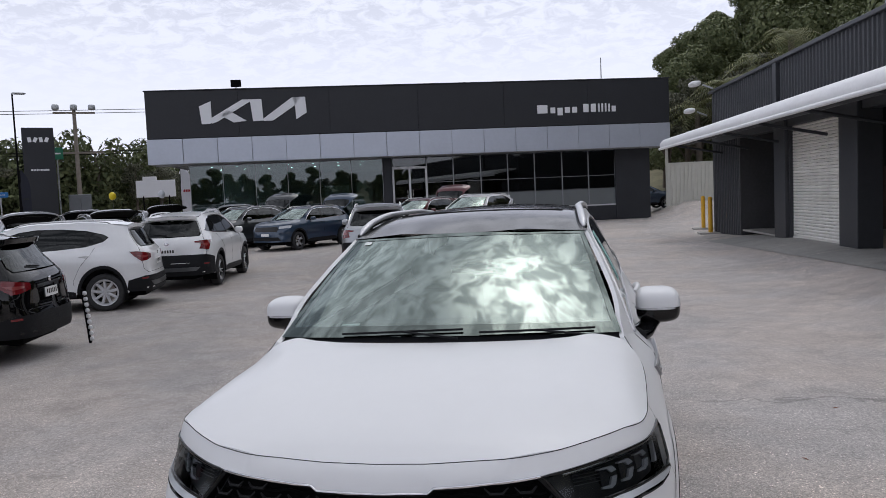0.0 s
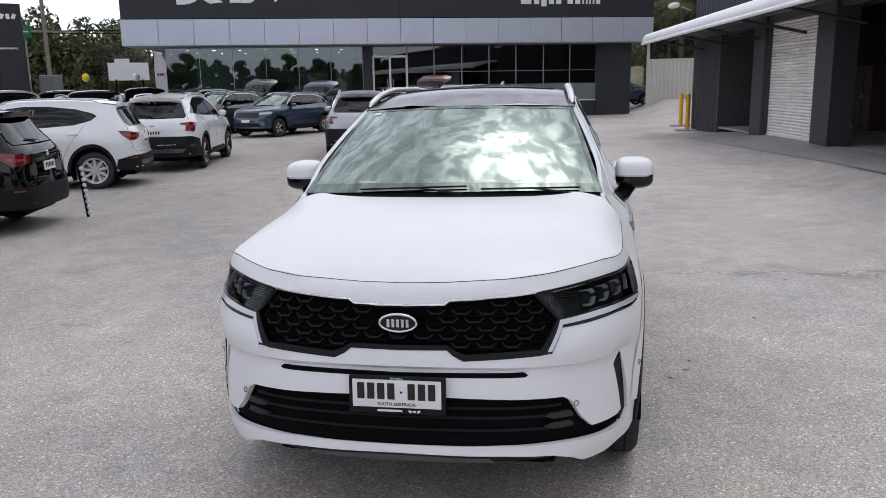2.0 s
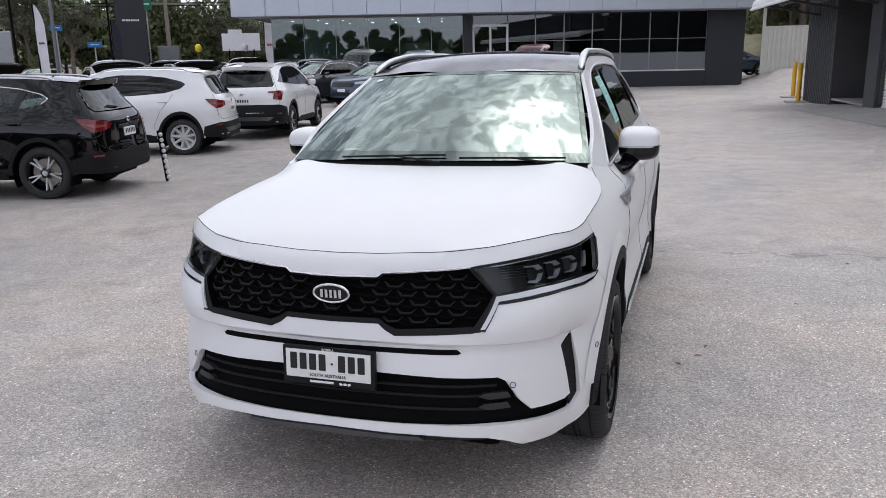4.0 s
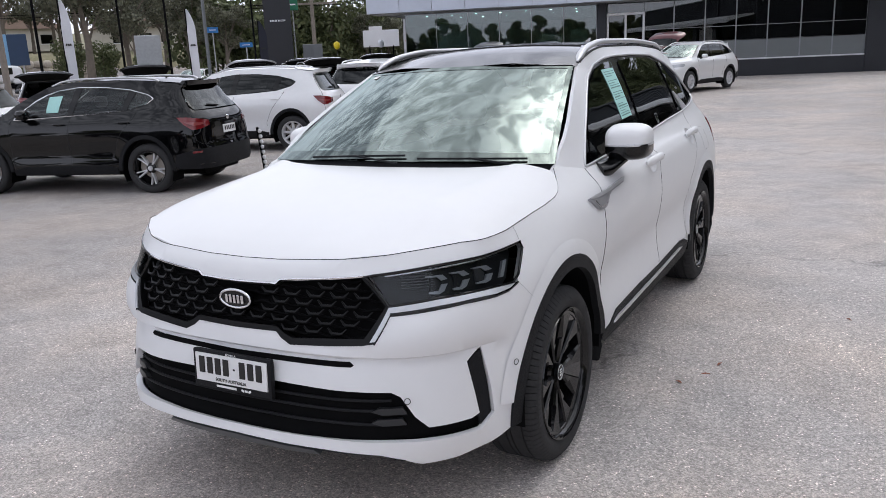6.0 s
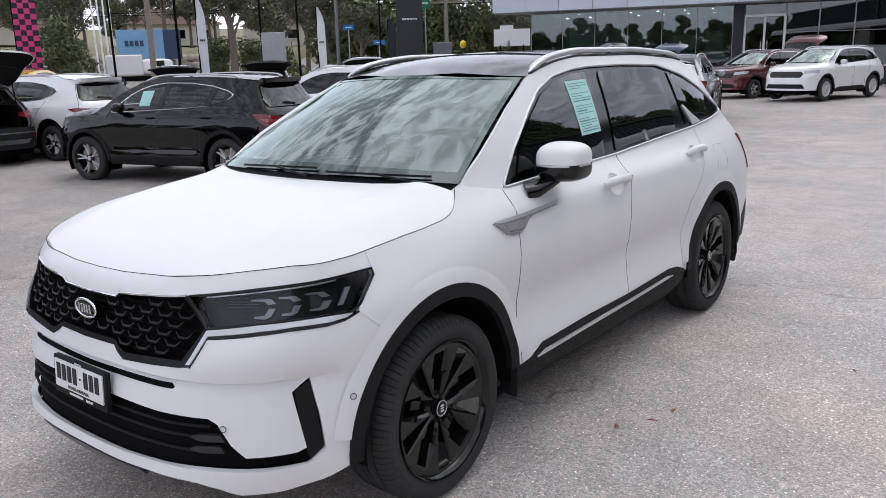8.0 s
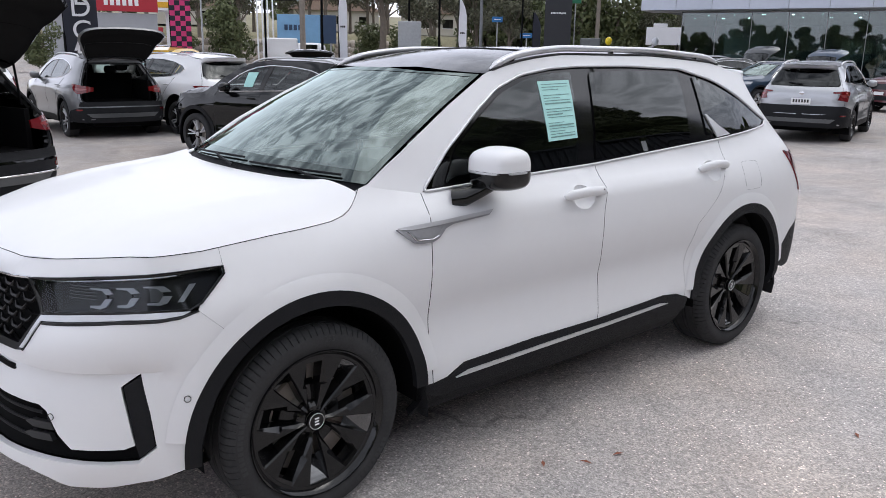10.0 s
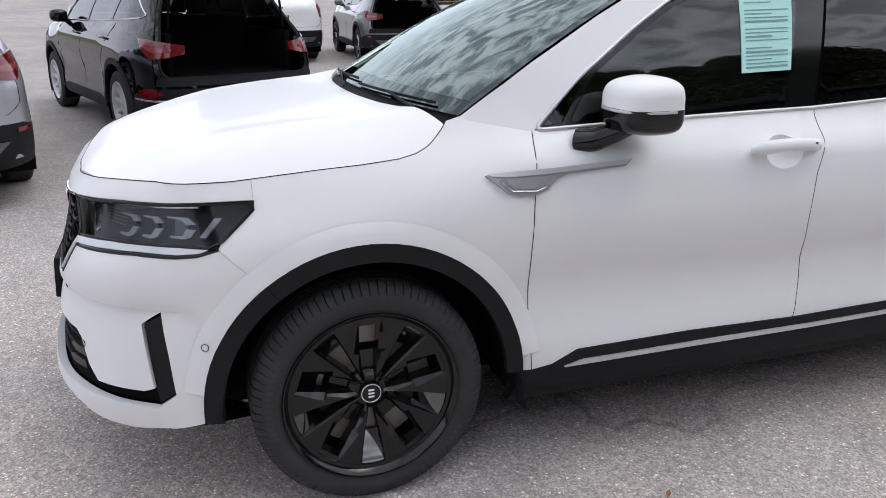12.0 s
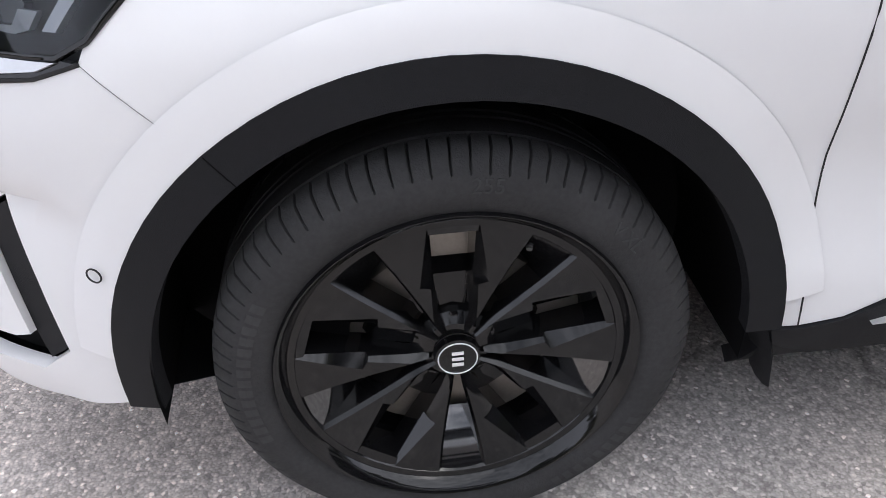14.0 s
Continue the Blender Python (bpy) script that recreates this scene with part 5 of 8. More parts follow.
    side_pair("sill_base", sheet(S, under[::-1], (), .08, .05, .03, -.012), M_PLASTIC, car)
    strip = [(.632, .376), (.70, .392), (1.2, .402), (1.6, .405), (2.03, .414), (2.103, .402), (1.6, .390), (1.1, .385)]
    side_pair("sill_strip", sheet(S, strip[::-1], (), .04, .03, .01, .014), M_SATIN, car, "bright satin strip along the sill")
    # wing badge: bright blade over wing and door
    blade = [(.354, 1.016), (.385, .990), (.418, .964), (.45, .956), (.507, .956), (.540, .970), (.572, 1.000), (.61, 1.012), (.80, 1.024), (.826, 1.044), (.66, 1.035), (.515, 1.027), (.42, 1.021)]
    bl = side_pair("wing_blade", sheet(S, blade, (), .02, .010, .014, .010), M_BLADE, car, "satin chrome blade on wing and door")
    strip = [(.365, 1.013), (.42, 1.009), (.515, 1.014), (.61, 1.020), (.80, 1.030), (.820, 1.043), (.66, 1.037), (.515, 1.029), (.42, 1.023), (.360, 1.019)]
    ins = fillet([(.405, 1.004), (.436, .977), (.505, .974), (.530, .984), (.560, 1.009), (.515, 1.008), (.45, 1.004)], .006)
    u_line = resample([(.394, 1.003), (.430, .971), (.505, .968), (.532, .978)], .02, False)
    for nm, vf, m_ in (("blade_highlight", sheet(S, strip, (), .02, .010, .004, .0135), M_SATIN), ("blade_inset", sheet(S, ins, (), .02, .010, .003, .0118), M_INSET), ("blade_line", tube(S(u_line[:, 0], u_line[:, 1], .0118), .0022, 6), M_CHROME)):
        put(nm, mesh(nm, *vf, m_, 40), bl[0])
        put(nm, mesh(nm, *flip(vf), m_, 40), bl[1])
    # handles with their scooped bowls
    for y0, z0, door in ((1.40, 1.045, fd), (2.50, 1.072, rd)):
        for k, sg in ((0, 1), (1, -1)):
            n = BODY.normal(y0, z0)[0] * [sg, 1, 1]
            c = BODY.point(y0, z0)[0] * [sg, 1, 1]
            ys = np.linspace(-.135, .135, 12)
            hp = np.array([c + [0, dy, .006 * math.cos(dy * 12)] for dy in ys]) + np.outer(.034 * np.clip(1 - (np.abs(ys) / .142) ** 4, .1, 1), n)
            put("handle", mesh("handle", *tube(hp, [.010] + [.019] * 10 + [.010], 10, flat=1.15), M_WHITE, 60), door[k], "painted grab handle")

            def bowl(s, z, off=0.0):
                q2 = ((s - y0 - .002) / .074) ** 2 + ((z - z0 + .012) / .052) ** 2
                return S(s, z) - BODY.normal(s, z) * (.040 * np.clip(1 - q2, 0, 1) ** .6)[:, None]
            if k == 0:
                bw = sheet(bowl, scoops[0] if y0 < 2 else scoops[1], (), .014, .01)
            put("handle_bowl", mesh("handle_bowl", *(bw if sg > 0 else flip(bw)), M_WHITE, 60), door[k])
            if y0 < 2:
                kb = blob((.004, .009, .006), 4, 10, 6)
                put("handle_sensor", mesh("handle_sensor", kb[0] + hp[9] + n * .015, kb[1], M_INK, 60), door[k])
    # mirrors
    for k, sg in ((0, 1), (1, -1)):
        V, F = blob((.102, .098, .090), 4.0, 32, 19)
        V = V.copy()
        V[:, 1] = np.where(V[:, 1] > .075, .075 + (V[:, 1] - .075) * .2, V[:, 1])
        V[:, 1] += .15 * np.maximum(V[:, 0], 0)
        V[:, 2] *= np.where(V[:, 2] < 0, .92, 1.0) * (1 - 1.2 * np.maximum(V[:, 0] - .02, 0))
        V[:, 2] *= np.where(V[:, 1] < 0, 1 + V[:, 1] * 1.6, 1)
        V += [.945, .825, 1.208]
        bot, top = F[:9 * 32], F[9 * 32:]
        fx = (lambda vf: vf) if sg > 0 else flip
        mir = put("mirror", mesh("mirror", *fx((V, top)), M_WHITE, 60), fd[k], "white door mirror with gloss black base")
        put("mirror_base", mesh("mirror_base", *fx((V * [1, 1, 1] + [0, .002, -.001], bot)), M_GLOSSBLK, 60), mir)
        rg = np.array([(.945 + .102 * math.copysign(abs(math.cos(a)) ** .62, math.cos(a)), .825 + .10 * math.copysign(abs(math.sin(a)) ** .62, math.sin(a)) + .25 * max(0, .10 * math.cos(a)), 1.203) for a in np.linspace(math.pi * .95, math.pi * 2.05, 24)])
        put("mirror_indicator", mesh("mirror_indicator", *fx(tube(rg, .0045, 6)), M_SATIN, 60), mir)
        gl = box_bm((.130, .004, .100), (.945, .908, 1.205), .02)
        g = part("mirror_glass", gl, M_CHROME, mir)
        if sg < 0:
            g.data.transform(Matrix.Diagonal((-1, 1, 1, 1)))
            g.data.flip_normals()
        arm = tube([(.83, .69, 1.092), (.865, .725, 1.100), (.895, .775, 1.125), (.925, .81, 1.15)], [.072, .060, .050, .046], 14, flat=.6)
        put("mirror_arm", mesh("mirror_arm", *fx(arm), M_GLOSSBLK, 60), mir)
    # notice in the front door glass
    pp = [(1.350, 1.535), (1.305, 1.275), (1.505, 1.282), (1.570, 1.540)]
    sheet_ = put("price_notice", mesh("price_notice", *sheet(S, pp, (), .08, .05, .0015, .004), M_PAPER, 60), fd[0], "pale green printed notice inside the window")
    rows_ = 0
    for r in np.linspace(.06, .94, 20):
        rows_ += 1
        if rows_ in (4, 9, 14):
            continue
        a, b = np.array(pp[0]) * (1 - r) + np.array(pp[1]) * r, np.array(pp[3]) * (1 - r) + np.array(pp[2]) * r
        e = .92 if rows_ % 3 else .6
        p0, p1 = a + (b - a) * .08, a + (b - a) * e
        dz = .0016 if rows_ % 4 else .0030
        ln = [(p0[0], p0[1] - dz), (p1[0], p1[1] - dz), (p1[0], p1[1] + dz), (p0[0], p0[1] + dz)]
        put("print_line", mesh("print_line", *sheet(S, ln, (), .1, .1, 0, .0052), M_PRINT, 0), sheet_)


def hero_rear(car, S):
    """Tail: bumper, tailgate, lamps, window. Seen from the flank alone."""
    def sym(half):
        h = list(half)
        return h + [(2 * TAIL - s, z) for s, z in h[::-1] if abs(s - TAIL) > 1e-6]
    bump = sym([(TAIL, .36), (4.0, .36), (3.40, .38), (3.30, .42), (3.32, .52), (3.46, .62), (3.60, .66), (TAIL, .66)])
    put("rear_bumper", mesh("rear_bumper", *sheet(S, bump[::-1], (), .06, .04, .02), M_PLASTIC, 40), car)
    gate = sym([(TAIL, .66), (3.62, .66), (3.62, 1.12), (3.62, 1.565), (TAIL, 1.60)])
    win = sym([(TAIL, 1.15), (3.80, 1.16), (3.72, 1.22), (3.80, 1.52), (TAIL, 1.535)])
    g = put("tailgate", mesh("tailgate", *sheet(S, gate[::-1], (win,), .06, .04, .02), M_WHITE, 40), car)
    put("rear_window", mesh("rear_window", *sheet(S, win[::-1], (), .08, .05, .0, -.002), M_GLASSD, 60), g)
    lampp = fillet([(3.43, 1.105), (3.50, 1.09), (3.80, 1.085), (3.80, 1.06), (3.66, 1.04), (3.66, .86), (3.585, .845), (3.55, .95)], .01)
    side_pair("tail_light", sheet(S, lampp[::-1], (), .04, .02, .02, .008), M_RED, car, "red upright tail light")


def build_hero():
    car = thing("suv", "pearl white seven-seat family SUV with black alloy wheels on asphalt", "car", HERO_POSE)
    S = skin()
    hero_front(car, S)
    hero_side(car, S)
    hero_rear(car, S)
    put("bonnet", mesh("bonnet", *bonnet(same, .04), M_WHITE, 50), car, "white bonnet with two soft ridges")
    put("windscreen", mesh("windscreen", *windscreen(same, -.985, .985, .0, .985, 30), M_GLASS, 60), car, "clear windscreen reflecting the clouded sky").visible_shadow = False
    for nm, (a0, a1, b0, b1) in {"screen_band": (-.985, .985, 0.0, .085), "header_band": (-.985, .985, .955, 1.0)}.items():
        put(nm, mesh(nm, *windscreen(same, a0, a1, b0, b1, 30, .0015), M_FRIT, 60), car)
    for u in (-.985, .95):
        put("screen_band", mesh("screen_band", *windscreen(same, u, u + .035, 0, 1, 12, .0016), M_FRIT, 60), car)
    for nm, lab, q in (("windscreen_sticker", "small pale sticker on the glass", (-.86, -.79, .905, .945)), ("paper_slip", "white paper slip on the dashboard", (-.60, -.48, .10, .115))):
        put(nm, mesh(nm, *windscreen(same, *q, 4, -.004 if nm == "paper_slip" else .003), M_PAPERW, 60), car, lab)
    # cowl between bonnet and screen
    x = np.linspace(-.775, .775, 31)
    fr_ = np.stack([x, .092 + .165 * (np.abs(x) / .77) ** 2.2, bonnet_height(x, .092 + .165 * (np.abs(x) / .77) ** 2.2) - .018], 1)
    bk = glass_front(x / .775, np.full(31, .03), -.004)
    V = np.concatenate([fr_, (fr_ + bk) / 2 + [0, 0, -.012], bk])
    put("cowl", mesh("cowl", V, [(r * 31 + i, r * 31 + i + 1, (r + 1) * 31 + i + 1, (r + 1) * 31 + i) for r in range(2) for i in range(30)], M_PLASTIC, 60), car)
    # wipers
    for (u0, u1, v0, v1) in ((-.55, .15, .012, .034), (.24, .85, .010, .026)):
        U = np.linspace(u0, u1, 14)
        Vv = np.linspace(v0, v1, 14)
        bl = glass_front(U, Vv, .012)
        wp = put("wiper", mesh("wiper", *tube(bl, .0042, 6, flat=1.2), M_PLASTIC, 60), car)
        arm = glass_front(np.linspace(u1 - .02, (u0 + u1) / 2, 8), np.linspace(-.035, (v0 + v1) / 2, 8), .014)
        put("wiper_arm", mesh("wiper_arm", *tube(arm, .0050, 6), M_PLASTIC, 60), wp)
    # roof, rails, antenna
    put("roof", mesh("roof", *roof_grid(same), M_GLOSSBLK, 60), car, "gloss black panoramic roof")
    for y0 in (.25, .62):
        q = roof_grid(same, -.82, .82, 17, 40, off=.001)[0].reshape(40, 17, 3)[int(y0 * 39)]
        put("roof_seam", mesh("roof_seam", *tube(q, .004, 6), M_SEAM, 60), car)
    ye = np.linspace(1.09, 3.02, 40)
    e = np.array(ROOF_EDGE)
    base = BODY.point(ye, pchip(e[:, 0], e[:, 1], ye))
    lift = .024 * np.clip(np.minimum((ye - 1.09) / .16, (3.02 - ye) / .22), 0, 1) ** .6
    pth = base + np.stack([np.full(40, -.012), np.zeros(40), lift + .004], 1)
    side_pair("roof_rail", tube(pth, [.006] + [.020] * 38 + [.006], 10, flat=.8), M_SATIN, car, "satin silver roof rail", smooth=60)
    for k in (3, 18, 33):
        side_pair("rail_foot", tube(base[k] + np.linspace(0, 1, 3)[:, None] * [0, 0, .03] + [-.012, 0, -.005], .014, 8), M_GLOSSBLK, car, smooth=60)
    side_pair("roof_ditch", tube(base + [0, 0, .002], .006, 6), M_SEAM, car, smooth=60)
    fin = np.array([(0, 2.95, 1.66), (0, 3.05, 1.69), (0, 3.14, 1.725), (0, 3.16, 1.66)])
    put("antenna_fin", mesh("antenna_fin", *tube(fin, [.02, .022, .012, .02], 8), M_GLOSSBLK, 60), car)
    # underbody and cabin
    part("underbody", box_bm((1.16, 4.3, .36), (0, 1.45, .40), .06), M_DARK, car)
    tub = [(-.80, .5, .5), (.80, .5, .5), (.80, 3.4, .5), (-.80, 3.4, .5), (-.78, .4, 1.10), (.78, .4, 1.10), (.78, 3.35, 1.12), (-.78, 3.35, 1.12)]
    put("cabin_tub", mesh("cabin_tub", tub, [(0, 1, 2, 3), (0, 4, 5, 1), (1, 5, 6, 2), (2, 6, 7, 3), (3, 7, 4, 0)], M_INTER, 0), car)
    dash = blob((.72, .30, .14), 5, 28, 12)
    put("dashboard", mesh("dashboard", dash[0] + [0, .62, 1.03], dash[1], M_INTER, 60), car, "dark padded dashboard")
    st = np.array([(-.37 + .18 * math.cos(a), .93 + .07 * math.sin(a), 1.10 + .165 * math.sin(a)) for a in np.linspace(0, 2 * math.pi, 28, endpoint=False)])
    sw = put("steering_wheel", mesh("steering_wheel", *tube(st, .015, 8, closed=True), M_INTER, 60), car)
    hb = blob((.075, .03, .06), 3, 14, 8)
    put("wheel_boss", mesh("wheel_boss", hb[0] + [-.37, .92, 1.09], hb[1], M_INTER, 60), sw)
    sp = tube([(-.54, .93, 1.10), (-.37, .93, 1.09), (-.20, .93, 1.10)], .014, 6)
    put("wheel_spoke", mesh("wheel_spoke", *sp, M_INTER, 60), sw)
    rm = blob((.12, .02, .035), 4, 16, 8)
    put("interior_mirror", mesh("interior_mirror", rm[0] + [0, .84, 1.50], rm[1], M_INTER, 60), car)
    for sx, sy in ((-.37, 1.35), (.37, 1.35), (-.42, 2.25), (.42, 2.25)):
        for nm, (V, F) in seat_meshes():
            put(nm, mesh(nm, V + [sx, sy, 0], F, M_SEATF, 60), car)
    ws = wheel_meshes(.361, .263, .245, 5, "y", M_WHEELBLK, M_RUBBER, 84)
    for y0 in (0, AXLE2):
        add_wheel(ws, car, (.800, y0, .361), False, 0)
        add_wheel(ws, car, (-.800, y0, .361), True, 20)
    for y0 in (.47, 3.27):
        fl = tube([(.86, y0, .40), (.86, y0 + .03, .30), (.855, y0 + .05, .22)], [.05, .05, .035], 8, flat=.25, up=(0, 1, 0))
        side_pair("mud_flap", fl, M_PLASTIC, car)
    return car


build_hero()


# ---- parked cars: the same surfaces, reshaped to each car's length, width and height ----
DLO_SHORT = [(.56, 1.105), (.71, 1.235), (.92, 1.385), (1.10, 1.470), (1.30, 1.530), (1.60, 1.565), (2.06, 1.555), (2.50, 1.505), (2.80, 1.425), (2.93, 1.365), (2.80, 1.280), (2.5, 1.20), (2.0, 1.165), (1.1, 1.125)]


def paint(name, color, metal=0.0, rough=0.3, spec=0.5):
    return mat(name, color, rough, metal, 0.03, 2.0, coat=1.0, spec=spec)


P_BLACK = paint("black_paint", (0.0025, 0.0025, 0.003), 0, 0.3, 0.0)
P_WHITE = paint("white_paint", (0.80, 0.80, 0.81))
P_GREY = paint("grey_metallic", (0.17, 0.175, 0.185), 0.45, 0.32)
P_DKGREY = paint("dark_grey_metallic", (0.030, 0.034, 0.038), 0.4, 0.3)
P_SILVER = paint("silver_metallic", (0.44, 0.45, 0.47), 0.55, 0.3)
P_BLUE = paint("slate_blue_metallic", (0.022, 0.045, 0.085), 0.3, 0.3)
P_BRIGHTBLUE = paint("bright_blue_paint", (0.03, 0.16, 0.50), 0.1, 0.3)
P_RED = paint("dark_red_metallic", (0.085, 0.008, 0.012), 0.3, 0.3)
P_YELLOW = paint("yellow_paint", (0.72, 0.42, 0.01))
M_ALLOY = mat("machined_alloy", (0.62, 0.62, 0.64), 0.32, 0.25, 0.08, 9)
WHEELS = {}


def car_wheels(key, R, rim, spokes, style, metal):
    if key not in WHEELS:
        WHEELS[key] = wheel_meshes(R, rim, .22, spokes, style, metal)
    return WHEELS[key]


def heading(x, y, dx, dy, z=None):
    """Pose of a car from the middle of its front axle and the way its nose points."""
    z = float(ground_height(x, y)) if z is None else z
    return pose(x, y, z, 0, 0, math.degrees(math.atan2(dy, dx)) + 90)


def parked_car(label, colour, m, length=4.4, width=1.82, height=1.62, wheelbase=2.67, front=.88, dlo=None, gate=0.0, wheel=("v5", .335, .222, 5, "v"), alloy=True,
               lamp="wide", chrome=True, rails=True, clad=True, fine=.09, notice=False, name="suv", roof=None, red_bar=False, low_trim=False):
    """A closed-bodied car with glass, lamps, wheels; gate: degrees by which its tailgate stands open."""
    dlo = dlo or DLO
    kx = width / 1.88

    def warp(v):
        v = np.asarray(v, float)
        y = np.interp(v[:, 1], [-1.2, -.96, 0, AXLE2, 3.865, 4.2], [-front - .24, -front, 0, wheelbase, length - front, length - front + .3])
        z = np.interp(v[:, 2], [0, .365, 1.13, 1.70, 2.0], [0, .335, 1.13 * (height / 1.70) ** .7, height, height + .3])
        return np.stack([v[:, 0] * kx, y, z], 1)
    S = skin(warp)
    car = thing(name, label, "car", m)
    top = [(TAIL, 1.60), (3.62, 1.575)] + ROOF_EDGE[::-1][:-1] + PILLAR_A[::-1] + HOOD_SEAM[::-1][1:]
    if gate:
        notch = [(TAIL, .70), (3.80, .70), (3.69, .78), (3.66, 1.0), (3.70, 1.30), (3.78, 1.53), (TAIL, 1.565)]
    else:
        notch = [(TAIL, 1.15), (3.82, 1.16), (3.74, 1.22), (3.80, 1.50), (TAIL, 1.53)]
    low = [(F0, .36), (F0 + .6, .36), (F0 + 1.09, .36)] + arc_pts(0, ARCH_R, 181, -1, 20) + [(.6, .34), (2.2, .34)] + arc_pts(AXLE2, ARCH_R, 181, -4, 20) + [(3.45, .40), (TAIL, .40)]
    body = low + notch + top
    side_pair("body", sheet(S, body, (dlo,), fine, fine * .7, .02), colour, car)
    d2 = fillet(dlo, .03)
    c = np.mean(np.array(dlo), 0)
    gl = [(c[0] + (x - c[0]) * .985, c[1] + (z - c[1]) * .93) for x, z in dlo]
    side_pair("window_surround", sheet(S, d2, (fillet(gl, .02),), fine, fine * .6, 0, -.004), M_GLOSSBLK, car)
    split_x = 1.53
    for k in (1, -1):
        vf = sheet(S, fillet(gl, .02), (), fine, fine * .7, 0, -.003)
        put("side_window", mesh("side_window", *(vf if k > 0 else flip(vf)), M_GLASSD if not notice else M_GLASSF, 60), car).visible_shadow = False
    for xb in (split_x, 2.45):
        top_i = max(range(len(dlo)), key=lambda i: dlo[i][0])
        up_, dn_ = np.array(dlo[:top_i + 1]), np.array((dlo[top_i:] + dlo[:1])[::-1])
        hi = lambda q: float(np.interp(q, up_[:, 0], up_[:, 1])) - .012
        lo_ = lambda q: float(np.interp(q, dn_[:, 0], dn_[:, 1])) + .012
        bp = [(xb - .05, lo_(xb - .05)), (xb + .05, lo_(xb + .05)), (xb + .16, hi(xb + .16)), (xb + .05, hi(xb + .05))]
        side_pair("pillar", sheet(S, bp, (), .1, .1, .0, .002), M_GLOSSBLK, car)
    if chrome:
        q = resample(d2, .06)
        side_pair("window_chrome", tube(S(q[:, 0], q[:, 1], .001), .009, 5, closed=True), M_CHROME, car, smooth=60)
    put("bonnet", mesh("bonnet", *bonnet(warp, .1), colour, 50), car)
    put("windscreen", mesh("windscreen", *windscreen(warp, -.97, .97, 0, .985, 14), M_GLASS, 60), car).visible_shadow = False
    put("roof", mesh("roof", *roof_grid(warp, n=9, m=12), roof or colour, 60), car)
    for line in ([(.521, .375), (.502, .652), (.515, 1.055), (.530, 1.127)], [(1.538, .436), (1.53, .842), (1.585, 1.14)], [(2.27, .52), (2.262, .60), (2.40, .85), (2.60, 1.08), (2.66, 1.18)]):
        q = resample(line, .12, False)
        side_pair("panel_gap", tube(S(q[:, 0], q[:, 1], -.001), .004, 4), M_SEAM, car, smooth=60)
    # front
    g = [(F0 + f, z) for f, z in [(-.52, .75), (.52, .75), (.60, .85), (.53, .93), (-.53, .93), (-.60, .85)]]
    put("grille", mesh("grille", *sheet(S, g, (), .12, .06, .02, .006), M_GLOSSBLK, 40), car)
    ink = [(F0 + f, z) for f, z in [(-.7, .42), (.7, .42), (.60, .55), (-.60, .55)]]
    put("intake", mesh("intake", *sheet(S, ink, (), .12, .06, .02, .006), M_PLASTIC, 40), car)
    hl = [(F0 + f, z) for f, z in [(.60, .86), (.95, .872), (1.15, .885), (1.26, .965), (1.0, .972), (.62, .945)]]
    side_pair("headlight", sheet(S, hl, (), .1, .05, .02, .006), M_LED if colour is not P_BLACK else M_LAMPGREY, car)
    # rear
    shapes = {"wide": [(3.40, 1.075), (3.60, 1.07), (3.82, 1.045), (4.02, 1.02), (4.02, .945), (3.82, .905), (3.66, .895), (3.52, .98)],
              "upright": [(3.42, 1.10), (3.62, 1.10), (3.74, 1.06), (3.72, .86), (3.60, .84), (3.55, .95)],
              "slim": [(3.40, 1.02), (3.62, 1.035), (4.05, 1.01), (4.05, .945), (3.66, .925)],
              "notch": [(3.38, 1.06), (3.62, 1.075), (3.95, 1.06), (3.95, 1.03), (3.80, 1.02), (3.86, .90), (3.60, .87), (3.52, .97)]}[lamp]
    lv = sheet(S, shapes[::-1], (), .08, .04, .02, .010)
    side_pair("tail_light", lv, M_RED, car, "red tail light")
    cx, cz = np.mean([p[0] for p in shapes]), np.mean([p[1] for p in shapes])
    sm = [(cx + (x - cx) * .55, cz + (z - cz) * .28 - .012) for x, z in shapes]
    side_pair("reversing_light", sheet(S, sm[::-1], (), .08, .04, .01, .014), M_AMBER, car)
    if red_bar:
        rb = [(4.0, .955), (2 * TAIL - 4.0, .955), (2 * TAIL - 4.0, .985), (4.0, .985)]
        put("light_bar", mesh("light_bar", *sheet(S, rb, (), .12, .06, .01, .009), M_RED, 40), car)
    vt = .15 if lamp == "notch" else 0.0
    valance = [(3.30, .40), (3.36, .36), (4.0, .34), (2 * TAIL - 4.0, .34), (2 * TAIL - 3.36, .36), (2 * TAIL - 3.30, .40), (2 * TAIL - 3.34, .56 + vt), (2 * TAIL - 3.7, .63 + vt), (3.7, .63 + vt), (3.34, .56 + vt)]
    if clad:
        put("rear_valance", mesh("rear_valance", *sheet(S, valance, (), .1, .06, .02, .008), M_PLASTIC, 40), car, "black plastic lower bumper")
        skid = [] if colour is P_BLACK and not gate else [(3.95, .44), (2 * TAIL - 3.95, .44), (2 * TAIL - 3.85, .52), (3.85, .52)]
        if skid:
            put("skid_plate", mesh("skid_plate", *sheet(S, skid, (), .1, .06, .02, .020), M_LAMPGREY, 40), car)
        for y0, a0, a1 in ((0, 181, -1), (AXLE2, 181, -4)):
            side_pair("arch_cladding", sheet(S, ring_region(y0, a1, a0, ARCH_IN, ARCH_R + .006, 20), (), .1, .06, .03, .010), M_PLASTIC, car)
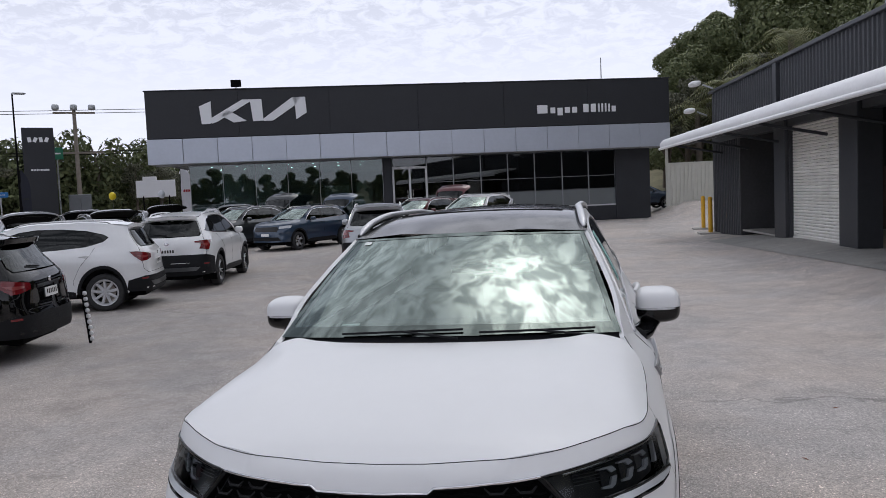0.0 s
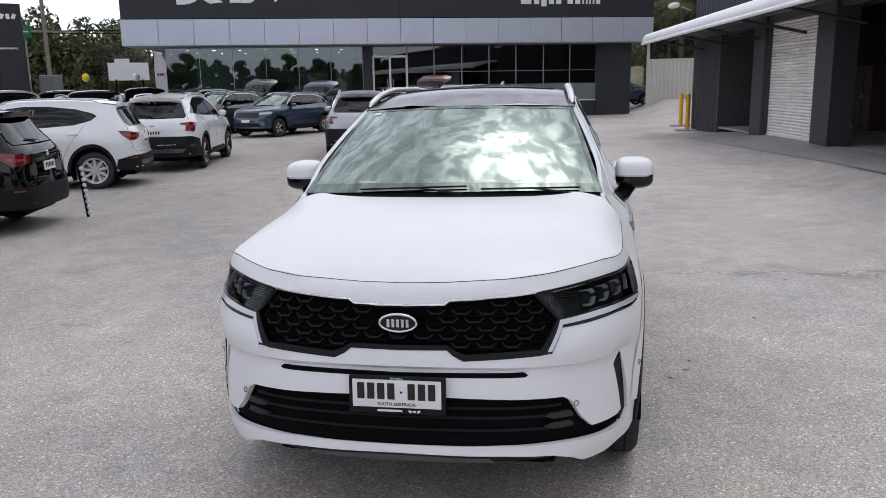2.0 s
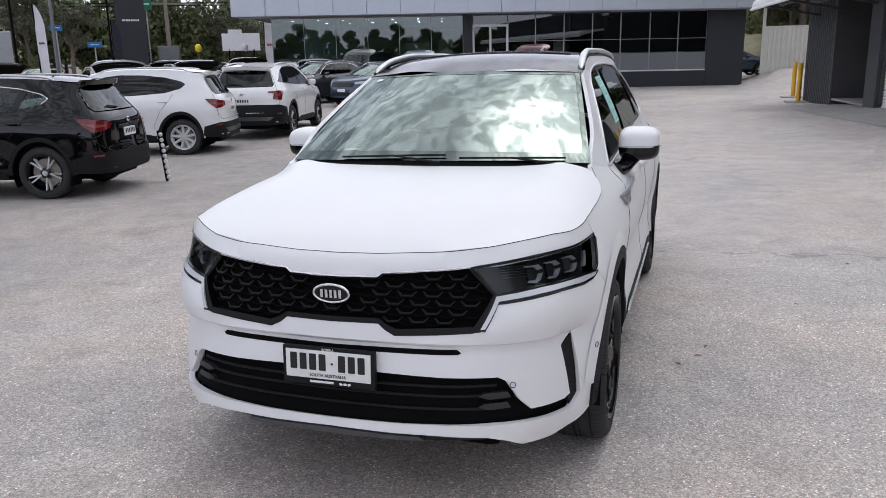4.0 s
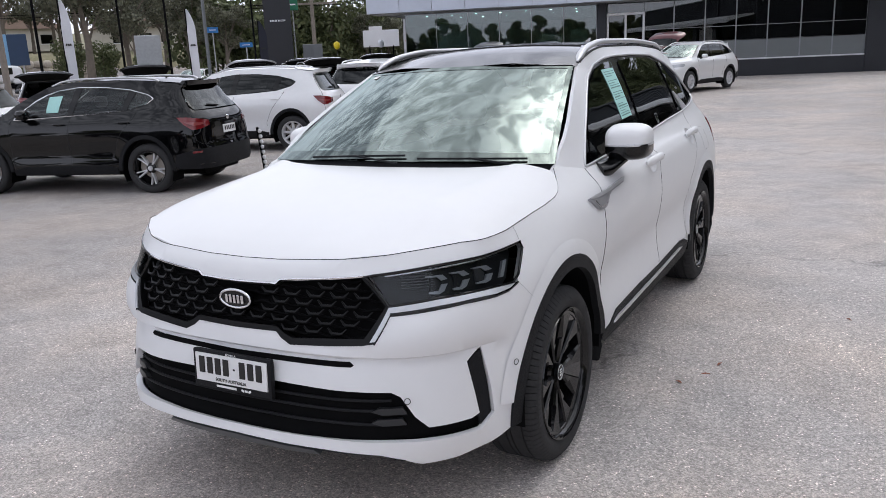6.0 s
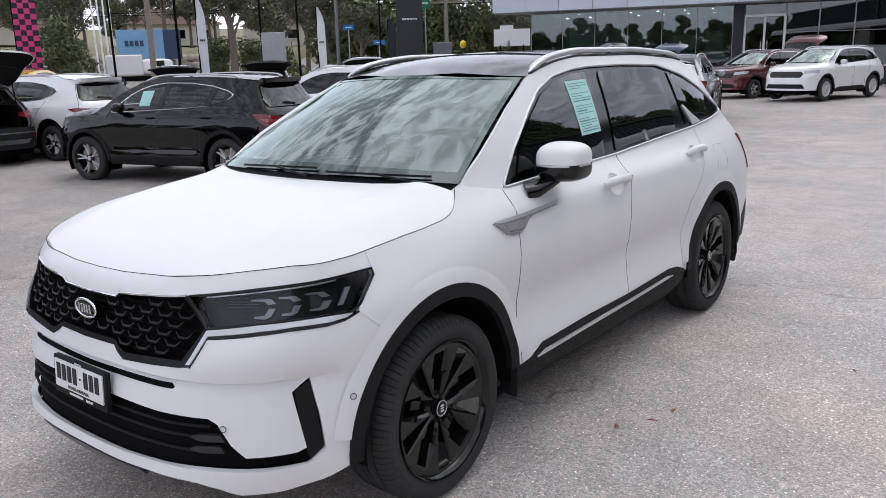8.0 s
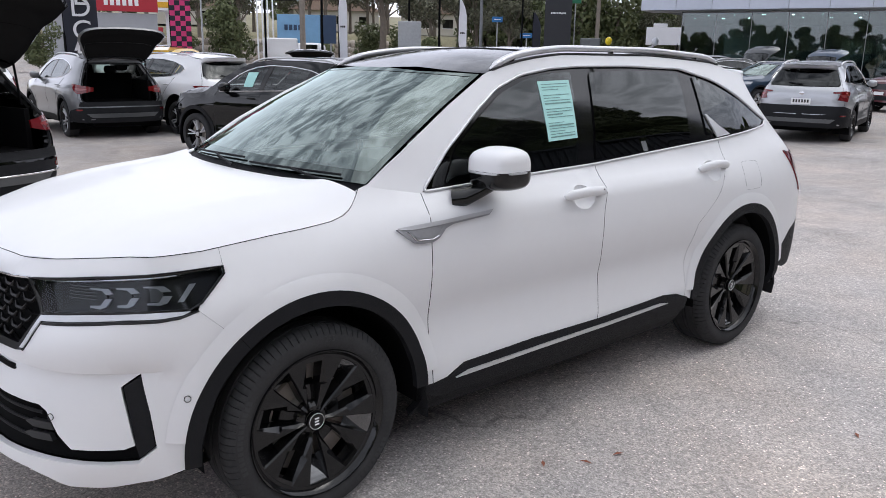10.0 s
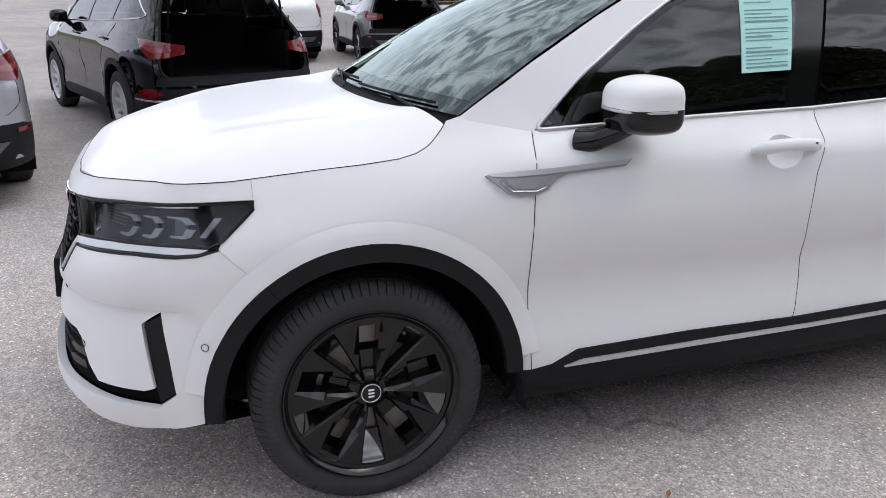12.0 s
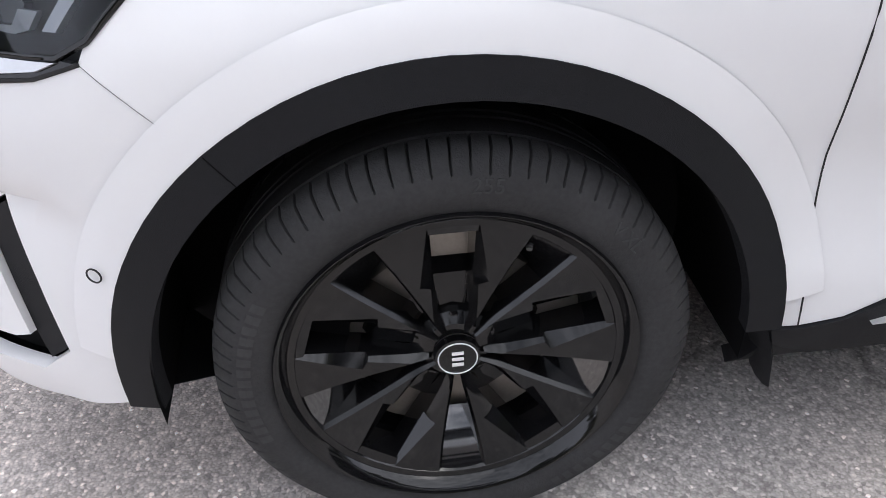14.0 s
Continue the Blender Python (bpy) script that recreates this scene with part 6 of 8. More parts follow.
        side_pair("sill", sheet(S, [(.5, .30), (2.3, .30), (2.3, .40), (2.1, .44), (.7, .43), (.5, .38)], (), .12, .08, .03, .006), M_PLASTIC, car)
        side_pair("bumper_reflector", sheet(S, [(3.62, .575), (3.78, .575), (3.78, .605), (3.62, .60)], (), .1, .05, .01, .016), M_RED, car)
    for y0 in (0, AXLE2):
        lin = np.array([[(x, y0 + ARCH_IN * 1.02 * math.cos(radians(a)), ARCH_Z + ARCH_IN * 1.02 * math.sin(radians(a))) for a in np.linspace(-25, 205, 16)] for x in (.915, .60)]).reshape(-1, 3)
        side_pair("wheel_well", (warp(lin), [(i, i + 1, 17 + i, 16 + i) for i in range(15)]), M_DARK, car)
    if low_trim:
        side_pair("bumper_lamp", sheet(S, [(3.44, .555), (3.60, .545), (3.72, .555), (3.72, .635), (3.58, .63), (3.46, .61)], (), .08, .05, .015, .018), M_RED, car, "red lower bumper lamp")
        q = S(np.linspace(3.40, 2 * TAIL - 3.40, 40), np.full(40, .525) + .0 * np.arange(40), .022)
        put("bumper_trim", mesh("bumper_trim", *tube(q, .010, 6), M_CHROME, 60), car)
    # tailgate
    gt = [(3.69, .76), (3.82, .69), (2 * TAIL - 3.82, .69), (2 * TAIL - 3.69, .76), (2 * TAIL - 3.66, 1.0), (2 * TAIL - 3.70, 1.30), (2 * TAIL - 3.78, 1.545), (3.78, 1.545), (3.70, 1.30), (3.66, 1.0)]
    rw = [(3.84, 1.17), (2 * TAIL - 3.84, 1.17), (2 * TAIL - 3.78, 1.24), (2 * TAIL - 3.84, 1.49), (3.84, 1.49), (3.78, 1.24)]
    hinge = warp(np.array([[0, 3.40, 1.60]]))[0]
    if gate:
        lid = new("tailgate")
        lid.parent = car
        lid.matrix_basis = Matrix.Translation(hinge) @ Matrix.Rotation(radians(gate), 4, "X")
        back = Matrix.Translation(-Vector(hinge))
        outer = put("tailgate_skin", mesh("tailgate_skin", *sheet(S, gt, (rw,), .1, .06, .05, 0), colour, 40), lid, "raised tailgate", m=back)
        put("tailgate_lining", mesh("tailgate_lining", *sheet(S, gt, (), .1, .06, 0, -.045), M_INTER, 40), lid, m=back)
        put("rear_window", mesh("rear_window", *sheet(S, rw, (), .12, .08, .0, -.01), M_GLASSD, 60), lid, m=back)
        for sg in (1, -1):
            a_, b_ = np.array([sg * .56 * kx, hinge[1] + .08, hinge[2] - .10]), warp(np.array([[sg * .60, 3.55, 1.15]]))[0]
            R = Matrix.Rotation(radians(gate), 3, "X")
            tip = np.array(Vector(hinge) + R @ Vector((sg * .52 * kx, .22, -.25)))
            put("gas_strut", mesh("gas_strut", *tube([b_, tip], .012, 6), M_DARK, 60), car)
        ap = [(TAIL + (s_ - TAIL) * .90, 1.14 + (z_ - 1.14) * (.90 if z_ > 1.1 else .97)) for s_, z_ in gt]
        ap = fillet(ap, .06)
        put("boot_frame", mesh("boot_frame", *sheet(S, gt, (ap,), .08, .05, .06, -.012), colour, 40), car)
        q = resample(ap, .06)
        put("gate_seal", mesh("gate_seal", *tube(S(q[:, 0], q[:, 1], -.010), .014, 6, closed=True), M_PLASTIC, 60), car)
        sill = [(3.70, .655), (2 * TAIL - 3.70, .655), (2 * TAIL - 3.74, .742), (3.74, .742)]
        put("boot_sill", mesh("boot_sill", *sheet(S, sill, (), .06, .03, .05, .013), M_PLASTIC, 40), car, "black plastic loading sill")
        yb = float(warp(np.array([[0, 3.80, .7]]))[0][1])
        zb = float(warp(np.array([[0, 3.80, .70]]))[0][2])
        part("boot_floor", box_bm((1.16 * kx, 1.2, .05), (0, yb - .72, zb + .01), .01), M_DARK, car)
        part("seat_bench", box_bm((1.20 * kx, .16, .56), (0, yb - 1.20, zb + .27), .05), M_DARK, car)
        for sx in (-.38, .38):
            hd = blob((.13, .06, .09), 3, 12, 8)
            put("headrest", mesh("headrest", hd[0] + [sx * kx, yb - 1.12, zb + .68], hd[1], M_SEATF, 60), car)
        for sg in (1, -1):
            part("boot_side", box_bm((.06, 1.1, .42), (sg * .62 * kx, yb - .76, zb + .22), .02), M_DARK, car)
    else:
        put("rear_window", mesh("rear_window", *sheet(S, fillet(rw, .03), (), .12, .06, .0, .002), M_GLASSD, 60), car)
        wp = S(np.linspace(TAIL - .02, TAIL - .30, 6), np.linspace(1.19, 1.22, 6), .02)
        put("rear_wiper", mesh("rear_wiper", *tube(wp, .010, 5), M_PLASTIC, 60), car)
        pl = sheet(S, [(TAIL - .19, .80), (TAIL + .19, .80), (TAIL + .19, .92), (TAIL - .19, .92)], (), .2, .1, .01, .012)
        pm = put("number_plate", mesh("number_plate", *pl, M_PLATE, 40), car, "white number plate with plain bars")
        for k in range(6):
            s0 = TAIL - .155 + k * .055
            put("bar", mesh("bar", *sheet(S, [(s0, .835), (s0 + .033, .835), (s0 + .033, .895), (s0, .895)], (), .2, .2, 0, .0145), M_INK, 0), pm)
        q = resample(gt, .1)
        put("tailgate_gap", mesh("tailgate_gap", *tube(S(q[:, 0], q[:, 1], -.001), .004, 4, closed=True), M_SEAM, 60), car)
        em = S([TAIL], [1.02], .01)[0]
        bb = blob((.05, .008, .035), 2.2, 12, 6)
        put("badge", mesh("badge", bb[0] + em, bb[1], M_CHROME, 60), car)
    sp = sheet(S, [(3.70, 1.56), (2 * TAIL - 3.70, 1.56), (2 * TAIL - 3.80, 1.60), (3.80, 1.60)], (), .12, .08, .02, .02)
    if not gate:
        put("spoiler", mesh("spoiler", *sp, colour, 40), car)
    fp = sheet(S, [(F0 - .19, .58), (F0 + .19, .58), (F0 + .19, .68), (F0 - .19, .68)], (), .2, .1, .01, .014)
    put("front_plate", mesh("front_plate", *fp, M_PLATE, 40), car)
    for sg in (1, -1):
        V, F = blob((.10, .085, .075), 3, 12, 8)
        V = warp(V + [.96, .83, 1.19])
        mv = (V, F) if sg > 0 else flip((V, F))
        mir = put("mirror", mesh("mirror", *mv, colour, 60), car)
        arm = tube(warp(np.array([(.84, .72, 1.12), (.90, .78, 1.14)])), .03, 6)
        put("mirror_arm", mesh("mirror_arm", *(arm if sg > 0 else flip(arm)), M_PLASTIC, 60), mir)
        for yh in (1.40, 2.48):
            hp = S(np.linspace(yh - .10, yh + .10, 6), np.full(6, 1.03), .022)
            hv = tube(hp, [.006, .014, .014, .014, .014, .006], 6)
            put("handle", mesh("handle", *(hv if sg > 0 else flip(hv)), colour, 60), car)
    if rails:
        ye = np.linspace(1.15, 3.0, 14)
        e = np.array(ROOF_EDGE)
        base = BODY.point(ye, pchip(e[:, 0], e[:, 1], ye))
        lift = .035 * np.clip(np.minimum((ye - 1.15) / .2, (3.0 - ye) / .2), 0, 1) ** .6
        side_pair("roof_rail", tube(warp(base + np.stack([np.full(14, -.01), np.zeros(14), lift], 1)), .016, 6), M_SATIN, car, smooth=60)
    part("underbody", box_bm((1.10 * kx, length * .88, .34), (0, wheelbase / 2 + .05, .38), .05), M_DARK, car)
    tub = warp(np.array([(-.78, .5, .5), (.78, .5, .5), (.78, 3.3, .5), (-.78, 3.3, .5), (-.78, .4, 1.08), (.78, .4, 1.08), (.78, 3.3, 1.08), (-.78, 3.3, 1.08)]))
    put("cabin_tub", mesh("cabin_tub", tub, [(0, 1, 2, 3), (0, 4, 5, 1), (1, 5, 6, 2), (3, 7, 4, 0)] + ([] if gate else [(2, 6, 7, 3)]), M_INTER, 0), car)
    for sx in (-.36, .36):
        for nm, (V, F) in seat_meshes()[1:]:
            put(nm, mesh(nm, warp(V * [1, 1, 1] + [sx, 1.35, 0]), F, M_SEATF, 60), car)
    if notice:
        pp = [(1.15, 1.44), (1.12, 1.20), (1.33, 1.20), (1.38, 1.45)]
        side_pair("price_notice", sheet(S, pp, (), .2, .1, .002, .006), M_PAPER, car)
    ws = car_wheels(wheel[0] + str(alloy), *wheel[1:], M_ALLOY if alloy else M_WHEELBLK)
    for k, y0 in enumerate((0, wheelbase)):
        for sg in (1, -1):
            add_wheel(ws, car, (sg * (width / 2 - .125), y0, wheel[1]), sg < 0, 11 + 31 * k)
    return car


parked_car("gloss black compact SUV with chrome window line, parked", P_BLACK, heading(-9.69, 4.86, -.959, -.284), 4.39, 1.81, 1.60, 2.646, .88, DLO_SHORT, lamp="wide", notice=True, fine=.06, wheel=("v19", .345, .242, 5, "v"))
parked_car("white compact SUV with grey roof rails, parked", P_WHITE, heading(-10.96, 9.33, -.93, -.36), 4.37, 1.81, 1.64, 2.67, .87, DLO_SHORT, lamp="wide", chrome=False, wheel=("m18", .338, .228, 9, "i"))
parked_car("white SUV with black lower body, rear towards the yard", P_WHITE, heading(-9.46, 15.8, -.25, .968), 4.66, 1.86, 1.68, 2.755, .90, lamp="notch", wheel=("v19b", .35, .242, 5, "v"))
parked_car("slate blue hatchback with its tailgate raised", P_BLUE, heading(-11.06, 24.1, -.31, -.95), 4.42, 1.82, 1.57, 2.72, .87, gate=104, lamp="upright")
parked_car("dark grey SUV with its tailgate raised", P_DKGREY, heading(-14.0, 24.9, -.31, -.95), 4.5, 1.84, 1.64, 2.68, .88, gate=104)
parked_car("dark red SUV with its tailgate raised", P_RED, heading(-7.2, 27.2, -.35, -.94), 4.7, 1.88, 1.68, 2.80, .92, gate=104)
parked_car("silver grey SUV with a notched tail light, parked", P_SILVER, heading(-5.6, 18.6, -.26, .966), 4.66, 1.86, 1.66, 2.755, .90, lamp="notch", fine=.07)
parked_car("white seven-seat SUV outside the showroom", P_WHITE, heading(-4.60, 25.85, -.30, -.954, .04), 4.81, 1.90, 1.70, 2.815, .945, lamp="upright", wheel=("m18b", .355, .228, 10, "i"))
parked_car("black SUV with its tailgate wide open, empty boot", P_BLACK, heading(-8.75, -1.13, -.944, -.33), 4.77, 1.89, 1.68, 2.765, .93, gate=106, lamp="wide", fine=.06, wheel=("m19", .355, .235, 10, "i"), low_trim=True)
parked_car("silver people carrier, parked", P_SILVER, heading(-6.9, -3.6, -.953, -.301), 5.15, 1.99, 1.78, 3.09, .95, lamp="wide", fine=.07)
parked_car("grey compact SUV with its tailgate wide open", P_GREY, heading(-16.05, 4.0, -1, .02), 4.39, 1.81, 1.60, 2.646, .88, DLO_SHORT, gate=106, lamp="wide", wheel=("v19", .345, .242, 5, "v"))
parked_car("white mid-size SUV with wide red tail lights", P_WHITE, heading(-15.54, 5.33, -.97, -.22), 4.48, 1.85, 1.63, 2.67, .90, DLO_SHORT, lamp="slim", red_bar=True, clad=False, notice=True)
parked_car("white four-wheel drive with a tall body, parked", P_WHITE, heading(-17.3, 1.35, -1, -.05), 4.85, 1.88, 1.85, 2.79, .9, lamp="upright")
for k, (x, y, dx, dy, col, lab) in enumerate((
        (-22.6, 14.6, -.80, .60, P_DKGREY, "dark grey SUV with its tailgate raised"), (-20.9, 17.0, -.78, .62, P_BLACK, "black SUV with its tailgate raised"),
        (-18.8, 19.6, -.76, .65, P_SILVER, "silver SUV with its tailgate raised"), (-17.6, 22.2, -.74, .67, P_BLACK, "black SUV with its tailgate raised"),
        (-20.6, 25.0, -.72, .69, P_DKGREY, "dark grey SUV with its tailgate raised"), (-19.4, 28.6, -.70, .71, P_BLACK, "black hatchback with its tailgate raised"),
        (-17.4, 31.0, -.68, .73, P_SILVER, "silver hatchback with its tailgate raised"), (-24.5, 9.5, -.9, .43, P_BLACK, "black SUV with its tailgate raised"))):
    tagged(parked_car(lab, col, heading(x, y, dx, dy), 4.4 + .1 * (k % 3), 1.82, 1.62 + .03 * (k % 2), 2.65, .88, gate=80, fine=.13), group="cars along the hedge")
parked_car("yellow delivery van roof behind the parked cars", P_YELLOW, heading(-20.4, 8.7, -.72, .69), 4.3, 1.8, 1.76, 2.6, .8, fine=.13, chrome=False, rails=False, name="van")
for x, y, dx, dy, col, lab in ((-33, 14.0, -.5, .86, P_BRIGHTBLUE, "bright blue hatchback on the road side"), (-36, 17, -.5, .86, P_BLACK, "black car on the road side"), (-31.5, 11.0, -.5, .86, P_WHITE, "white car on the road side"),
                              (-33, 31, .5, -.86, P_WHITE, "white car on the road"), (-42, 46, .5, -.86, P_WHITE, "white car on the far road"), (-39, 51, .5, -.86, P_DKGREY, "dark car on the far road"), (4.05, 46.5, .95, .3, P_BLUE, "blue car parked beside the showroom")):
    parked_car(lab, col, heading(x, y, dx, dy, float(ground_height(x, y))), 4.3, 1.8, 1.5, 2.6, .88, fine=.16, chrome=False, rails=False, name="car")


# ---- showroom ----
M_CHARCOAL = mat("charcoal_cladding", (0.021, 0.022, 0.027), 0.55, 0.1, 0.10, 1.2, 0.05, 30, tone=.06)
M_ALU = mat("silver_composite_panel", (0.50, 0.53, 0.60), 0.38, 0.45, 0.05, .8, tone=.035)
M_SIGNWHITE = mat("white_sign_acrylic", (0.80, 0.80, 0.82), 0.35, 0, 0.03, 3)
M_SOFFIT = mat("soffit_board", (0.35, 0.36, 0.38), 0.6, 0, 0.06, 2)
M_WALLDK = mat("dark_rendered_wall", (0.028, 0.030, 0.036), 0.7, 0, 0.12, 1.5, 0.2, 40)
M_FRAME = mat("window_mullion", (0.30, 0.31, 0.33), 0.4, 0.5, 0.06, 6)
M_DOORWHITE = mat("white_door_frame", (0.72, 0.72, 0.73), 0.4, 0, 0.05, 6)
M_SHOPGLASS = glass_mat("showroom_glass", (0.34, 0.46, 0.45), base=0.06)
M_SHOPGLASSD = glass_mat("dark_office_glass", (0.16, 0.18, 0.20), base=0.05)
M_FROST = mat("frosted_film", (0.17, 0.185, 0.19), 0.35, 0, 0.06, 2, spec=0.6)
M_FLOORTILE = mat("grey_floor_tile", (0.26, 0.27, 0.28), 0.25, 0, 0.08, 1)
M_INWALL = mat("inner_wall", (0.34, 0.36, 0.37), 0.7, 0, 0.08, 1)
M_INWHITE = mat("white_inner_wall", (0.55, 0.56, 0.56), 0.7, 0, 0.06, 1)
M_DOWNLIGHT = mat("downlight", (0.9, 0.9, 0.9), 0.5, 0, 0.02, 4, emit=(1, .97, .92, 45))
M_CONCRETE = mat("pale_concrete", (0.36, 0.35, 0.33), 0.85, 0, 0.16, 1.2, 0.3, 60)
M_WSHOP = mat("charcoal_steel_sheet", (0.040, 0.043, 0.049), 0.45, 0.2, 0.12, 1.2, tone=.05)
M_BAY = mat("shaded_bay_wall", (0.060, 0.060, 0.063), 0.8, 0, 0.2, 1.5)
M_CABINET = mat("brown_cabinet_paint", (0.060, 0.032, 0.022), 0.6, 0, 0.15, 4)
M_ROLLER = mat("cream_roller_slat", (0.84, 0.82, 0.78), 0.5, 0.1, 0.10, 3, tone=.06)
M_CANOPY = mat("white_canopy_sheet", (0.84, 0.84, 0.85), 0.45, 0.1, 0.05, 2)
M_YELLOWP = mat("yellow_bollard_paint", (0.70, 0.38, 0.02), 0.5, 0, 0.12, 8)
M_FENCE = mat("cream_steel_fence", (0.55, 0.54, 0.48), 0.6, 0.1, 0.08, 2, tone=.04)
M_GALV = mat("galvanised_steel", (0.42, 0.43, 0.44), 0.45, 0.7, 0.12, 12)
M_WOODPOLE = mat("weathered_pole", (0.22, 0.19, 0.16), 0.85, 0, 0.2, 6, 0.3, 40)


def block(name, size, at, material, parent, bevel=.01, label="", turn=None):
    return part(name, box_bm(size, at, bevel, 1, turn=turn), material, parent, label)


def build_showroom():
    m = pose(-9.9, 36.2, 0, 0, 0, 18.7)
    b = thing("showroom", "car showroom with charcoal fascia, silver band and glazed front", "building", m)
    y0 = 1.3
    # dark fascia in boards, silver band in panels
    fas = block("fascia", (27.0, 1.0, 2.34), (1.4, .5 + .02, 6.28), M_CHARCOAL, b, .02, "charcoal fascia boards")
    for k in range(6):
        block("fascia_board", (4.48, .03, 2.30), (-9.85 + k * 4.5, -.005, 6.28), M_CHARCOAL, fas, .004)
    block("fascia_cap", (27.1, 1.1, .05), (1.4, .5, 7.475), M_CHARCOAL, b, .01)
    band = block("band", (26.8, .9, 1.2), (1.35, .5, 4.48), M_SOFFIT, b, .01)
    for k in range(16):
        block("silver_panel", (1.668, .05, 1.235), (-11.25 + k * 1.688, -.01, 4.475), M_ALU, band, .006)
    block("band_end", (.05, .95, 1.23), (-12.11, .5, 4.475), M_ALU, band, .006)
    block("soffit", (26.6, 1.6, .06), (1.3, .95, 3.855), M_SOFFIT, b, .005)
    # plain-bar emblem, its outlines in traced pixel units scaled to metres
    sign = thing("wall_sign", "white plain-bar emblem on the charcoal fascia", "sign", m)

    def px_to_sign(x, y):
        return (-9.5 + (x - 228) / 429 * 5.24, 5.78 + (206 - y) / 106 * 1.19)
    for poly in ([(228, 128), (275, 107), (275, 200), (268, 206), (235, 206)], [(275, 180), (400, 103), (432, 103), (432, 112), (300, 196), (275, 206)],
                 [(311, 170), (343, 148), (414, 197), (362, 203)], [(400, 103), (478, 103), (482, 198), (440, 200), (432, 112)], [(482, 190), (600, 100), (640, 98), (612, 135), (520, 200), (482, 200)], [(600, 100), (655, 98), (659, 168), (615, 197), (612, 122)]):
        pts = [px_to_sign(*p) for p in poly]
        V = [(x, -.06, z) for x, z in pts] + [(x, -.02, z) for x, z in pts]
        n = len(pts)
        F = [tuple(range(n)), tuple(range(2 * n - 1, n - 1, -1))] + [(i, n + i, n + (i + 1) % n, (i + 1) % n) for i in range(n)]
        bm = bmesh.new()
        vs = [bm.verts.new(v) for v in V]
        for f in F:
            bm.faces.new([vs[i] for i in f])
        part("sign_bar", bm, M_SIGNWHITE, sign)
    name = thing("name_sign", "white dealer name shown as plain bars", "sign", m)
    u = 7.67
    for w, hgt, low in ((.55, .46, 0), (.26, .32, 0), (.28, .42, -.12), (.27, .32, 0), (.27, .32, 0), (-.22, 0, 0), (.29, .46, 0), (.27, .46, 0), (.09, .46, 0), (.09, .46, 0), (.09, .46, 0), (.09, .44, 0), (.22, .32, 0)):
        if w < 0:
            u -= w
            continue
        block("letter_bar", (w, .04, hgt * .94), (u + w / 2, -.03, 5.76 + low + hgt / 2), M_SIGNWHITE, name, .01)
        u += w * 1.13 + .085
    # glazed front: floor edge, mullions, panes
    walls = thing("showroom_walls", "glazed showroom front over a dark plinth", "wall", m, kind="structure")
    block("plinth", (24.7, .25, .80), (1.85, y0, .40), M_WALLDK, walls)
    block("end_wall", (1.95, .4, 3.85), (13.2, y0, 1.93), M_WALLDK, walls)
    block("side_wall", (.3, 17, 3.85), (14.0, 9.7, 1.93), M_WALLDK, walls)
    block("back_wall", (26, .3, 3.85), (1.2, 18.2, 1.93), M_INWALL, walls)
    block("left_glass_return", (.06, 10, 3.0), (-10.4, 6.4, 2.3), M_SHOPGLASS, walls, .002)
    block("pier", (.45, .4, 3.05), (-.25, y0 + .02, 2.32), M_WALLDK, walls)
    block("floor_slab", (24.4, 16.5, .72), (1.7, 9.7, .36), M_FLOORTILE, walls)
    block("inner_ceiling", (24.4, 16.8, .08), (1.7, 9.9, 3.80), M_INWHITE, walls)
    block("inner_partition", (.2, 9, 3.0), (2.0, 9.5, 2.3), M_INWALL, walls)
    block("office_back", (10, .2, 3.0), (7.2, 5.2, 2.3), M_INWALL, walls)
    w1 = thing("window_1", "tall frameless showroom glazing", "window", m, kind="structure")
    edges = np.linspace(-10.4, -.5, 7)
    for a, c in zip(edges, edges[1:]):
        g = block("pane", (c - a - .02, .02, 2.98), ((a + c) / 2, y0, 2.31), M_SHOPGLASS, w1, 0)
        g.visible_shadow = False
    for a in edges:
        block("mullion", (.035, .06, 3.0), (a, y0 + .02, 2.31), M_FRAME, w1, .004)
    for z in (.83, 3.80):
        block("rail", (9.9, .07, .06), (-5.45, y0, z), M_FRAME, w1, .004)
    w2 = thing("window_2", "dark office glazing in seven bays", "window", m, kind="structure")
    bays = [1.85, 3.28, 4.77, 6.25, 7.73, 9.26, 10.74, 12.25]
    for a, c in zip(bays, bays[1:]):
        for lo, hi in ((.84, 1.78), (1.78, 2.45), (2.45, 3.80)):
            g = block("pane", (c - a - .04, .02, hi - lo - .01), ((a + c) / 2, y0, (lo + hi) / 2), M_SHOPGLASSD, w2, 0)
            g.visible_shadow = False
        block("transom", (c - a - .05, .05, .03), ((a + c) / 2, y0 - .01, 2.45), M_FRAME, w2, .004)
        block("frosted_band", (c - a - .06, .004, .90), ((a + c) / 2, y0 - .014, 1.30), M_FROST, w2, 0)
    for a in bays:
        block("mullion", (.055, .08, 3.0), (a, y0 - .01, 2.32), M_FRAME, w2, .004)
    block("sill", (10.5, .12, .07), (7.05, y0 - .04, .83), M_DOORWHITE, w2, .005)
    d = thing("door_1", "white framed double glass entrance door", "door", m, kind="structure")
    for u in (.05, .93, 1.81):
        block("stile", (.10, .09, 2.52), (u, y0 - .03, 2.03), M_DOORWHITE, d, .006)
    for z in (.80, 3.27):
        block("rail", (1.86, .09, .12), (.93, y0 - .03, z), M_DOORWHITE, d, .006)
    for u in (.49, 1.37):
        g = block("pane", (.76, .02, 2.35), (u, y0 - .02, 2.02), M_SHOPGLASSD, d, 0)
        g.visible_shadow = False
        block("push_bar", (.05, .05, .5), (u + (.3 if u < 1 else -.3), y0 - .09, 1.85), M_CHROME, d, .01)
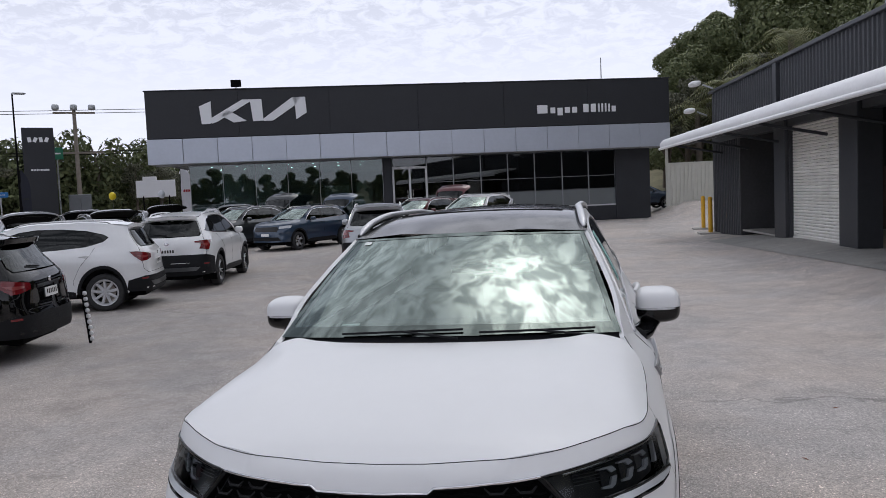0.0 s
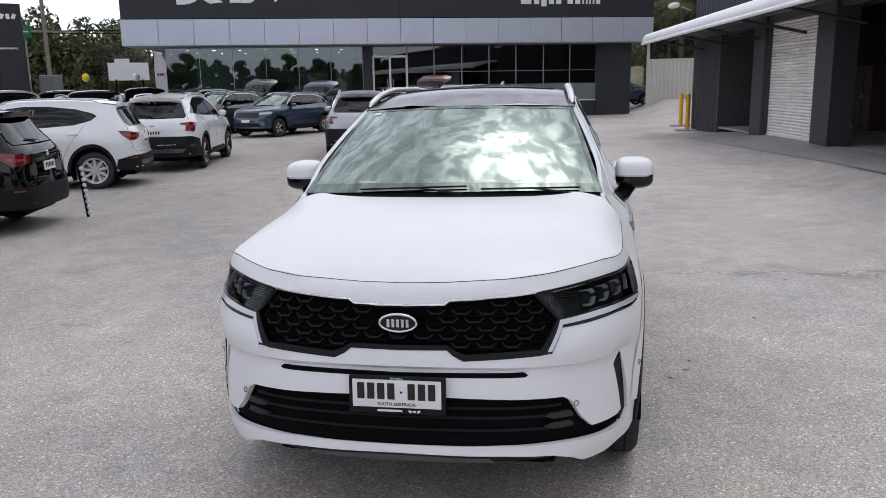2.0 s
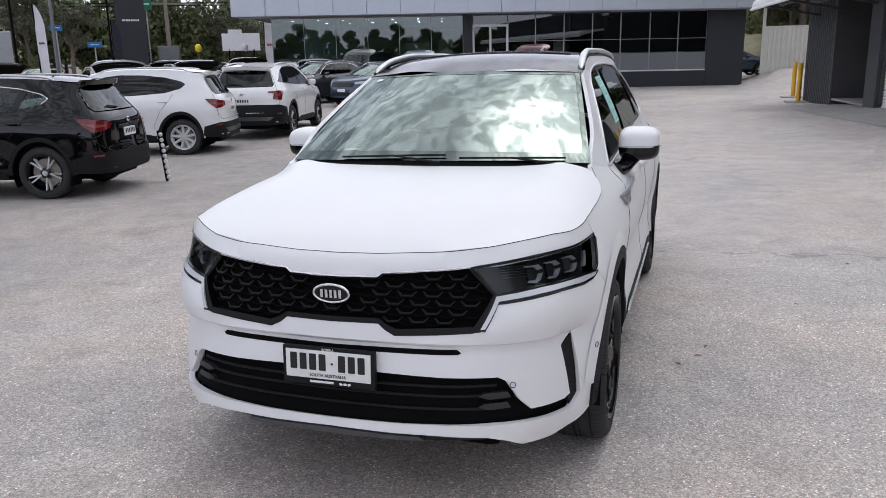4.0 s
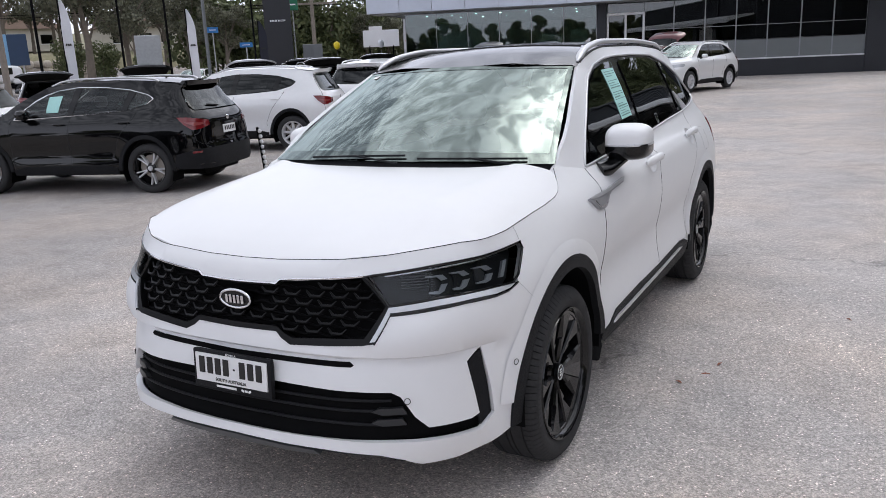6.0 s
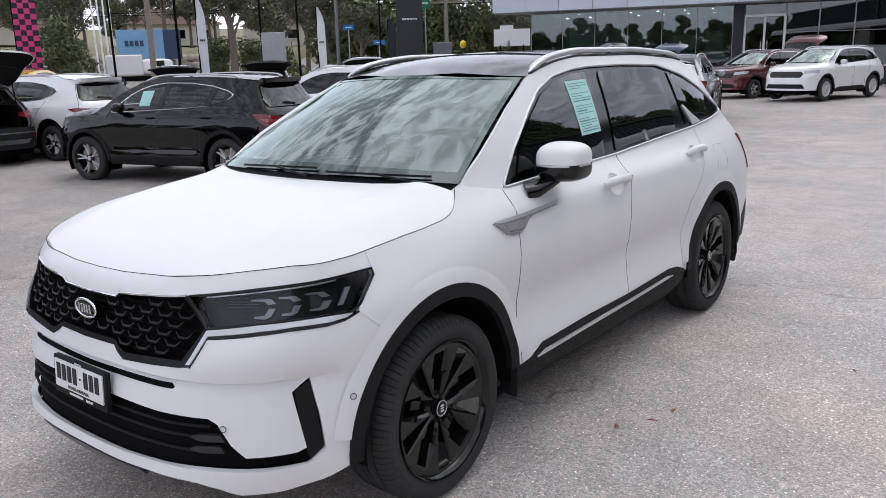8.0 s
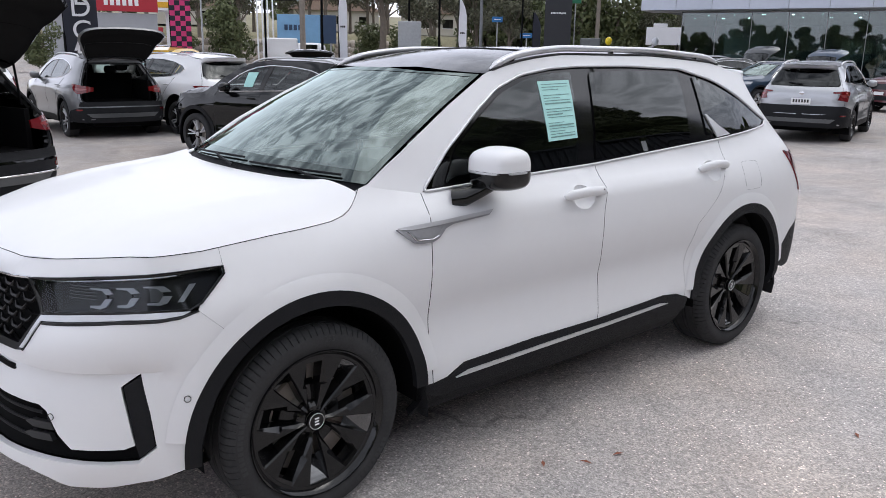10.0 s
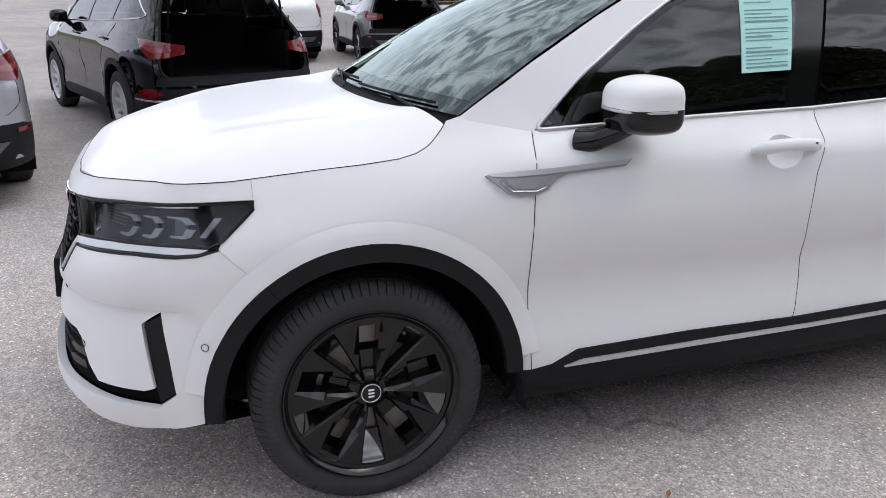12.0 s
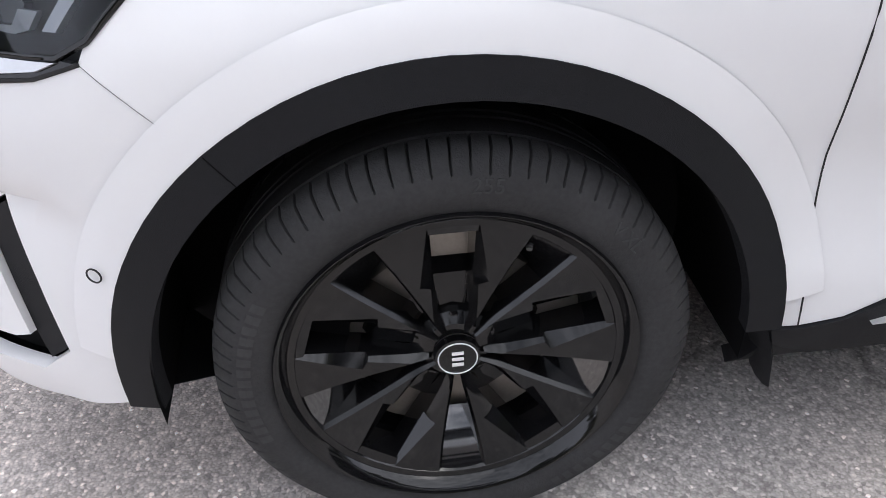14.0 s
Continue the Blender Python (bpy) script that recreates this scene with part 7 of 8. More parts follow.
    block("transom_pane", (1.76, .02, .48), (.93, y0, 3.56), M_SHOPGLASSD, d, 0)
    block("entrance_step", (2.6, 1.2, .36), (.93, y0 - .7, .18), M_CONCRETE, d, .02)
    # inside: desks, boards, lights
    rng = random.Random(4)
    for k in range(14):
        u, v = -9.6 + (k % 7) * 1.35, 3.2 + (k // 7) * 3.6
        dl = thing("downlight", "small round ceiling downlight", "light", m @ Matrix.Translation((u, v, 3.755)), group="showroom downlights")
        V, F = lathe([(0, .001), (0, .07), (.02, .085)], 12)
        put("lens", mesh("lens", np.stack([V[:, 1], V[:, 2], V[:, 0]], 1), F, M_DOWNLIGHT, 60), dl)
    for u, v, w, hgt in ((-3.0, 9, 1.5, 1.6), (-6.8, 12, 2.0, 1.2), (-1.4, 5, .9, 1.7)):
        pb = thing("display_board", "white display board inside the showroom", "board", m @ Matrix.Translation((u, v, .72)))
        block("panel", (w, .06, hgt * .7), (0, 0, hgt * .65 + .3), M_INWHITE, pb, .01)
        for sx in (-.4, .4):
            block("leg", (.05, .05, hgt * .65), (sx * w, 0, hgt * .32), M_FRAME, pb, .005)
    for u, v in ((-8.4, 6.5), (-4.6, 5.5), (9.0, 3.6), (5.2, 3.4)):
        dk = thing("desk", "pale office desk inside the glazing", "desk", m @ Matrix.Translation((u, v, .72)))
        block("top", (1.6, .75, .04), (0, 0, .73), M_INWHITE, dk, .01)
        for sx in (-.7, .7):
            block("leg", (.06, .6, .71), (sx, 0, .355), M_FRAME, dk, .005)
    fl = thing("floodlight", "black roof floodlight on a bracket", "light", m @ Matrix.Translation((-7.7, .4, 7.5)))
    block("head", (.50, .22, .34), (0, 0, .30), M_DARK, fl, .02)
    block("bracket", (.06, .06, .22), (0, 0, .08), M_GALV, fl, .005)
    ms = thing("mast", "thin radio mast on the roof", "mast", m @ Matrix.Translation((12.2, 3, 7.4)))
    put("rod", mesh("rod", *tube([(0, 0, 0), (0, 0, 1.7)], .03, 6), M_GALV, 60), ms)
    block("roof", (26.6, 17.6, .12), (1.3, 9.4, 7.2), M_SOFFIT, b, .01)
    for x in (-12.0, 14.75):
        block("parapet", (.2, 17, 3.3), (x, 9.4, 5.6), M_CHARCOAL, b, .01)


# ---- workshop with canopy and roller door ----
def ribbed(length, height, pitch=.20, deep=.035):
    """Upright ribs of folded steel sheet: a wall in x and z."""
    xs, ys = [], []
    x = 0.0
    while x < length:
        for dx, dy in ((0, 0), (pitch * .55, 0), (pitch * .65, -deep), (pitch * .9, -deep)):
            if x + dx <= length:
                xs.append(x + dx), ys.append(dy)
        x += pitch
    n = len(xs)
    V = [(a, b, 0) for a, b in zip(xs, ys)] + [(a, b, height) for a, b in zip(xs, ys)]
    F = [(i, i + 1, n + i + 1, n + i) for i in range(n - 1)]
    return np.array(V), F


def build_workshop():
    m = pose(4.47, 25.9, 0, 0, 0, -83.2)
    w = thing("workshop", "charcoal steel workshop with canopy and roller door", "building", m)

    def ribs(name, x0, length, z0, height, y=0.0, material=M_WSHOP, label=""):
        V, F = ribbed(length, height)
        return put(name, mesh(name, V + [x0, y, z0], F, material, 0), w, label)
    ribs("parapet_sheet", 0, 6.5, 3.25, 1.62, 0, M_WSHOP, "ribbed charcoal parapet sheet")
    ribs("parapet_sheet", 6.8, 20.5, 3.25, 1.62)
    block("parapet_joint", (.26, .16, 1.64), (6.66, -.02, 4.07), M_WSHOP, w)
    block("parapet_cap", (27.4, .25, .09), (13.6, 0, 4.90), M_WSHOP, w)
    block("parapet_back", (27.3, .1, 1.7), (13.6, .12, 4.06), M_WSHOP, w)
    ribs("wall_sheet", 0, 3.1, 0.0, 3.3, .02)
    block("wall_back", (3.1, .08, 3.3), (1.55, .14, 1.65), M_WSHOP, w)
    block("pillar", (.85, .45, 3.4), (7.05, .1, 1.7), M_WSHOP, w)
    block("pillar", (.90, .5, 3.4), (11.27, .1, 1.7), M_WSHOP, w)
    block("pillar", (.80, .5, 3.4), (17.4, .1, 1.7), M_WSHOP, w)
    block("pillar", (.80, .5, 3.4), (23.4, .1, 1.7), M_WSHOP, w)
    block("lintel", (27.2, .4, .30), (13.6, .15, 3.28), M_WSHOP, w)
    # the open bays' shade is put into the colour of walls and roof
    for a in (3.1, 11.7, 17.8):
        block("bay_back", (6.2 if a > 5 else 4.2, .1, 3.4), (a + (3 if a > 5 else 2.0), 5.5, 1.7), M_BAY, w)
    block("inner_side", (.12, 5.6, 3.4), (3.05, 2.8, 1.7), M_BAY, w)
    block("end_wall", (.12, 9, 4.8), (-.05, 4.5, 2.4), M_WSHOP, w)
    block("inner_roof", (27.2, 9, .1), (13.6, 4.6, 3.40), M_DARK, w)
    block("floor_slab", (27.2, 6, .06), (13.6, 3.05, .26), M_CONCRETE, w)
    # roller door, slat by slat
    rd = thing("roller_door", "cream ribbed roller door, closed", "door", m, kind="structure")
    slat = []
    for a in np.linspace(0, math.pi, 7):
        slat.append((-.028 * math.sin(a), .036 - .072 * a / math.pi))
    V = np.array([(x, y, z) for x in (7.5, 10.8) for y, z in slat])
    n = len(slat)
    sm = mesh("slat", V, [(i, i + 1, n + i + 1, n + i) for i in range(n - 1)], M_ROLLER, 60)
    for k in range(40):
        put("slat", sm, rd, m=Matrix.Translation((0, .08, .36 + k * .076)))
    block("bottom_rail", (3.3, .06, .10), (9.15, .07, .28), M_ROLLER, rd)
    for x in (7.48, 10.82):
        block("guide", (.07, .12, 3.2), (x, .03, 1.8), M_WSHOP, rd)
    # canopy: curved edge sheet, gutter, brackets
    can = thing("canopy", "white sheet canopy with rolled edge on steel brackets", "canopy", m)
    sec = [(-.05, 3.54), (-.6, 3.50), (-1.2, 3.44), (-1.6, 3.38), (-1.76, 3.33), (-1.85, 3.24), (-1.88, 3.12), (-1.86, 3.03), (-1.80, 3.01), (-1.72, 3.08), (-1.2, 3.22), (-.05, 3.42)]
    n = len(sec)
    V = np.array([(x, y, z) for x in (.2, 27) for y, z in sec])
    F = [(i, n + i, n + (i + 1) % n, (i + 1) % n) for i in range(n)] + [tuple(range(n)), tuple(range(2 * n - 1, n - 1, -1))]
    put("canopy_sheet", mesh("canopy_sheet", V, F, M_CANOPY, 40), can)
    put("gutter", mesh("gutter", *tube([(.15, -1.88, 3.02), (27, -1.88, 3.02)], .045, 8), M_CANOPY, 60), can)
    for x in np.arange(1.2, 27, 2.9):
        put("bracket", mesh("bracket", *tube([(x, -.02, 2.75), (x, -1.6, 3.08)], .04, 6), M_WSHOP, 60), can)
        put("purlin", mesh("purlin", *tube([(x, -.02, 3.36), (x, -1.6, 3.14)], .045, 6), M_WSHOP, 60), can)
    put("beam", mesh("beam", *tube([(.2, -1.0, 3.16), (27, -1.0, 3.16)], .06, 6), M_WSHOP, 60), can)
    # bollards on their pads
    for x, y in ((.35, -.24), (-2.9, .30)):
        c = m @ Vector((x, y, 0))
        z = float(ground_height(c.x, c.y))
        bl = thing("bollard", "yellow painted steel bollard with a rounded cap", "bollard", Matrix.Translation((c.x, c.y, z)), group="workshop bollards")
        V, F = lathe([(0, .075), (1.22, .075), (1.27, .06), (1.29, .001)], 16)
        put("post", mesh("post", np.stack([V[:, 1], V[:, 2], V[:, 0]], 1), F, M_YELLOWP, 40), bl)
        part("pad", box_bm((.8, .8, .06), (0, 0, .02), .01), M_CONCRETE, bl)
    ap = thing("apron", "pale worn concrete apron before the workshop", "paving", m, kind="structure")
    for k in range(9):
        V, F = [], []
        xs, ys = np.linspace(4.0 + k * 2.6, 6.55 + k * 2.6, 6), np.linspace(-1.25, .1, 8)
        for y in ys:
            for x in xs:
                p = m @ Vector((x, y, 0))
                V.append((x, y, max(float(ground_height(p.x, p.y)), .0) + .012))
        put("slab", mesh("slab", V, [(j * 6 + i, j * 6 + i + 1, j * 6 + i + 7, j * 6 + i + 6) for j in range(7) for i in range(5)], M_CONCRETE, 60), ap)
    # flood lamps and aerial
    for x, y, z in ((.3, -.3, 5.15), (-1.0, -.2, 4.35)):
        fl = thing("flood_lamp", "white street-type lamp head on a short arm", "light", m @ Matrix.Translation((x, y, z)))
        hd = blob((.42, .17, .09), 3, 16, 8)
        put("head", mesh("head", hd[0] + [-.1, -.35, .05], hd[1], M_CANOPY, 60), fl)
        put("arm", mesh("arm", *tube([(0, -.1, 0), (0, .25, -.15)], .03, 6), M_GALV, 60), fl)
    ae = thing("aerial", "multi-element metal aerial on the workshop roof", "aerial", m @ Matrix.Translation((10.0, 1.2, 4.9)))
    put("mast", mesh("mast", *tube([(0, 0, 0), (0, 0, 1.05)], .02, 6), M_GALV, 60), ae)
    put("boom", mesh("boom", *tube([(-1.1, -.2, 1.0), (1.1, .2, 1.0)], .015, 6), M_GALV, 60), ae)
    for k in range(9):
        q = -1.05 + k * .26
        put("element", mesh("element", *tube([(q - .1, q * .18 + .42, 1.0), (q + .1, q * .18 - .42, 1.0)], .01, 5), M_GALV, 60), ae)
    # things in the open bay
    sh = thing("shelf_unit", "dark cluttered workshop shelf in the open bay", "shelf", m @ Matrix.Translation((14.5, 4.6, .29)))
    for z in (.3, .9, 1.5):
        block("board", (2.2, .5, .04), (0, 0, z), M_DARK, sh, .004)
    for sx in (-1.05, 1.05):
        block("upright", (.05, .5, 1.8), (sx, 0, .9), M_DARK, sh, .004)
    tb = thing("tool_box", "pale workshop box on the shelf", "box", m @ Matrix.Translation((14.2, 4.5, 1.21)))
    block("case", (.5, .3, .22), (0, 0, .11), M_SOFFIT, tb, .02)
    ca = thing("cabinet", "brown steel cabinet standing in the workshop bay", "cabinet", m @ Matrix.Translation((6.0, 3.4, .29)))
    block("case", (1.0, .5, 1.75), (0, 0, .875), M_CABINET, ca, .02)
    for sx in (-.25, .25):
        dd = block("door", (.47, .03, 1.62), (sx, -.262, .90), M_CABINET, ca, .008)
        block("handle", (.03, .03, .16), (sx - sx * .7, -.29, .95), M_GALV, dd, .006)
    nb = thing("notice_sheet", "pale paper notice on the bay wall", "notice", m @ Matrix.Translation((14.6, 5.44, 1.75)))
    block("paper", (.62, .012, .40), (0, 0, 0), M_PAPERW, nb, 0)
    dr = thing("oil_drum", "dark drum standing in the bay", "drum", m @ Matrix.Translation((5.6, 1.5, .29)))
    V, F = lathe([(0, .001), (0, .28), (.3, .28), (.31, .29), (.6, .28), (.85, .28), (.85, .001)], 20)
    put("drum_body", mesh("drum_body", np.stack([V[:, 1], V[:, 2], V[:, 0]], 1), F, M_DARK, 40), dr)


def build_fence():
    V, F = ribbed(2.6, 2.3, .22, .03)
    f = thing("steel_gate", "cream ribbed steel gate across the lane", "gate", pose(4.15, 42.0, .62, 0, 0, -4))
    put("sheet", mesh("sheet", V, F, M_FENCE, 0), f)
    block("post", (.16, .12, 3.3), (-.05, .03, 1.6), M_FENCE, f)
    block("post", (.10, .10, 2.4), (2.62, .03, 1.2), M_FENCE, f)
    block("top_rail", (2.6, .06, .08), (1.3, .03, 2.3), M_FENCE, f)


build_showroom()
build_workshop()
build_fence()


# ---- signs, flags, poles ----
M_PINK = mat("pink_flag_cloth", (0.62, 0.05, 0.20), 0.8, 0, 0.1, 6)
M_FLAGWHITE = mat("white_flag_cloth", (0.72, 0.72, 0.76), 0.8, 0, 0.06, 4)
M_FLAGDARK = mat("navy_flag_cloth", (0.016, 0.018, 0.030), 0.8, 0, 0.1, 6)
M_REDSIGN = mat("red_sheet_cladding", (0.42, 0.02, 0.035), 0.5, 0, 0.1, 1)
M_BLUEPANEL = mat("pale_blue_board", (0.20, 0.40, 0.62), 0.5, 0, 0.1, 2)
M_NAVYPANEL = mat("navy_board", (0.03, 0.06, 0.12), 0.5, 0, 0.1, 2)
M_GREENSIGN = mat("green_road_sign", (0.015, 0.17, 0.09), 0.5, 0, 0.05, 4)
M_BLUESIGN = mat("blue_street_sign", (0.02, 0.16, 0.42), 0.5, 0, 0.05, 4)
M_GREYBOX = mat("grey_cabinet_paint", (0.16, 0.17, 0.18), 0.5, 0.2, 0.08, 3)
M_BALLY = mat("yellow_balloon", (0.80, 0.62, 0.02), 0.3, 0, 0.03, 5)
M_BALLW = mat("white_balloon", (0.75, 0.77, 0.82), 0.3, 0, 0.03, 5)
M_STONE = mat("rubble_stone", (0.42, 0.37, 0.31), 0.9, 0, 0.3, 4, 0.5, 20, tone=.3)
M_ROOFTILE = mat("brown_roof_tile", (0.12, 0.075, 0.05), 0.8, 0, 0.2, 2)
M_HOUSEWALL = mat("pale_house_wall", (0.55, 0.52, 0.46), 0.8, 0, 0.08, 1)
M_BALLN = mat("cord", (0.2, 0.2, 0.2), 0.8)


def at(az, dist, eye=(2.64, -2.15)):
    x, y = eye[0] + dist * math.sin(radians(az)), eye[1] + dist * math.cos(radians(az))
    return x, y, float(ground_height(x, y))


def facing(az, dist, eye=(2.64, -2.15)):
    """Pose on the ground whose -y side looks back to the yard."""
    x, y, z = at(az, dist, eye)
    return pose(x, y, z, 0, 0, -az)


def pole(name, label, m, height, r0, r1, material, category="pole"):
    p = thing(name, label, category, m)
    put("shaft", mesh("shaft", *tube([(0, 0, 0), (0, 0, height * .5), (0, 0, height)], [r0, (r0 + r1) / 2, r1], 10), material, 60), p)
    return p


def feather_flag(label, m, height, width, cloth, bars=M_INK, checks=False, words=""):
    f = thing("feather_flag", label, "flag", m, group="yard flags")
    put("mast", mesh("mast", *tube([(-width / 2, 0, 0), (-width / 2, 0, height)], .03, 6), M_DARK, 60), f)
    if checks:
        n, rows = 4, int(height / (width / 4))
        for j in range(rows):
            for i in range(n):
                x, z = -width / 2 + i * width / n, .7 + j * width / n
                if z + width / n > height:
                    continue
                part("check", box_bm((width / n, .012, width / n), (x + width / n / 2, -.03 + .02 * math.sin(z * 2), z + width / n / 2), 0), M_PINK if (i + j) % 2 else M_FLAGDARK, f, smooth=0)
    else:
        V, F = [], []
        zs = np.linspace(.7, height, 14)
        for z in zs:
            t = (z - .7) / (height - .7)
            w = width * (1 - .75 * max(0, (t - .72) / .28) ** 2)
            for x in (0, .5, 1):
                V.append((-width / 2 + x * w, .05 * math.sin(z * 1.7 + x * 2), z))
        F = [(j * 3 + i, j * 3 + i + 1, j * 3 + i + 4, j * 3 + i + 3) for j in range(13) for i in range(2)]
        put("cloth", mesh("cloth", V, F, cloth, 60), f)
        if words:
            k = len(words)
            for j, ch in enumerate(words):
                if ch == " ":
                    continue
                tm = text_mesh(ch, width * .85, .004)
                tm.materials.append(M_FLAGWHITE)
                put("letter", tm, f, m=Matrix.Translation((0.02, -.09, height - .75 - j * (height - 1.6) / k)) @ Matrix.Rotation(math.pi / 2, 4, "X"))
        else:
            for j in range(3):
                block("logo_bar", (width * .16, .01, width * .22), (-width * .22 + j * width * .2, -.07, height * .62), bars, f, 0, turn=Matrix.Rotation(radians(20 - 20 * j), 4, "Y"))
    return f


def build_street():
    # pylon sign with plain bars, and the grey cabinet
    py = thing("pylpx_to_sign", "tall charcoal pylon sign with plain white bars", "sign", pose(-33.8, 40.2, .1, 0, 0, 40))
    block("slab", (1.78, .5, 6.9), (0, 0, 3.45), M_CHARCOAL, py, .03)
    for j in range(4):
        block("emblem_bar", (.20, .02, .30), (-.48 + j * .32, -.26, 6.15), M_SIGNWHITE, py, 0, turn=Matrix.Rotation(radians(24 if j % 2 else -8), 4, "Y"))
    u = -.50
    for w in (.10, .06, .06, .06, .06, 0, .07, .06, .03, .03, .03, .03, .05):
        if w:
            block("name_bar", (w, .02, .11), (u + w / 2, -.26, 4.28), M_SIGNWHITE, py, 0)
        u += w + .03
    cb = thing("cabinet", "grey steel kiosk cabinet beside the pylon", "cabinet", pose(-32.9, 42.6, .1, 0, 0, 38))
    block("case", (1.35, .8, 2.7), (0, 0, 1.35), M_GREYBOX, cb, .03)
    block("door", (.6, .03, 2.4), (-.32, -.41, 1.35), M_GREYBOX, cb, .01)
    block("door", (.6, .03, 2.4), (.32, -.41, 1.35), M_GREYBOX, cb, .01)
    # timber power pole with three lamps, and its wires
    pp = pole("power_pole", "timber power pole with cross arms and floodlights", facing(-36.35, 66, (.7, -3.04)), 9.6, .19, .13, M_WOODPOLE)
    block("cross_arm", (2.9, .12, .14), (0, -.1, 9.0), M_WOODPOLE, pp)
    block("cross_arm", (3.2, .12, .14), (.3, -.1, 6.0), M_WOODPOLE, pp)
    for k in (-1.25, 0, 1.25):
        hd = blob((.26, .2, .22), 4, 12, 8)
        put("flood_head", mesh("flood_head", hd[0] + [k, -.2, 9.4], hd[1], M_GALV, 60), pp)
    x, y, z = at(-36.35, 66, (.7, -3.04))
    for k, dz in enumerate((9.2, 9.0, 6.1, 5.9)):
        pts = [(x + (t - .35) * 120, y + (t - .35) * 55 + k * .3, z + dz + 1.2 * (2 * t - .7) ** 2) for t in np.linspace(0, 1, 16)]
        wr = thing("wire", "thin overhead power wire", "wire", group="power wires")
        put("cable", mesh("cable", *tube(pts, .022, 4), M_DARK, 60), wr)
    # lamp columns and timber poles along the road side
    for az, d, hgt, r, mt, lab in ((-58.2, 44, 9, .17, M_WOODPOLE, "leaning brown timber pole"), (-60.6, 40, 7, .06, M_DARK, "slim black lamp column"), (-56.5, 34, 7.5, .06, M_DARK, "slim black lamp column"), (-48.5, 38, 7.5, .06, M_DARK, "slim black lamp column"),
                                   (-45.8, 45, 9, .10, M_GREYBOX, "grey street lamp column"), (-51.0, 52, 8, .08, M_DARK, "dark street lamp column"), (-42.8, 40, 7.0, .05, M_DARK, "slim black lamp column"), (-65, 48, 8, .06, M_GALV, "pale street lamp column")):
        q = pole("lamp_column", lab, facing(az, d), hgt, r, r * .7, mt)
        hd = blob((.30, .10, .05), 3, 12, 6)
        put("lamp_head", mesh("lamp_head", hd[0] + [.25, 0, hgt], hd[1], M_GALV, 60), q)
    for k in range(4):
        q = pole("flag_pole", "white slender flag pole", facing(-61.6 + k * .35, 62), 9, .07, .05, M_CANOPY)
    # flags
    feather_flag("white feather flag with plain bars", facing(-54.9, 31), 4.2, .32, M_FLAGWHITE)
    feather_flag("white feather flag with plain bars", facing(-46.9, 39), 4.2, .38, M_FLAGWHITE)
    feather_flag("white feather flag with red bars", facing(-29.6, 60, (.7, -3.04)), 4.6, .8, M_FLAGWHITE, M_REDSIGN)
    feather_flag("pink and black checked banner flag", facing(-68.0, 27, (3.23, -1.12)), 4.3, .62, M_PINK, checks=True)
    feather_flag("navy used-car flag with white letters", facing(-74.1, 27, (3.23, -1.12)), 4.6, .95, M_FLAGDARK, words="USED CARS")
    feather_flag("dark blue feather flag", facing(-39.5, 47, (.7, -3.04)), 4.0, .45, M_FLAGDARK)
    # sign boards
    bb = thing("billboard", "pale blue and navy roadside billboard with plain bars", "sign", facing(-58.6, 66))
    block("board", (3.4, .12, 2.2), (-.3, 0, 2.9), M_BLUEPANEL, bb, .02)
    block("navy_side", (1.3, .13, 2.2), (2.0, 0, 2.9), M_NAVYPANEL, bb, .02)
    for j in range(4):
        block("letter_bar", (.26, .02, .42), (-1.3 + j * .36, -.08, 3.0), M_NAVYPANEL, bb, 0)
    for sx in (-1.6, 2.2):
        block("leg", (.12, .12, 2.0), (sx, 0, 1.0), M_GALV, bb)
    wb = thing("notice_board", "blank white roadside board on dark posts", "sign", facing(-31.6, 62, (.7, -3.04)))
    block("board", (2.75, .1, 1.25), (0, 0, 3.1), M_SIGNWHITE, wb, .02)
    block("top", (1.0, .1, .3), (-.4, 0, 3.85), M_SIGNWHITE, wb, .02)
    for sx in (-.9, .9):
        block("leg", (.1, .1, 2.6), (sx, 0, 1.3), M_DARK, wb)
    for az, d, w, hgt, zz, mt, lab in ((-39.6, 58, .75, .78, 5.1, M_GREENSIGN, "green road direction sign with plain bars"), (-42.9, 60, .9, .35, 2.7, M_BLUESIGN, "blue street sign with plain bars"), (-45.0, 62, .8, .4, 3.8, M_BLUESIGN, "blue road direction sign on a post"), (-50.2, 30, .85, 1.3, 1.5, M_GALV, "back of a grey metal sign")):
        sg = thing("road_sign", lab, "sign", facing(az, d))
        block("plate", (w, .05, hgt), (0, 0, zz + hgt / 2), mt, sg, .01)
        put("post", mesh("post", *tube([(0, .06, 0), (0, .06, zz + hgt)], .05, 6), M_GALV, 60), sg)
        if mt is not M_GALV:
            for j in range(3 if hgt > 1 else 1):
                block("bar", (w * .6, .01, hgt * .12), (0, -.035, zz + hgt * (.25 + .25 * j if hgt > 1 else .5)), M_SIGNWHITE, sg, 0)
    for az, mt, lab in ((-37.0, M_BALLY, "yellow party balloon on a cord"), (-33.9, M_BALLW, "white party balloon on a cord")):
        bl = thing("balloon", lab, "balloon", facing(az, 46), group="balloons")
        s = blob((0.186, 0.186, 0.223), 2, 18, 12)
        put("skin", mesh("skin", s[0] + [0, 0, 2.45], s[1], mt, 60), bl)
        put("cord", mesh("cord", *tube([(0, 0, 0), (.05, 0, 1.2), (0, 0, 2.1)], .01, 4), M_BALLN, 60), bl)
    # red shed, stone wall, houses, white utility
    rs = thing("red_shop", "red sheet-clad roadside shop front", "building", facing(-72.6, 62, (3.23, -1.12)))
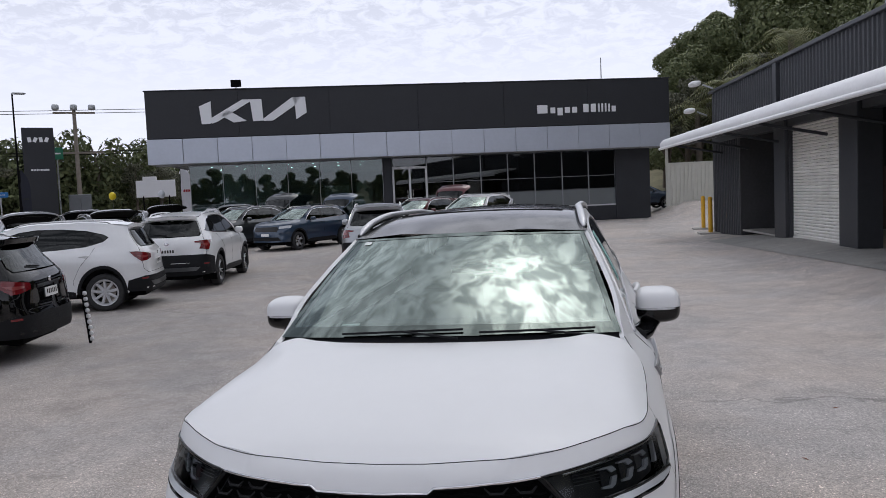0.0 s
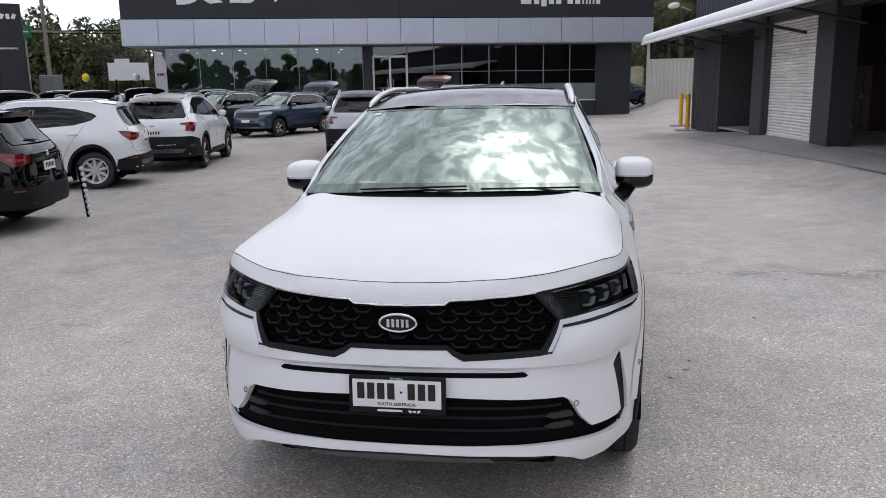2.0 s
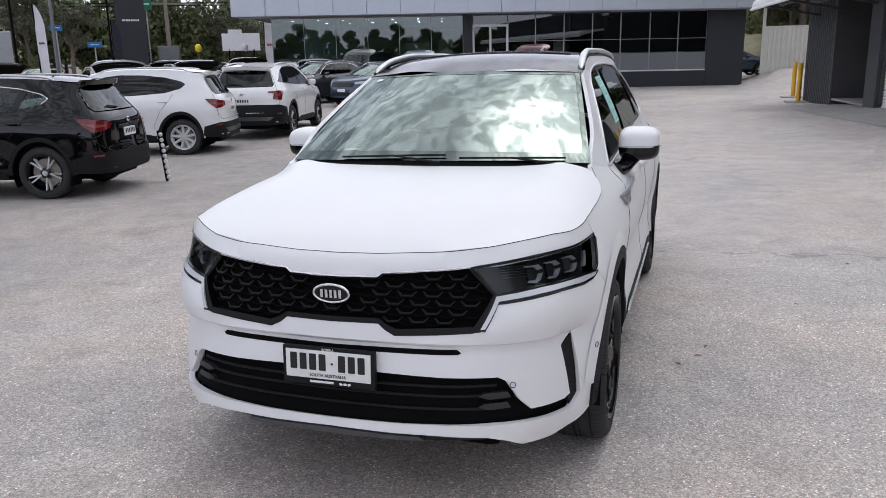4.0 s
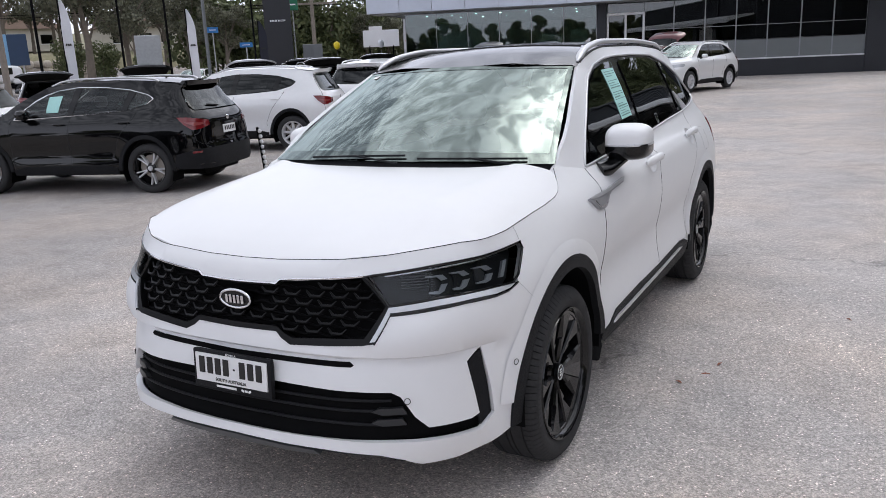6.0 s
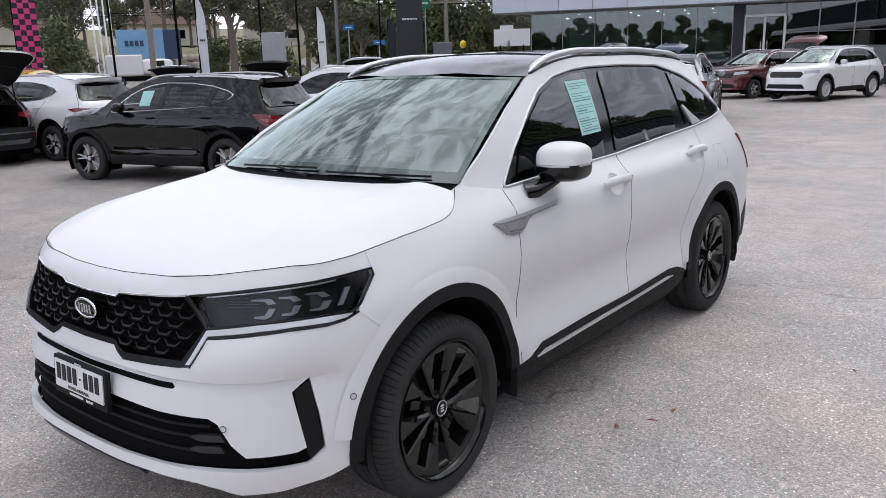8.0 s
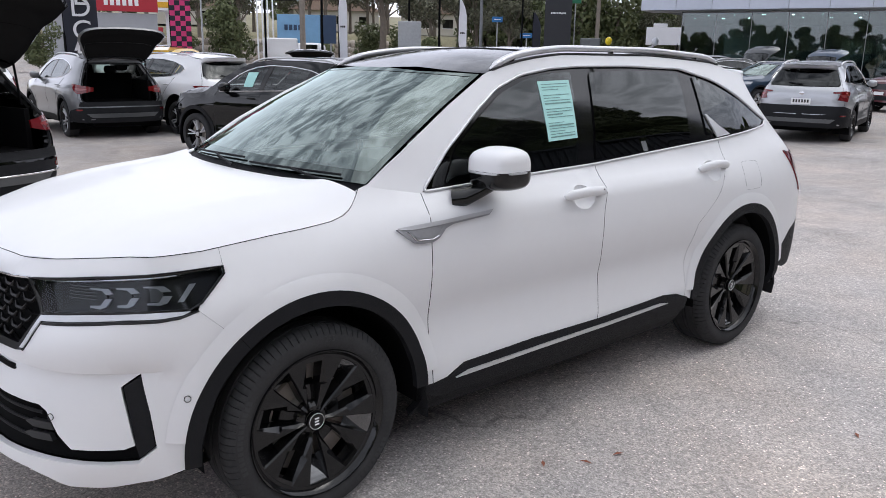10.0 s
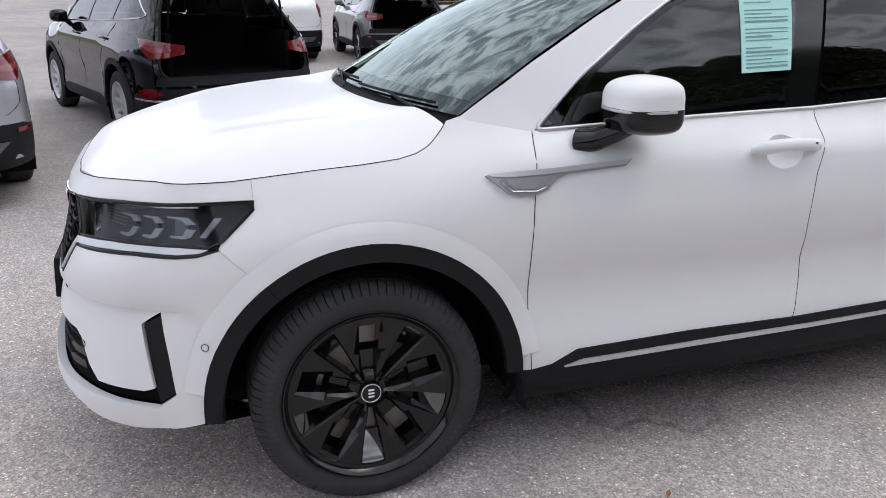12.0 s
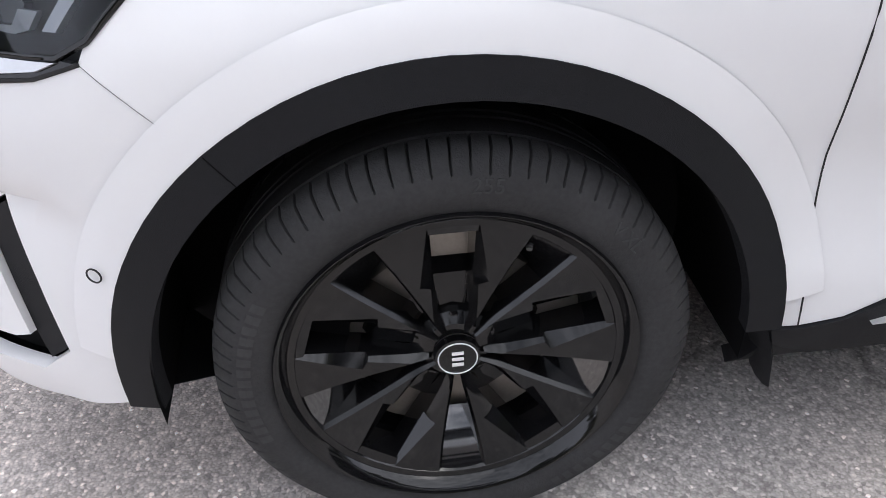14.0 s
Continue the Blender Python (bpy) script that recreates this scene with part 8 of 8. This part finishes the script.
    block("wall", (7.5, 5, 3.6), (0, 2.5, 1.8), M_SOFFIT, rs, .03)
    block("sign_band", (7.6, .2, 1.5), (0, -.1, 4.45), M_REDSIGN, rs, .02)
    for k_ in range(6):
        block("letter_bar", (.26, .04, .42), (.4 + k_ * .40, -.22, 4.3), M_SIGNWHITE, rs, .01)
    block("window", (3.0, .1, 1.3), (-1.0, -.06, 1.5), M_SHOPGLASSD, rs, .01)
    fs = thing("fuel_sign", "yellow and red fuel station canopy", "canopy", facing(-69.0, 72))
    block("canopy_edge", (4.6, 3, .85), (0, 0, 4.6), M_SIGNWHITE, fs, .02)
    block("yellow_band", (4.62, .05, .45), (0, -1.52, 4.62), M_YELLOWP, fs, .01)
    block("red_band", (1.6, .05, .5), (.6, -1.55, 2.6), M_REDSIGN, fs, .01)
    for sx in (-1.8, 1.8):
        block("column", (.25, .25, 4.3), (sx, 0, 2.15), M_SIGNWHITE, fs, .01)
    ut = thing("utility_truck", "white utility truck with a canopy on the road side", "truck", facing(-59.3, 58))
    block("canopy_box", (2.3, 1.8, 1.35), (-.7, 0, 1.5), P_WHITE, ut, .08)
    cab = blob((1.1, .88, .55), 4, 20, 10)
    put("cab", mesh("cab", cab[0] + [1.3, 0, 1.35], cab[1], P_WHITE, 60), ut)
    block("bonnet", (1.2, 1.7, .55), (2.35, 0, 1.0), P_WHITE, ut, .1)
    block("cab_window", (.9, 1.79, .42), (1.35, 0, 1.55), M_GLASSD, ut, .03)
    block("chassis", (4.6, 1.5, .3), (.5, 0, .62), M_DARK, ut, .03)
    for sx in (-1.1, 2.2):
        for sy in (-.8, .8):
            V, F = tyre(.37, .22, .22)
            wh = put("wheel", mesh("wheel", np.stack([V[:, 1], V[:, 0], V[:, 2]], 1), [f[::-1] for f in F], M_RUBBER, 50), ut, m=Matrix.Translation((sx, sy, .37)))
    wall = thing("wall_stone", "dry rubble stone retaining wall", "wall", kind="structure")
    rng = random.Random(7)
    base = blob((.5, .5, .5), 3.2, 8, 6)
    sm = [mesh("stone", base[0] * [rng.uniform(.7, 1.2), .5, rng.uniform(.5, .8)] + np.random.RandomState(k).normal(0, .03, base[0].shape), base[1], M_STONE, 60) for k in range(5)]
    for az in np.arange(-75, -52.5, .55):
        d = 74 / max(.3, math.cos(radians(az + 66)))
        x, y, z = at(az, d)
        for j in range(4):
            put("stone", sm[rng.randrange(5)], wall, m=Matrix.Translation((x + rng.uniform(-.1, .1), y + rng.uniform(-.1, .1), .55 + j * .60)) @ Matrix.Rotation(radians(-az), 4, "Z"))
    for az, d, zb, w in ((-57.0, 128, 1.0, 13), (-49.5, 120, 0.5, 10), (-66, 140, 1.0, 14), (-44.0, 105, .0, 9)):
        x, y, z = at(az, d)
        h_ = thing("house", "pale bungalow with a brown tiled roof", "house", pose(x, y, z, 0, 0, -az + 12), group="houses on the hill")
        block("wall", (w, 8, 3.0), (0, 0, 1.5), M_HOUSEWALL, h_, .02)
        V = [(-w / 2 - .5, -4.6, 3), (w / 2 + .5, -4.6, 3), (w / 2 + .5, 4.6, 3), (-w / 2 - .5, 4.6, 3), (-w / 2 + 3.5, 0, 5.4), (w / 2 - 3.5, 0, 5.4)]
        put("roof", mesh("roof", V, [(0, 1, 5, 4), (2, 3, 4, 5), (1, 2, 5), (3, 0, 4), (3, 2, 1, 0)], M_ROOFTILE, 0), h_)
        for sx in (-.3, .05, .32):
            wn_ = block("window", (1.5, .1, 1.2), (sx * w, -4.03, 1.6), M_GLASSD, h_, .01)
            block("sill", (1.7, .2, .08), (sx * w, -4.08, .95), M_SIGNWHITE, wn_, .01)
    # leaning marker post with pale ends by the black car
    tk = thing("chain_post", "black and white striped marker post leaning by a bumper", "post", pose(-6.33, 6.50, float(ground_height(-6.33, 6.50)), 4, -3, 0))
    put("post", mesh("post", *tube([(0, 0, 0), (0, 0, .76)], .020, 8), M_DARK, 60), tk)
    for j in range(9):
        c = blob((.035, .02, .03), 2.5, 8, 6)
        put("link", mesh("link", c[0] + [.035, 0, .06 + j * .08], c[1], M_SIGNWHITE, 60), tk)


build_street()


# ---- trees and hedges ----
def leaf_mat(name, a, b):
    m, n, l, p = mat_base(name)
    g, r = n.new("ShaderNodeNewGeometry"), n.new("ShaderNodeValToRGB")
    r.color_ramp.elements[0].color, r.color_ramp.elements[1].color = (*a, 1), (*b, 1)
    l.new(g.outputs["Random Per Island"], r.inputs["Fac"])
    l.new(r.outputs["Color"], p.inputs["Base Color"])
    p.inputs["Roughness"].default_value = 0.6
    p.inputs["Specular IOR Level"].default_value = 0.25
    return m


M_LEAFDARK = leaf_mat("pine_foliage", (0.075, 0.095, 0.040), (0.19, 0.21, 0.10))
M_LEAFGUM = leaf_mat("gum_foliage", (0.056, 0.060, 0.040), (0.165, 0.165, 0.110))
M_LEAFPALE = leaf_mat("pale_green_foliage", (0.055, 0.072, 0.030), (0.13, 0.145, 0.065))
M_LEAFPALM = leaf_mat("palm_foliage", (0.10, 0.12, 0.045), (0.24, 0.24, 0.11))
M_BARK = mat("grey_brown_bark", (0.15, 0.125, 0.10), 0.9, 0, 0.3, 5, 0.6, 20)


def crown_mesh(name, clumps, leaf, count, material, seed):
    """Many small leaves strewn through ellipsoid clumps (x, y, z, rx, ry, rz)."""
    r = np.random.RandomState(seed)
    vol = np.array([c[3] * c[4] * c[5] for c in clumps]) ** .67
    pick = r.choice(len(clumps), count, p=vol / vol.sum())
    C = np.array(clumps)[pick]
    d = r.normal(size=(count, 3))
    d /= np.linalg.norm(d, axis=1)[:, None]
    P = C[:, :3] + d * C[:, 3:] * (r.uniform(.45, 1.05, (count, 1)) ** .6)
    a = r.normal(size=(count, 3))
    a -= d * (a * d).sum(1)[:, None] * .6
    a /= np.linalg.norm(a, axis=1)[:, None]
    b = np.cross(a, d + r.normal(0, .5, (count, 3)))
    b /= np.linalg.norm(b, axis=1)[:, None]
    s = leaf * r.uniform(.6, 1.4, (count, 1))
    V = np.stack([P - a * s, P + b * s * .55, P + a * s, P - b * s * .55], 1).reshape(-1, 3)
    F = np.arange(count * 4).reshape(-1, 4)
    return mesh(name, V, F, material, 0)


def tree_proto(kind, seed):
    r = random.Random(seed)
    if kind == "pine":
        hgt = r.uniform(10, 13)
        cl = [(r.uniform(-.4, .4), r.uniform(-.4, .4), hgt * .93, 1.2, 1.2, 1.3)]
        for k in range(16):
            t = r.uniform(.22, .95)
            rad = 3.2 * (1 - t) + 1.0
            a = r.uniform(0, 6.28)
            cl.append((rad * math.cos(a) * .75, rad * math.sin(a) * .75, hgt * t, r.uniform(.9, 1.6), r.uniform(.9, 1.6), r.uniform(.7, 1.2)))
        cr = crown_mesh("crown", cl, .135, 17000, M_LEAFDARK, seed)
    elif kind == "gum":
        hgt = r.uniform(8.5, 11)
        cl = []
        for k in range(15):
            a, rad = r.uniform(0, 6.28), r.uniform(.3, 3.2)
            cl.append((rad * math.cos(a), rad * math.sin(a), hgt * r.uniform(.50, .98), r.uniform(.8, 1.5), r.uniform(.8, 1.5), r.uniform(.5, 1.0)))
        cr = crown_mesh("crown", cl, .125, 5600, M_LEAFGUM, seed)
    else:
        hgt = r.uniform(3, 4)
        cl = [(r.uniform(-.8, .8), r.uniform(-.8, .8), r.uniform(.7, hgt * .8), r.uniform(.6, 1.0), r.uniform(.6, 1.0), r.uniform(.5, .9)) for k in range(9)]
        cr = crown_mesh("crown", cl, .11, 3200, M_LEAFDARK if seed % 2 else M_LEAFPALE, seed)
    limbs = [tube([(0, 0, -.3), (r.uniform(-.1, .1), r.uniform(-.1, .1), hgt * .3), (r.uniform(-.3, .3), r.uniform(-.3, .3), hgt * .62), (0, 0, hgt * .9)], [.028 * hgt, .02 * hgt, .013 * hgt, .02], 8)]
    for k, c in enumerate(cl[:9]):
        z0 = c[2] * r.uniform(.45, .7)
        limbs.append(tube([(0, 0, z0), (c[0] * .5, c[1] * .5, (z0 + c[2]) / 2 + .2), (c[0], c[1], c[2])], [.009 * hgt, .006 * hgt, .015], 5))
    return mesh("trunk", *merged(*limbs), M_BARK, 60), cr


PROTOS = {k: [tree_proto(k, s) for s in seeds] for k, seeds in (("pine", (1, 2, 3, 4)), ("gum", (11, 12, 13, 14)), ("bush", (21, 22, 23)))}


def palm(x, y, height, seed):
    """A palm: slim ringed trunk and arching fronds of narrow leaflets."""
    r = random.Random(seed)
    z = float(ground_height(x, y))
    t = thing("palm", "palm with arching yellow-green fronds behind the workshop", "palm", Matrix.Translation((x, y, z - .05)), "palms behind the workshop")
    put("trunk", mesh("trunk", *tube([(0, 0, 0), (.1, 0, height * .5), (0, .1, height)], [.24, .19, .17], 8), M_BARK, 60), t)
    for k in range(26):
        a, lift, ln = r.uniform(0, 6.28), r.uniform(-.2, 1.1), r.uniform(1.9, 2.7)
        q = np.linspace(0, 1, 9)
        rad, zz = ln * (q * math.cos(lift) + .12 * q * q), height + ln * (q * math.sin(lift) - .75 * q * q)
        C = np.stack([rad * math.cos(a), rad * math.sin(a) + .1 * (1 - q), zz], 1)
        side = np.array([-math.sin(a), math.cos(a), 0])
        V, F = [], []
        for i in range(8):
            for m_ in (0, .5):
                c = C[i] * (1 - m_) + C[i + 1] * m_
                d = (C[i + 1] - C[i]) / np.linalg.norm(C[i + 1] - C[i])
                w = .55 * math.sin(math.pi * min(1, (i + m_ + .8) / 9)) + .06
                for sg in (-1, 1):
                    n = len(V)
                    tip = c + side * sg * w + d * .22 + np.array([0, 0, -.22])
                    V += [c - d * .035, c + d * .035, tip]
                    F.append((n, n + 1, n + 2))
        put("frond", mesh("frond", V, F, M_LEAFPALM, 0), t)
    return t


def plant(kind, x, y, label, size=1.0, group="", z=None):
    rr = random.Random(int(x * 31 + y * 17))
    tr, cr = PROTOS[kind][rr.randrange(len(PROTOS[kind]))]
    z = float(ground_height(x, y)) if z is None else z
    t = thing("tree" if kind != "bush" else "shrub", label, "tree" if kind != "bush" else "shrub", Matrix.LocRotScale((x, y, z - .05), Euler((0, 0, rr.uniform(0, 6.28))), (size * rr.uniform(.9, 1.1),) * 3), group)
    put("trunk", tr, t)
    put("crown", cr, t)
    return t


def build_trees():
    r = random.Random(5)
    # wooded hill behind the workshop
    for k in range(190):
        az = r.uniform(2.8, 58)
        d = r.uniform(58, 125) if az < 20 else r.uniform(38, 80)
        x, y = .7 + d * math.sin(radians(az)), -3.04 + d * math.cos(radians(az))
        if d < 66 and az < 6:
            continue
        # the hill's outline rises away from the showroom
        rise = np.interp(az - 1.0, [1, 3, 5.5, 9, 14, 20, 28], [6.4, 8.6, 10.8, 13.0, 16.5, 22, 32])
        size = min(r.uniform(.8, 1.3), (math.tan(radians(rise)) * d + 1.8 - float(ground_height(x, y))) / 13.6)
        if size > .3:
            plant("pine", x, y, "dense dark green pine on the wooded hill", size, "trees on the hill")
    for k in range(7):
        az, d = 4.5 + k * 2.0, r.uniform(50, 56)
        x, y = .7 + d * math.sin(radians(az)), -3.04 + d * math.cos(radians(az))
        plant("gum", x, y, "pale-leaved tree at the foot of the hill", r.uniform(.7, .95), "trees on the hill")
    for k, (az, d, hgt) in enumerate(((6.4, 52, 5.6), (8.4, 50, 6.6), (10.4, 51, 8.0), (12.4, 48, 8.8))):
        palm(.7 + d * math.sin(radians(az)), -3.04 + d * math.cos(radians(az)), hgt, 80 + k)
    # trees out of view, added for dark reflections in glass and paint
    for k in range(24):
        plant("pine" if k % 4 else "gum", 25 + r.uniform(-1.5, 7), -18 + k * 2.6, "dense dark green tree behind the workshop", r.uniform(1.15, 1.5), "trees round the yard")
    for k in range(56):
        plant("pine" if k % 5 else "gum", -36 + k * 1.25, -31 + r.uniform(-6, 2), "dense dark green tree out of view, added for reflections", r.uniform(.40, .52), "trees round the yard")
    # street trees across the road
    for k in range(44):
        az = -79 + k * 1.15 + r.uniform(-.6, .6)
        d = r.uniform(80, 125) if az < -46 else r.uniform(72, 110)
        x, y, z = at(az, d)
        plant("gum" if r.random() < .8 or az > -46 else "pine", x, y, "spreading gum tree beyond the road", r.uniform(.75, 1.15) if az < -46 else r.uniform(.40, .60), "trees beyond the road")
    for az, d, s in ((-53.0, 58, 1.25), (-50.5, 62, .9), (-44.2, 64, .62), (-46.5, 70, .9), (-63.0, 72, .9), (-41.5, 74, .62), (-38.0, 80, .60)):
        x, y, z = at(az, d)
        plant("gum", x, y, "roadside gum tree with a dark trunk", s, "roadside trees")
    for az, d, s in ((-63.4, 56, 1.15), (-70.2, 52, .75), (-66.5, 54, .7), (-54.2, 66, .9), (-57.0, 72, .7), (-75.0, 50, .8), (-49.0, 60, .9), (-52.0, 72, .9), (-46.0, 66, .7)):
        x, y, z = at(az, d)
        plant("bush", x, y, "rounded green roadside shrub", s, "roadside shrubs")
    for k in range(13):
        x, y = -30 + k * 1.15, 27.0 + k * .62
        hd = crown_mesh("leaves", [(q * .3 - .6, 0, .45 + .35 * (q % 2), .40, .42, .45) for q in range(5)], .06, 1500, M_LEAFPALE if k % 3 else M_LEAFDARK, 60 + k)
        h_ = thing("hedge", "low clipped green hedge along the yard edge", "hedge", pose(x, y, float(ground_height(x, y)), 0, 0, 28), group="hedge")
        put("leaves", hd, h_)
    for k in range(16):
        x, y, z = at(-45.5 + k * 1.17 + r.uniform(-.3, .3), r.uniform(70, 88))
        plant("bush", x, y, "dense dark shrub under the street trees", r.uniform(1.6, 2.3), "shrubs under the street trees")
    # painted line and fallen leaves on the asphalt
    pl = thing("painted_line", "worn pale painted line on the asphalt", "marking", Matrix(), kind="structure")
    px_, py_ = np.linspace(2.05, 4.57, 12), np.linspace(21.46, 23.31, 12)
    V = [(x + sg * .030, y - sg * .041, float(ground_height(x, y)) + .006) for x, y in zip(px_, py_) for sg in (-1, 1)]
    put("stripe", mesh("stripe", V, [(2 * i, 2 * i + 1, 2 * i + 3, 2 * i + 2) for i in range(11)], M_CONCRETE, 0), pl)
    # fallen leaves
    for x, y, a in ((1.283, 1.05, 20), (1.18, .90, -40), (1.325, 1.21, 70), (2.4, 3.4, 10), (1.9, 2.2, 130), (2.7, .6, 60), (3.1, 4.4, 15)):
        V = np.array([(-.028, 0, .004), (0, .008, .010), (.030, 0, .005), (0, -.008, .010)])
        lf = thing("fallen_leaf", "small dry red-brown leaf on the asphalt", "leaf", pose(x, y, float(ground_height(x, y)), 0, 0, a), group="fallen leaves")
        put("blade", mesh("blade", V, [(0, 1, 2), (0, 2, 3)], M_DRYLEAF, 0), lf)


M_DRYLEAF = mat("dry_leaf", (0.28, 0.10, 0.06), 0.8, 0, 0.2, 30)
build_trees()
